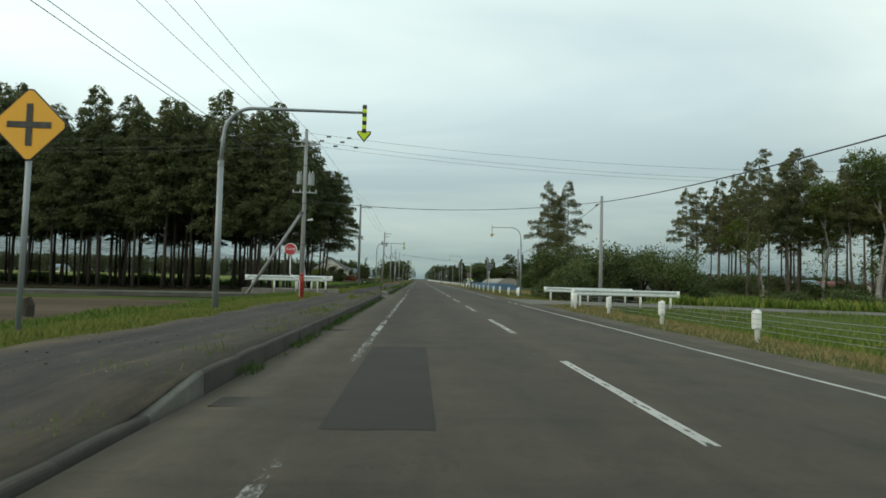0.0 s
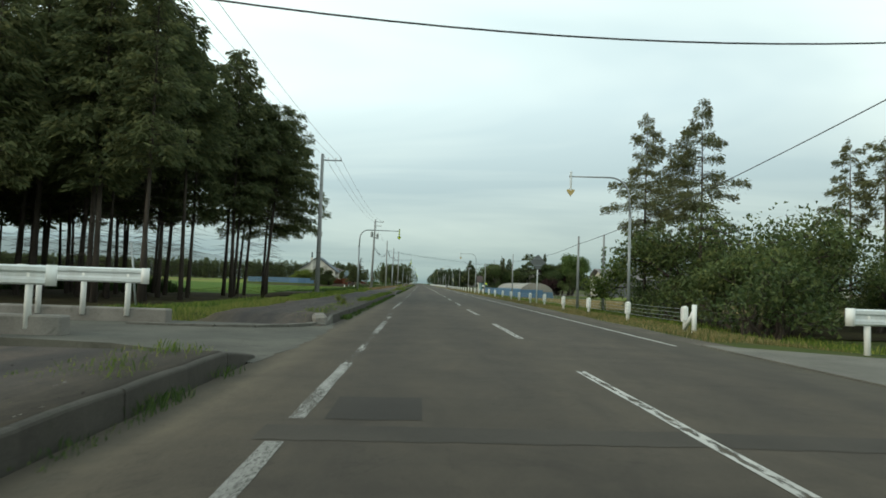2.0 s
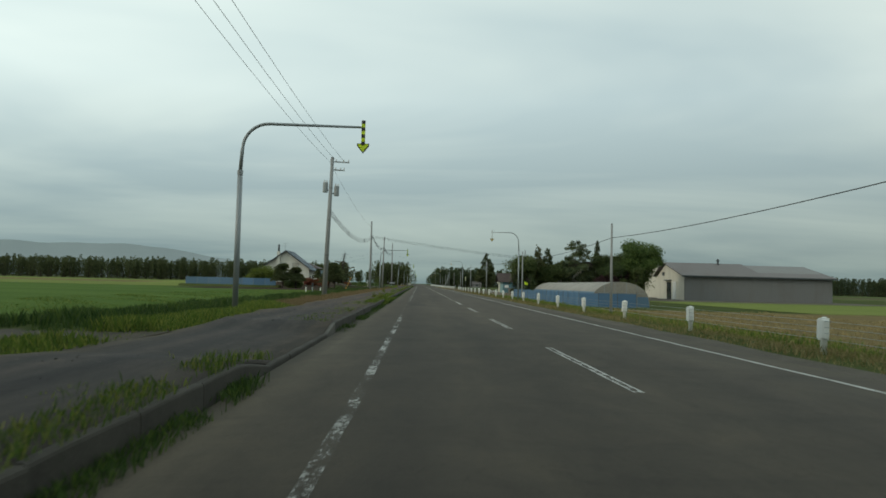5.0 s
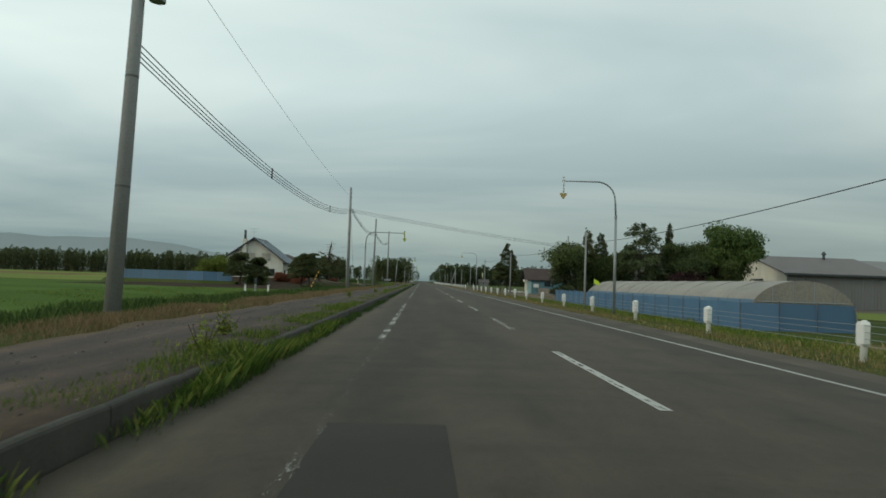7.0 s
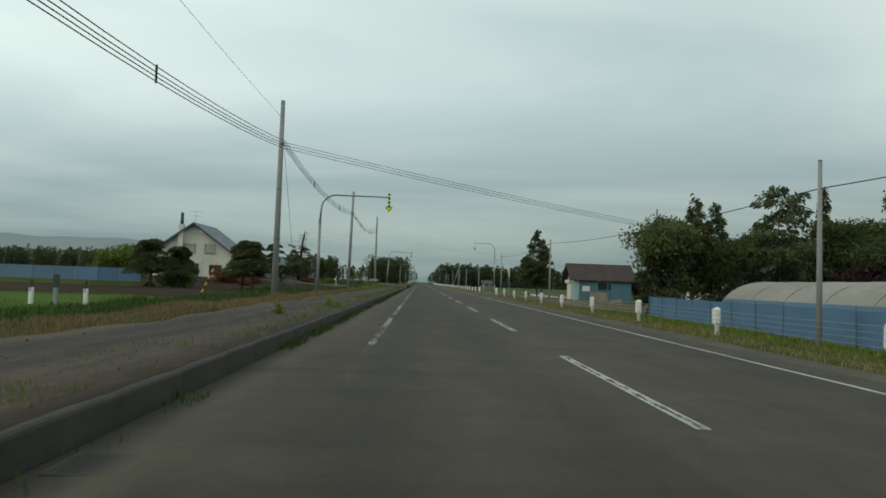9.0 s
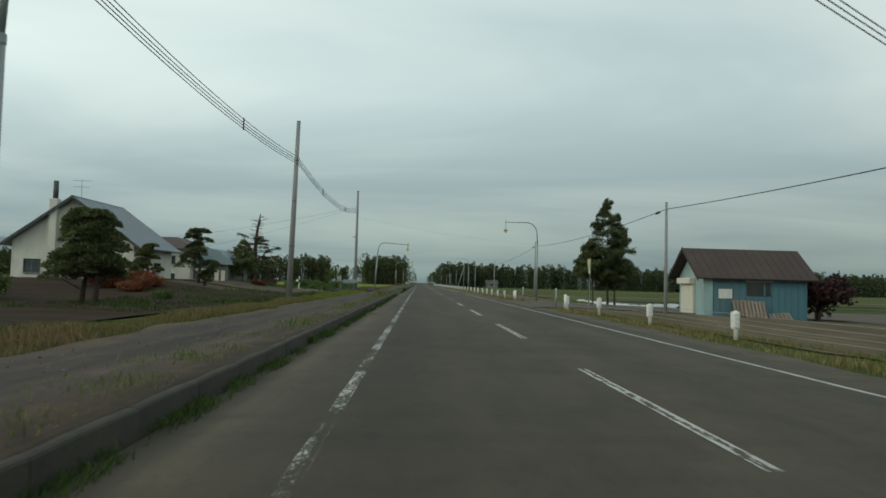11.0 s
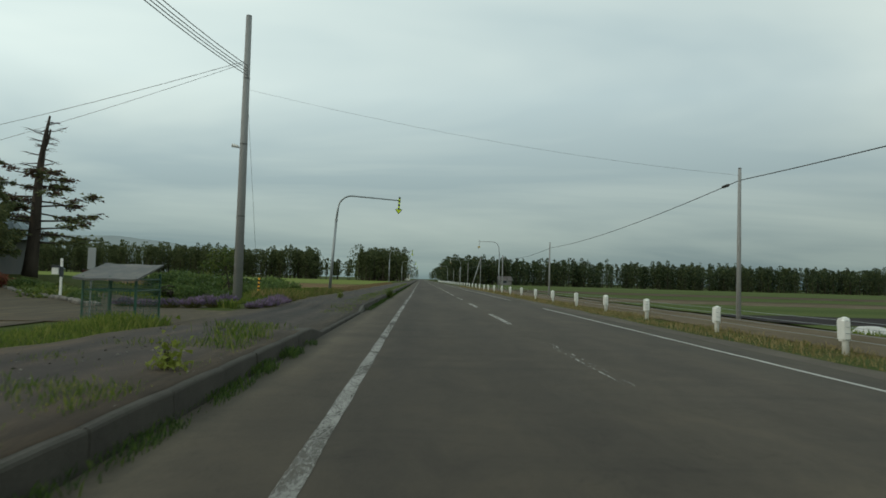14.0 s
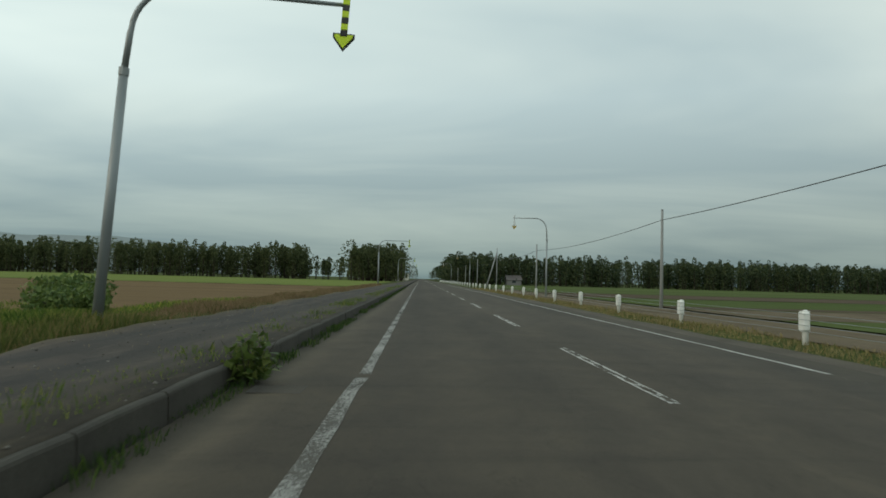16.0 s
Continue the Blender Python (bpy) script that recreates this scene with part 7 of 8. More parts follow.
for k, (x, y, w, h, col, rf) in enumerate(((150, 260, 9, 3.4, PLASTER, ROOFPALE), (163, 262, 12, 3.2, PLASTER, paint("red_roof", (0.20, 0.06, 0.045), 0.6)), (178, 258, 9, 3.0, PLASTER, ROOFBROWN), (-226, 430, 9, 3.0, PLASTER, ROOFPALE), (36, 527, 6, 2.2, BARNSIDE, ROOFGREY), (-12, 590, 7, 4, PLASTER, ROOFPALE))):
    fh = thing("distant_house", (x, y, float(gz(x))), "tiny distant farm house with coloured roof", "house", "distant houses")
    z0 = float(gz(x)) - 0.1
    put(fh, "wall_body", gable_body(x - w / 2, x + w / 2, y, y + 7, z0, z0 + h, z0 + h + 1.8, "x"), col)
    for s in (-1, 1):
        a = [(x - w / 2 - 0.3, y + 3.5 + s * 3.9, z0 + h - 0.1), (x + w / 2 + 0.3, y + 3.5 + s * 3.9, z0 + h - 0.1), (x + w / 2 + 0.3, y + 3.5, z0 + h + 1.9), (x - w / 2 - 0.3, y + 3.5, z0 + h + 1.9)]
        put(fh, "roof", roof_slab(*a, 0.12), rf)
    put(fh, "window", Mesh().box((x, y - 0.02, z0 + 1.6), (1.6, 0.06, 1.1)), GLASS)

# ---- garden and roadside trees ----
fir_m = conifer_meshes(120, 8.1, 2.0, 2.95, 30000, 0.17, FIRLIGHT, tip=0.2, stubs=False, shape=0.9, density=14.0, slim=0.17, droop=0.2, even=0.7, fan=0.42, loose=0.75)
fir_m2 = conifer_meshes(121, 6.4, 2.7, 2.5, 15000, 0.17, FIRLIGHT, tip=0.2, stubs=False, shape=0.9, density=13.0, slim=0.17, droop=0.2, even=0.7, fan=0.42, loose=0.75)
f1 = tree("fir", fir_m, (11.95, 221.5), "dense dark green fir with layered drooping branches", "tree", "yard firs", 1.0, 0)
f2 = tree("fir", fir_m2, (10.5, 221.5), "smaller fir in a clump by the yard", "tree", "yard firs", 0.74, 60)
plant_copy(f1, (12.75, 222.6), 0.64, 130, 0.95)
plant_copy(f2, (11.0, 222.2), 0.74, 250, 0.95)
plant_copy(f2, (12.35, 221.0), 0.72, 310, 1.0)


def dead_conifer(at, height, label):
    """Thick broken trunk, long level limbs with thinning needles below and bare stubs above."""
    g = np.random.default_rng(130)
    t = thing("dead_conifer", (at[0], at[1], float(gz(at[0], at[1])) - 0.05), label, "tree")
    us = np.linspace(0, 1, 10)
    P = np.array([(0.60 * u * u + 0.05 * math.sin(u * 7), 0.1 * math.sin(u * 4), height * u) for u in us])
    trunk = Mesh().tube([tuple(p) for p in P], [0.40] + [0.31 * (1 - u) ** 0.8 + 0.045 for u in us[1:]], 10)
    trunk.tube([tuple(P[7]), (P[7][0] + 0.22, 0, P[7][2] + 0.5), (P[7][0] + 0.34, 0, P[7][2] + 1.15)], [0.09, 0.07, 0.04], 6)
    bare, green, rust = Mesh(), ([], []), ([], [])
    for k in range(46):
        u = (k + g.uniform(0, 1)) / 46
        h = 1.7 + (height - 2.0) * u
        base = np.array([np.interp(h, P[:, 2], P[:, 0]), 0, h])
        a = k * 2.4 + g.normal(0, 0.3)
        out = np.array([math.cos(a), math.sin(a), 0.0])
        side = np.array([-math.sin(a), math.cos(a), 0.0])
        r = (3.15 * (1 - u) ** 0.75 + 0.35) * g.uniform(0.55, 1.08)
        if u > 0.62:
            r = g.uniform(0.3, 1.15)
        rise = g.uniform(-0.16, 0.30) + 0.06 * u
        q = [base, base + out * r * 0.5 + np.array([0, 0, rise * r * 0.2]), base + out * r + np.array([0, 0, rise * r])]
        thick = 0.030 + 0.035 * (1 - u)
        bare.tube([tuple(v) for v in q], [thick, thick * 0.6, 0.010], 5, False)
        for n in range(9):
            s = g.uniform(0.35, 1.0)
            root = q[0] + (q[2] - q[0]) * s
            way = out * 0.75 + side * g.choice((-1, 1)) * g.uniform(0.4, 1.0)
            L = (0.25 + 0.30 * r * (1.1 - s)) * g.uniform(0.6, 1.2)
            tip = root + way * L + np.array([0, 0, g.uniform(-0.10, 0.10)])
            bare.tube([tuple(root), tuple(tip)], [0.012, 0.005], 3, False)
            if u < 0.60:
                m = int(g.uniform(14, 34) * (1.0 - 0.5 * u))
                v = g.uniform(0.2, 1.05, (m, 1))
                pts = root + (tip - root) * v + g.normal(0, 1, (m, 3)) * np.array([0.12, 0.12, 0.07])
                bag = rust if g.uniform() < 0.25 + 0.9 * u else green
                bag[0].append(pts)
                bag[1].append(np.tile(way, (m, 1)) + g.normal(0, 0.35, (m, 3)) * np.array([1, 1, 0.5]))
    part("trunk", trunk, BARK, t, smooth=True)
    part("branching", bare, BARK, t)
    for name, bag, mat in (("crown", green, FIRLIGHT), ("rusty_needles", rust, DEADNEEDLE)):
        co, tris = spray_cloud(g, np.concatenate(bag[0]), np.concatenate(bag[1]), 0.24, 0.05)
        o = new(name, array_mesh(name, co, tris, mat))
        o.parent = t
    return t


dead_conifer((-22.0, 252.5), 8.2, "half dead conifer with bare broken top and rusty needles")
sp = conifer_meshes(131, 4.9, 0.7, 2.3, 12000, 0.20, FIRLIGHT, tip=0.2, stubs=False, density=11.0, slim=0.18, droop=0.1, shape=0.8, even=0.5, loose=0.8)
s1 = tree("spruce", sp, (-22.4, 249.2), "bushy dark green spruce in the farm garden", "tree", "garden conifers", 1.0, 0)


def cloud_pine(at, height, pads, seed, label, full=1.0):
    """Garden pine trimmed into layered pads on a bent trunk."""
    height = max(1.6, height - float(gz(at[0], at[1]) - gz(at[0])))
    g = np.random.default_rng(seed)
    t = thing("garden_pine", (at[0], at[1], float(gz(at[0], at[1])) - 0.05), label, "tree", "garden pines")
    tr = Mesh()
    P = [np.array([0.35 * math.sin(u * 4 + seed) * u, 0.2 * math.sin(u * 3) * u, height * 0.95 * u]) for u in np.linspace(0, 1, 7)]
    tr.tube(P, [0.13 * (1 - 0.8 * u) + 0.02 for u in np.linspace(0, 1, 7)], 8)
    pts, ways = [], []
    for k in range(pads):
        u = 0.32 + 0.68 * k / (pads - 1)
        p = P[min(6, int(u * 6))]
        a = g.uniform(0, 6.28)
        out = (1.05 - u * 0.75) * height * 0.26 * full
        c = p + np.array([math.cos(a) * out, math.sin(a) * out, height * u - p[2]])
        if k == pads - 1:
            c = P[-1]
        tr.tube([P[min(6, int(u * 6))], c], [0.045, 0.02], 5, False)
        r = height * (0.22 - 0.09 * u) * g.uniform(0.85, 1.25) * (0.5 + 0.5 * full)
        m = int(620 * g.uniform(0.8, 1.2))
        q = g.normal(0, 1, (m, 3))
        q /= np.linalg.norm(q, axis=1, keepdims=True)
        q[:, 2] = np.abs(q[:, 2]) * 0.55 - 0.12
        pts.append(c + q * r * (g.uniform(0.4, 1, (m, 1)) ** 0.4))
        w = q + g.normal(0, 0.4, (m, 3))
        w[:, 2] += 0.5
        ways.append(w)
    part("trunk", tr, BARK, t, smooth=True)
    co, tris = spray_cloud(g, np.concatenate(pts), np.concatenate(ways), 0.20, 0.055)
    o = new("crown", array_mesh("crown", co, tris, FIRLIGHT))
    o.parent = t
    return t


cloud_pine((-21.3, 230.3), 5.7, 13, 1, "trimmed garden pine with layered needle pads")
cloud_pine((-17.9, 204.4), 4.6, 26, 2, "broad trimmed garden pine with dense pads", 1.3)
cloud_pine((-19.2, 205.8), 4.2, 22, 6, "broad trimmed garden pine with dense pads", 1.3)
cloud_pine((-27.6, 205.0), 4.4, 28, 7, "wide old garden pine with flat dark needle layers", 1.45)
cloud_pine((-25.4, 206.3), 3.9, 24, 8, "wide old garden pine with flat dark needle layers", 1.4)
cloud_pine((-24.1, 226.6), 4.1, 12, 3, "small trimmed pine against the house wall")
cloud_pine((-20.0, 228.0), 1.9, 7, 4, "low trimmed pine beside the yard")
cloud_pine((-22.5, 237.5), 2.6, 8, 5, "gnarled low garden pine in the yard")
bk = [broadleaf_meshes(140 + k, (4.9, 3.6, 2.2)[k], 1.15, (11000, 7500, 5000)[k], 0.11, (LEAF, LEAFYELLOW, LEAFRED)[k], 0.22, (2, 3, 4)[k], 0.1) for k in (1, 2)]
y1 = tree("garden_shrub", bk[0], (-32.6, 208.8), "pale yellow green garden shrub", "shrub", "garden shrubs", 1.2, 0)
plant_copy(y1, (-34.5, 211.5), 0.8, 70, 1.2)
r1 = tree("azalea_bush", bk[1], (-24.4, 220.5), "rusty red azalea bush before the house", "shrub", "azalea bushes", 0.66, 0)
for x, y, s in ((-22.0, 219.5, 0.50), (-25.6, 221.5, 0.72), (-22.6, 222.5, 0.6), (-20.3, 246.2, 0.32), (-19.4, 245.7, 0.28)):
    plant_copy(r1, (x, y), s, s * 900, 1.35)
sm = broadleaf_meshes(146, 1.7, 1.2, 2600, 0.10, LEAF, 0.22, 4, 0.05)
q1 = tree("low_shrub", sm, (-14.9, 252.0), "low leafy green shrub among weeds", "shrub", "low shrubs", 0.45, 0)
for x, y, s in ((-18.3, 245.6, 0.14), (-14.6, 254, 0.26), (-12.9, 257.5, 0.24), (-17.0, 258, 0.20), (-13.6, 264.5, 0.22), (-16.2, 266.5, 0.24), (-11.8, 250.6, 0.16), (-26, 208, 0.40), (-18.2, 214, 0.16), (-12.2, 268.5, 0.18), (-14.2, 272.5, 0.24), (-13.2, 251.2, 0.22), (-10.8, 252.6, 0.18), (-11.0, 256.4, 0.2), (-15.4, 242.8, 0.08), (-13.6, 240.6, 0.09), (-13.0, 239.8, 0.08), (-14.2, 242.0, 0.09), (-15.6, 260.5, 0.24), (-17.8, 262.5, 0.26), (-19.6, 266, 0.26), (-12.0, 261.5, 0.18)):
    plant_copy(q1, (x, y), s * (3.5 if y > 257 else 2.6), s * 1700, 1.0)
pl = broadleaf_meshes(148, 0.52, 1.3, 900, 0.10, LEAFLIGHT, 0.3, 6, 0.0)
pq = tree("pale_garden_plant", pl, (-17.8, 245.6), "pale leafy flowering garden plant in the bed", "plant", "flower bed plants", 1.0, 0)
for k in range(9):
    plant_copy(pq, (-17.4 + 0.33 * k, 245.0 - 0.35 * k + 0.4 * math.sin(k * 2.1)), 0.75 + 0.2 * math.sin(k * 1.7), k * 47, 1.0)
sap = broadleaf_meshes(147, 2.9, 0.55, 2000, 0.12, LEAFLIGHT, 0.34, 1, 0.2)
tree("sapling", sap, (-12.1, 253.2), "thin young light green sapling among weeds", "tree", "saplings", 1.0, 0)
# trees round the white house on the other side
dm = broadleaf_meshes(150, 6.4, 0.5, 15000, 0.12, LEAFDARK, 0.25, 3, 0.05)
d1 = tree("broadleaf_tree", dm, (15.3, 185.2), "dense dark green roadside broadleaf tree", "tree", "yard trees", 1.08, 0)
plant_copy(d1, (17.6, 187.0), 0.95, 90, 0.85)
plant_copy(d1, (20.4, 189), 0.85, 300, 0.9)
cs = conifer_meshes(155, 6.6, 0.5, 1.75, 5200, 0.28, FIRLEAF, tip=0.3, stubs=False, density=13.0, slim=0.22)
c1 = tree("spruce", cs, (13.5, 184.4), "bushy pointed spruce beside the blue fence", "tree", "yard trees", 1.0, 0)
plant_copy(c1, (18.2, 186.5), 1.2, 120)
ct = conifer_meshes(156, 8.3, 3.5, 1.6, 2400, 0.32, LARCH, tip=0.3, density=8.0, slim=0.22)
tree("thin_pine", ct, (16.6, 186.0), "thin pale topped pine above the hedge", "tree", "yard trees", 1.0, 0)
pm = conifer_meshes(151, 9.2, 3.0, 3.2, 6500, 0.34, FIRLEAF, tip=0.9, density=10.0, slim=0.22, shape=0.4)
tree("yard_pine", pm, (22.9, 186.6), "tall dark pine with flat spreading crown", "tree", "yard trees", 1.0, 0)
cy = conifer_meshes(152, 9.5, 0.8, 1.15, 3800, 0.32, NEEDLE, tip=0.2, stubs=False, density=16.0, slim=0.24)
tree("cypress", cy, (26.6, 187.5), "narrow dark pointed conifer", "tree", "yard trees", 1.0, 0)
bt = broadleaf_meshes(157, 9.8, 0.5, 20000, 0.15, LEAF, 0.22, 3, 0.05)
tree("broadleaf_tree", bt, (32.4, 187.0), "tall light green broadleaf tree by the yard", "tree", "yard trees", 1.0, 0)
pu = broadleaf_meshes(154, 4.6, 1.0, 3800, 0.22, LEAFPURPLE, 0.24, 3, 0.1)
p1 = tree("purple_tree", pu, (26.4, 184.6), "dark purple leaved garden tree", "tree", "purple trees", 1.0, 0)
plant_copy(p1, (19.6, 208.0), 0.62, 40)
plant_copy(d1, (29.5, 186), 0.95, 10, 1.1)
plant_copy(d1, (31.5, 184.5), 0.85, 200, 1.1)
plant_copy(p1, (28.2, 185.2), 1.25, 100)
plant_copy(d1, (27.6, 188.2), 1.16, 150, 0.8)
plant_copy(d1, (30.4, 189.0), 1.22, 250, 0.8)


# ---- grass and weeds ----
def blades(name, strips, count, height, width, mat, label, seed, clump=0.0, lean=0.35, follow=None):
    """Grass as single bent blades, scattered over strips (x0, x1, y0, y1), thinning at the edges."""
    g = np.random.default_rng(seed)
    area = np.array([abs((s[1] - s[0]) * (s[3] - s[2])) for s in strips])
    pick = g.choice(len(strips), count, p=area / area.sum())
    S = np.array(strips)[pick]
    u = g.uniform(0, 1, count)
    x = S[:, 0] + (S[:, 1] - S[:, 0]) * u
    y = S[:, 2] + (S[:, 3] - S[:, 2]) * g.uniform(0, 1, count)
    if clump > 0:
        d = np.sin(x * 2.1 + 3 * np.sin(y * 0.37)) * np.sin(y * 1.3 + 2 * np.sin(x * 0.9 + y * 0.21)) + 0.6 * np.sin(y * 3.7 + x * 1.1)
        keep = d > (clump * 2 - 1.2) + g.normal(0, 0.35, count)
        x, y, u = x[keep], y[keep], u[keep]
    n = len(x)
    z = follow(x, y) if follow else gz(x, y) + bumpz(x, y) - 0.01
    h = height * g.uniform(0.45, 1.25, n) * (0.75 + 0.35 * np.sin(y * 0.8 + x) * np.sin(y * 0.23))
    w = width * g.uniform(0.6, 1.4, n)
    a = g.uniform(0, 2 * np.pi, n)
    b = g.uniform(0, 2 * np.pi, n)
    dx, dy = np.cos(a) * w / 2, np.sin(a) * w / 2
    lx, ly = np.cos(b) * lean * h, np.sin(b) * lean * h
    base = np.stack([x, y, z], -1)
    p0 = base + np.stack([-dx, -dy, 0 * x], -1)
    p1 = base + np.stack([dx, dy, 0 * x], -1)
    p2 = base + np.stack([lx * 0.35 + dx * 0.7, ly * 0.35 + dy * 0.7, h * 0.6], -1)
    p3 = base + np.stack([lx, ly, h], -1)
    co = np.stack([p0, p1, p2, p3], 1).reshape(-1, 3)
    i = np.arange(n) * 4
    tris = np.concatenate([np.stack([i, i + 1, i + 2], -1), np.stack([i, i + 2, i + 3], -1)])
    return tagged(new(name, array_mesh(name, co, tris, mat)), label, "grass", kind="stuff")


def onwalk(x, y):
    return np.array([0.195 - 0.13 * dropped(float(v)) for v in y])


def gutter(x, y):
    return np.full_like(x, -0.025)


blades("forest_brush", [(-66, -21, 83.5, 88.5), (-66, -30, 78, 84)], 34000, 1.15, 0.05, GRASSDARK, "dark brush at the back of the windbreak", 30, 0.1, 0.3)
# strip between footway and fields
blades("verge_grass_left", [(-8.3, -6.75, -2, 40), (-8.0, -6.9, 47.5, 62)], 44000, 0.17, 0.015, GRASSBRIGHT, "bright yellow green grass strip along the footway", 1)
blades("verge_grass_yard", [(-8.2, -6.85, 206, 230.5)], 17000, 0.27, 0.013, GRASSFRESH, "fresh green grass strip before the farm yard", 31, 0.05)
blades("verge_grass_left_low", [(-8.4, -6.9, 62, 104)], 34000, 0.22, 0.02, GRASS, "green grass strip under the windbreak", 2)
blades("dry_grass_left", [(-8.6, -7.0, 104, 184), (-8.2, -7.2, 184, 204), (-8.8, -7.2, 262, 335)], 72000, 0.21, 0.009, GRASSRUST, "reddish dry seeding grass strip along the footway", 3)
blades("dry_grass_left_green", [(-9.6, -8.2, 86, 186)], 26000, 0.17, 0.016, GRASSDARK, "green grass under the dry seed heads", 4)
blades("verge_grass_farm", [(-8.4, -6.9, 182, 206), (-8.7, -6.9, 241, 263)], 34000, 0.19, 0.013, GRASSFARM, "yellow green grass strip by the farm", 5)
blades("ditch_grass", [(-14.8, -9.2, 92, 182)], 46000, 0.36, 0.022, GRASSDARK, "dense dark green ditch bank grass", 6)
blades("ditch_grass_near", [(-11.5, -8.2, 0, 40), (-14, -8.3, 47.5, 60)], 22000, 0.22, 0.028, GRASS, "mixed green grass on the field edge", 7)
blades("crop_edge", [(-26, -13.2, 92, 182)], 40000, 0.15, 0.030, GRASS, "green crop rows at the field edge", 8)
blades("weeds_farm", [(-16.5, -8.6, 249, 257), (-20, -8.6, 257, 276)], 24000, 0.24, 0.035, GRASS, "tall leafy green weeds", 9, 0.35)
blades("weeds_farm_light", [(-11.6, -8.3, 246, 265), (-10.5, -8.0, 244, 262)], 16000, 0.32, 0.018, GRASS, "light green weeds and grass", 10, 0.3)
blades("garden_weeds", [(-20, -9, 198, 228)], 14000, 0.28, 0.04, GRASSDARK, "low green plants on the garden soil", 11, 0.55)


def lavender_plant(x, y, radius, height, seed):
    """A loose dome of thin stems, each with a flower spike, over grey green leaves."""
    g = np.random.default_rng(seed)
    z0 = float(gz(x, y))
    plant = thing("lavender_plant", (x, y, max(z0, 0.04)), "purple lavender in bloom beside the driveway", "lavender", "lavender plants")
    for name, n, lo, hi, w, mat in (("leafage", 420, 0.0, 0.78, 0.008, GRASSFARM), ("bloom", 380, 0.62, 1.0, 0.016, LAVENDER)):
        a = g.uniform(0, 2 * np.pi, n)
        r = radius * np.sqrt(g.uniform(0, 1, n))
        h = height * (1.05 - 0.45 * (r / radius) ** 2) * g.uniform(0.7, 1.12, n)
        root = np.stack([np.cos(a) * r * 0.45, np.sin(a) * r * 0.45 * 1.2, 0 * a], -1)
        tip = np.stack([np.cos(a) * r, np.sin(a) * r * 1.2, h], -1) + g.normal(0, 0.02, (n, 3))
        p, q = root + (tip - root) * lo, root + (tip - root) * hi
        b = g.uniform(0, 2 * np.pi, n)
        side = np.stack([np.cos(b), np.sin(b), 0 * b], -1) * (w * g.uniform(0.6, 1.4, n))[:, None]
        co = np.stack([p - side * 0.6, p + side * 0.6, (p + q) / 2 + side, q], 1).reshape(-1, 3)
        i = np.arange(n) * 4
        tris = np.concatenate([np.stack([i, i + 1, i + 2], -1), np.stack([i, i + 2, i + 3], -1)])
        new(name, array_mesh(name, co, tris, mat)).parent = plant


for k, (x, y, r, h) in enumerate(((-9.3, 236.9, 0.42, 0.30), (-8.7, 237.0, 0.40, 0.32), (-8.15, 237.1, 0.36, 0.30), (-8.9, 239.0, 0.46, 0.34), (-8.4, 239.3, 0.42, 0.34), (-10.0, 237.2, 0.40, 0.28), (-10.8, 237.6, 0.44, 0.30),
                                  (-7.15, 237.6, 0.30, 0.22), (-7.05, 238.3, 0.36, 0.28), (-7.0, 239.0, 0.40, 0.32), (-7.05, 239.8, 0.42, 0.36), (-7.0, 240.6, 0.42, 0.38), (-7.2, 241.3, 0.36, 0.34))):
    lavender_plant(x, y, r, h, 60 + k)
blades("garden_herbs", [(-7.9, -7.45, 236.6, 237.3), (-8.6, -7.5, 239.6, 243.0)], 3200, 0.28, 0.022, GRASS, "leafy green herbs among the lavender", 12, 0.0, 0.3)
blades("tall_pale_grass", [(-8.5, -6.95, 241.8, 247.5)], 2600, 0.46, 0.010, GRASSFARM, "tall pale seeding grass clump", 28, 0.15, 0.3)
blades("tall_green_grass", [(-8.6, -7.2, 242.5, 262.0)], 9000, 0.30, 0.012, GRASSFARM, "tall green roadside grass", 29, 0.2, 0.3)
# weeds on the footway and along the kerb
blades("footway_weeds", [(-5.3, -4.35, -2, 40), (-5.2, -4.35, 48, 86), (-5.4, -4.35, 93, 229), (-5.2, -4.35, 237, 330)], 42000, 0.075, 0.008, GRASS, "small weeds along the footway edge", 13, 0.66, follow=onwalk)
blades("footway_tufts", [(-4.95, -4.4, 0, 40), (-4.95, -4.4, 48, 86), (-4.95, -4.4, 93, 229), (-4.95, -4.4, 240, 330), (-6.2, -4.4, 222, 229.8), (-6.2, -4.4, 222, 229.8)], 29000, 0.15, 0.007, GRASS, "sparse taller weed tufts on the footway", 14, 0.9, follow=onwalk)
blades("footway_dry", [(-6.9, -4.5, 95, 229), (-6.9, -4.6, 237, 330)], 8000, 0.05, 0.006, GRASSDRY, "dry litter and stems on the footway", 15, 0.6, follow=onwalk)
blades("kerb_weeds", [(-4.2, -3.98, 8, 40), (-4.2, -3.93, 50, 86), (-4.2, -3.9, 93, 146), (-4.2, -3.96, 150, 229), (-4.2, -3.96, 241, 330)], 60000, 0.12, 0.008, GRASSDARK, "weeds growing in the gutter joint", 16, 0.62, follow=gutter)
blades("kerb_grass", [(-4.35, -3.95, 114, 124), (-4.3, -4.0, 112, 126)], 4000, 0.26, 0.010, GRASS, "long grass tufts hanging over the kerb", 17, 0.45, 0.6, follow=gutter)
blades("kerb_grass_light", [(-4.7, -4.2, 60, 87), (-4.8, -4.25, 108, 135)], 15000, 0.12, 0.010, GRASS, "pale grass on the kerb", 18, 0.4, follow=onwalk)
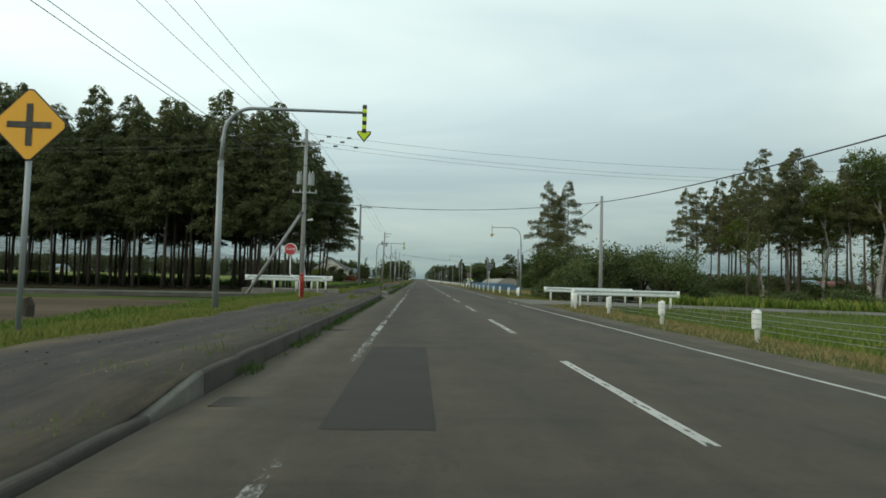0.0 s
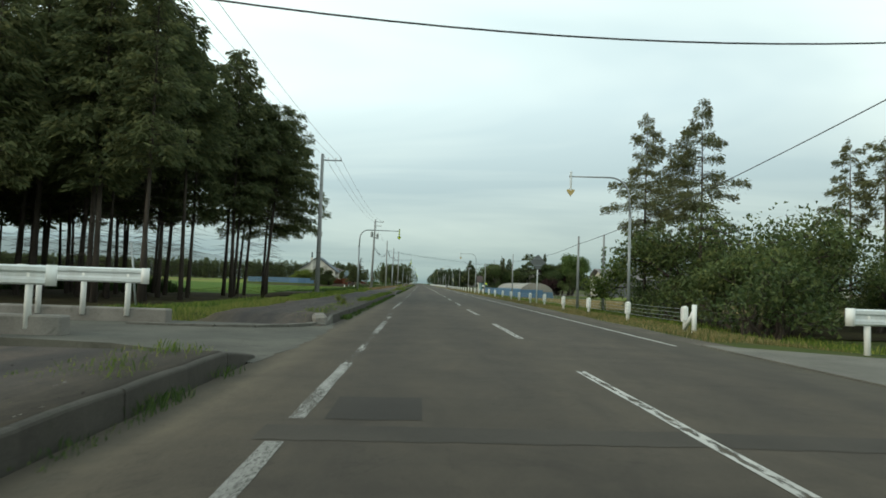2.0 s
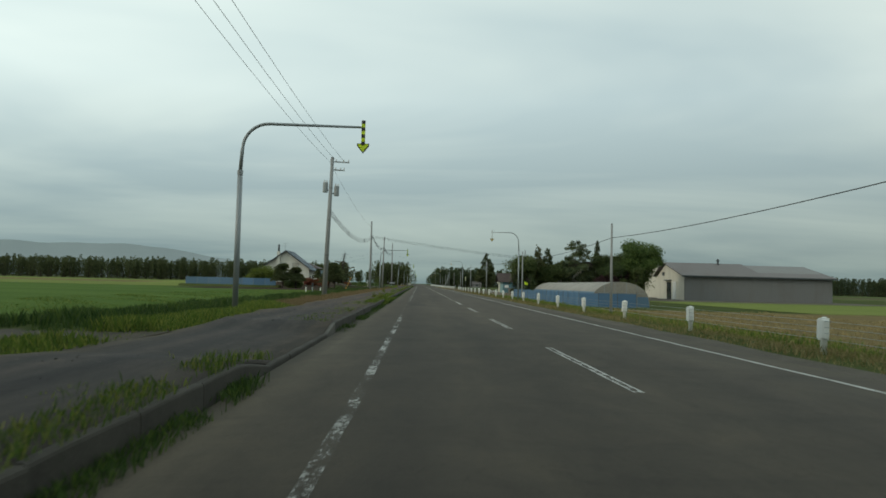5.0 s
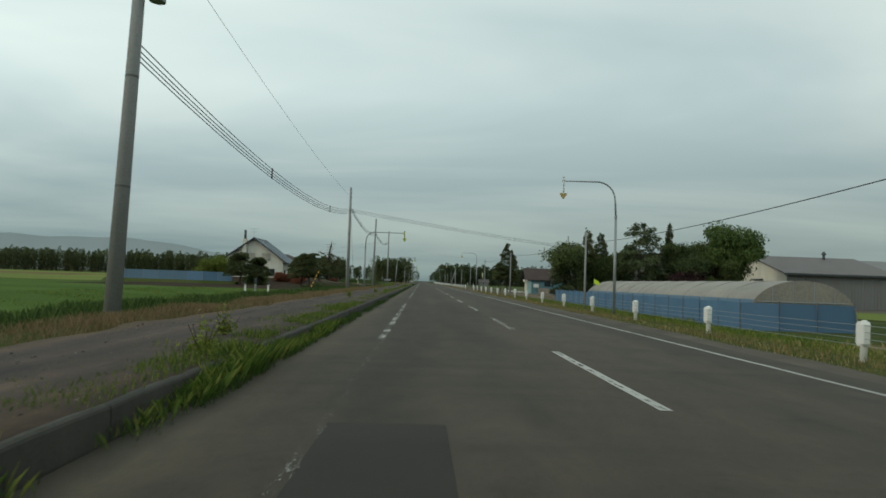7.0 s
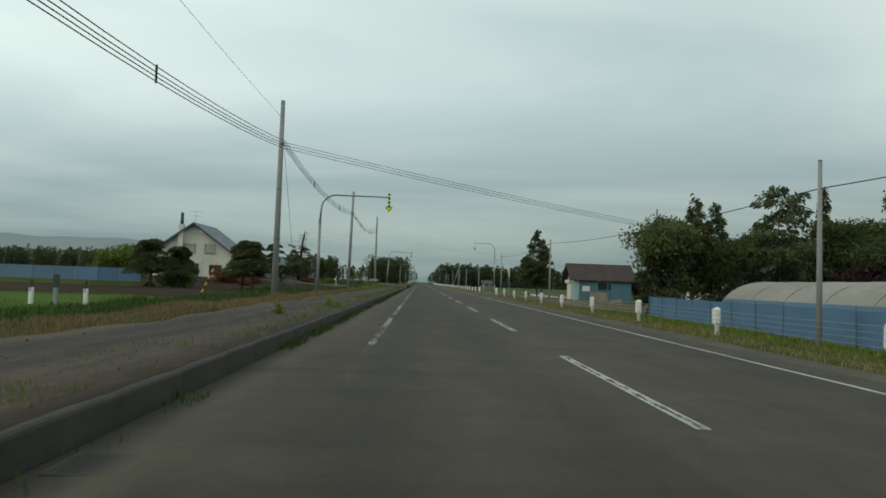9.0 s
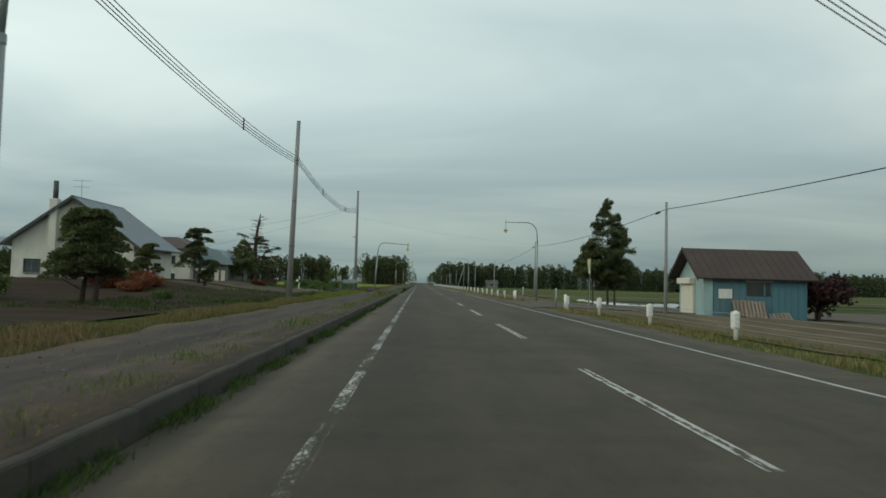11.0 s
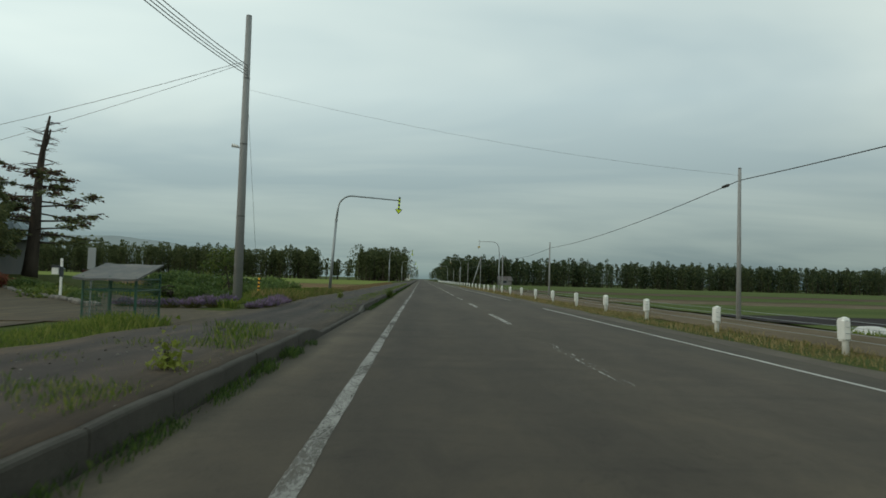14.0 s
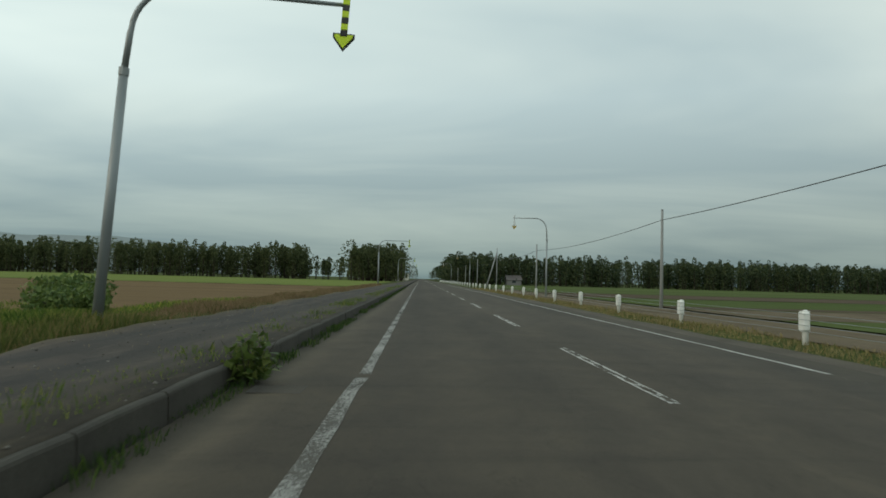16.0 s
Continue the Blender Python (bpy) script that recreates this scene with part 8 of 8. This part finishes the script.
blades("gutter_grass", [(-4.22, -4.02, 58, 86), (-4.22, -4.0, 124, 135), (-4.22, -4.0, 174, 198), (-4.22, -4.0, 212, 229), (-4.22, -4.02, 18, 30)], 16000, 0.11, 0.007, GRASSDARK, "fresh grass along the kerb face", 27, 0.55, 0.5, follow=gutter)
# verge on the other side
blades("verge_grass_right_dry", [(4.2, 7.4, -2, 34), (4.2, 8.0, 46, 62), (4.25, 5.9, 62, 96), (4.25, 5.1, 96, 205), (4.25, 5.9, 222, 340)], 62000, 0.15, 0.013, GRASSDRY, "straw coloured dry verge grass", 20)
blades("verge_grass_right", [(4.5, 8.8, -2, 34), (4.3, 8.6, 46, 188), (4.5, 5.6, 223, 340), (5.2, 11.5, 188, 205)], 46000, 0.15, 0.014, GRASSFARM, "green and yellow verge grass round the guard posts", 21, 0.2)
blades("verge_grass_corner", [(4.3, 9.5, 46, 62)], 7000, 0.16, 0.016, GRASSFARM, "fresh green verge grass at the side road", 22)
blades("meadow_right", [(8.4, 22, 4, 34), (8.4, 13, 48, 58), (8.4, 12.2, 60, 188), (11.5, 13, 225, 240)], 56000, 0.25, 0.035, GRASS, "rough green grass on the ditch slope", 23, 0.1)
blades("dry_meadow_right", [(8.4, 26, 88, 132)], 26000, 0.2, 0.035, GRASSDRY, "pale dry meadow grass", 24, 0.2)
blades("leafy_weeds_right", [(14, 42, 42.5, 50)], 26000, 0.75, 0.11, GRASS, "tall broad leafy weeds by the side road", 25, 0.15)

g = np.random.default_rng(33)


def weed_bush(x, y, z, h, n, mat, label):
    pts = g.normal(0, 1, (n, 3)) * np.array([0.22, 0.22, 0.32]) * h
    pts[:, 2] = np.abs(pts[:, 2]) * 1.25 + 0.05
    co, tris = spray_cloud(g, pts, g.normal(0, 1, (n, 3)) + np.array([0, 0, 0.6]), 0.11 if n > 250 else 0.06, 0.045 if n > 250 else 0.024)
    t = thing("weed_bush", (x, y, z), label, "weed", "kerb weeds")
    st = Mesh()
    for k in range(7):
        q = g.normal(0, 0.3, 2) * h
        st.tube([(0, 0, 0), (q[0] * 0.5, q[1] * 0.5, h * 0.4), (q[0], q[1], h * 0.85)], [0.008, 0.006, 0.003], 4, False)
    part("stems", st, BARK, t)
    o = new("leaves", array_mesh("leaves", co, tris, mat))
    o.parent = t


weed_bush(-4.06, 255.9, -0.02, 0.5, 300, LEAFLIGHT, "leafy green weed growing out of the gutter")
for x, y, h in ((-4.5, 116.5, 0.5), (-5.0, 119.0, 0.42), (-5.3, 155.5, 0.35), (-4.9, 161.0, 0.4), (-5.6, 141.5, 0.45), (-4.8, 56.5, 0.35), (-5.4, 60.0, 0.4), (-4.9, 211.5, 0.4), (-5.1, 221.0, 0.45), (-4.6, 224.0, 0.4), (-5.7, 246.5, 0.35), (-5.0, 30.0, 0.3)):
    weed_bush(x, y, 0.18, h * 0.8, 190, LEAFYELLOW, "thin yellow green weed on the footway")

# ---- kerb: single concrete blocks with open joints ----
kerb = tagged(new("kerb"), "long row of weathered concrete kerb blocks along the footway", "kerb", kind="structure")
KL = 1.35


def kerb_mesh(top0, top1):
    """Block with a worn rounded front edge; its top runs from one height to another."""
    def ring(y, t):
        return [(-0.14, y, -0.16), (0.13, y, -0.16), (0.12, y, t - 0.03), (0.112, y, t - 0.012), (0.09, y, t), (-0.14, y, t)]
    m = Mesh()
    n = 6
    rings = [ring((KL - 0.007) * k / 3, top0 + (top1 - top0) * k / 3 + (0.004 if k in (1, 2) else -0.004)) for k in range(4)]
    vs = [p for r in rings for p in r]
    fs = [tuple(range(n - 1, -1, -1)), tuple(range(3 * n, 4 * n))]
    for j in range(3):
        for i in range(n):
            i2 = (i + 1) % n
            fs.append((j * n + i, j * n + i2, (j + 1) * n + i2, (j + 1) * n + i))
    m.face_set(vs, fs)
    return make("kerb_block", m, KERBSTONE)


kd, kld, kup, kdown = kerb_mesh(0.185, 0.185), kerb_mesh(0.02, 0.02), kerb_mesh(0.02, 0.185), kerb_mesh(0.185, 0.02)
kg = np.random.default_rng(9)


def kerb_block(data, y):
    o = new("kerb_block", data)
    o.parent = kerb
    o.location = (-4.325 + kg.normal(0, 0.004), y, kg.normal(0, 0.0025))
    o.rotation_euler = (kg.normal(0, 0.001), kg.normal(0, 0.006), kg.normal(0, 0.0012))


y = -15.9
while y < 330:
    a, b = dropped(y), dropped(y + KL)
    if not 40.8 < y + 0.5 * KL < 48.2:
        if a > 0.7 and b > 0.7:
            kerb_block(kld, y)
        elif a > 0.7:
            kerb_block(kup, y)
        elif b > 0.7:
            kerb_block(kdown, y)
        else:
            kerb_block(kd, y)
    y += KL
low_d = kerb_mesh(0.045, 0.045)
for d_ in (low_d, kup):
    d_.materials[0] = PALEKERB
# low pale kerb stones in an arc round the corner of the side road
ARC = [(-4.40, 48.05), (-4.62, 47.30), (-4.98, 46.68), (-5.55, 46.22), (-6.30, 45.98), (-7.15, 45.88), (-8.05, 45.85)]
for (xa, ya), (xb, yb) in zip(ARC, ARC[1:]):
    L = math.hypot(xb - xa, yb - ya)
    o = new("kerb_block", low_d)
    o.parent = kerb
    o.location = (xa, ya, 0.0)
    o.rotation_euler = (0, 0, math.atan2(yb - ya, xb - xa) - math.pi / 2)
    o.scale = (0.8, (L - 0.02) / (KL - 0.02), 1)
kf = Mesh()
y = 330.0
while y < 900:
    L = KL if y < 450 else 12.0
    kf.box((-4.325, y + L / 2, 0.02), (0.23, L - 0.02, 0.37), 0.03 if y < 450 else 0.0)
    y += L
rest = part("kerb_blocks_far", kf, KERBSTONE, kerb, "concrete kerb far down the road")
rest["kind"] = "stuff"


# loose stones and crumbs of asphalt on the footway
def loose_stones(name, count, lo, hi, mat, label, seed):
    g = np.random.default_rng(seed)
    y = g.uniform(4, 300, count)
    x = -4.32 - 2.6 * g.uniform(0, 1, count) ** g.choice((0.7, 2.2), count)
    keep = np.array([dropped(float(v)) < 0.01 for v in y]) & ~((y > 40) & (y < 48))
    x, y = x[keep], y[keep]
    n = len(x)
    s = lo + (hi - lo) * g.uniform(0, 1, n) ** 3
    a = g.uniform(0, 6.28, n)
    unit = np.array([(1, 0, 0), (0.1, 0.8, 0), (-0.9, 0.1, 0), (-0.1, -0.7, 0), (0.1, 0.1, 0.6), (0, 0, -0.5)])
    px = unit[:, 0][None] * np.cos(a)[:, None] - unit[:, 1][None] * np.sin(a)[:, None]
    py = unit[:, 0][None] * np.sin(a)[:, None] + unit[:, 1][None] * np.cos(a)[:, None]
    base = 0.193 + 0.012 * np.sin(y * 0.9) + 0.008 * np.sin(y * 2.3)
    co = np.stack([x[:, None] + px * s[:, None], y[:, None] + py * s[:, None], base[:, None] + unit[:, 2][None] * s[:, None]], -1).reshape(-1, 3)
    f = np.array([(0, 1, 4), (1, 2, 4), (2, 3, 4), (3, 0, 4), (1, 0, 5), (2, 1, 5), (3, 2, 5), (0, 3, 5)])
    tris = (np.arange(n)[:, None, None] * 6 + f[None]).reshape(-1, 3)
    tagged(new(name, array_mesh(name, co, tris, mat)), label, "stones", kind="stuff")


loose_stones("loose_gravel", 2600, 0.008, 0.030, CONCRETE, "small pale loose stones scattered on the footway", 41)
loose_stones("loose_crumbs", 3000, 0.008, 0.028, PATCH, "dark crumbs of broken asphalt on the footway", 42)
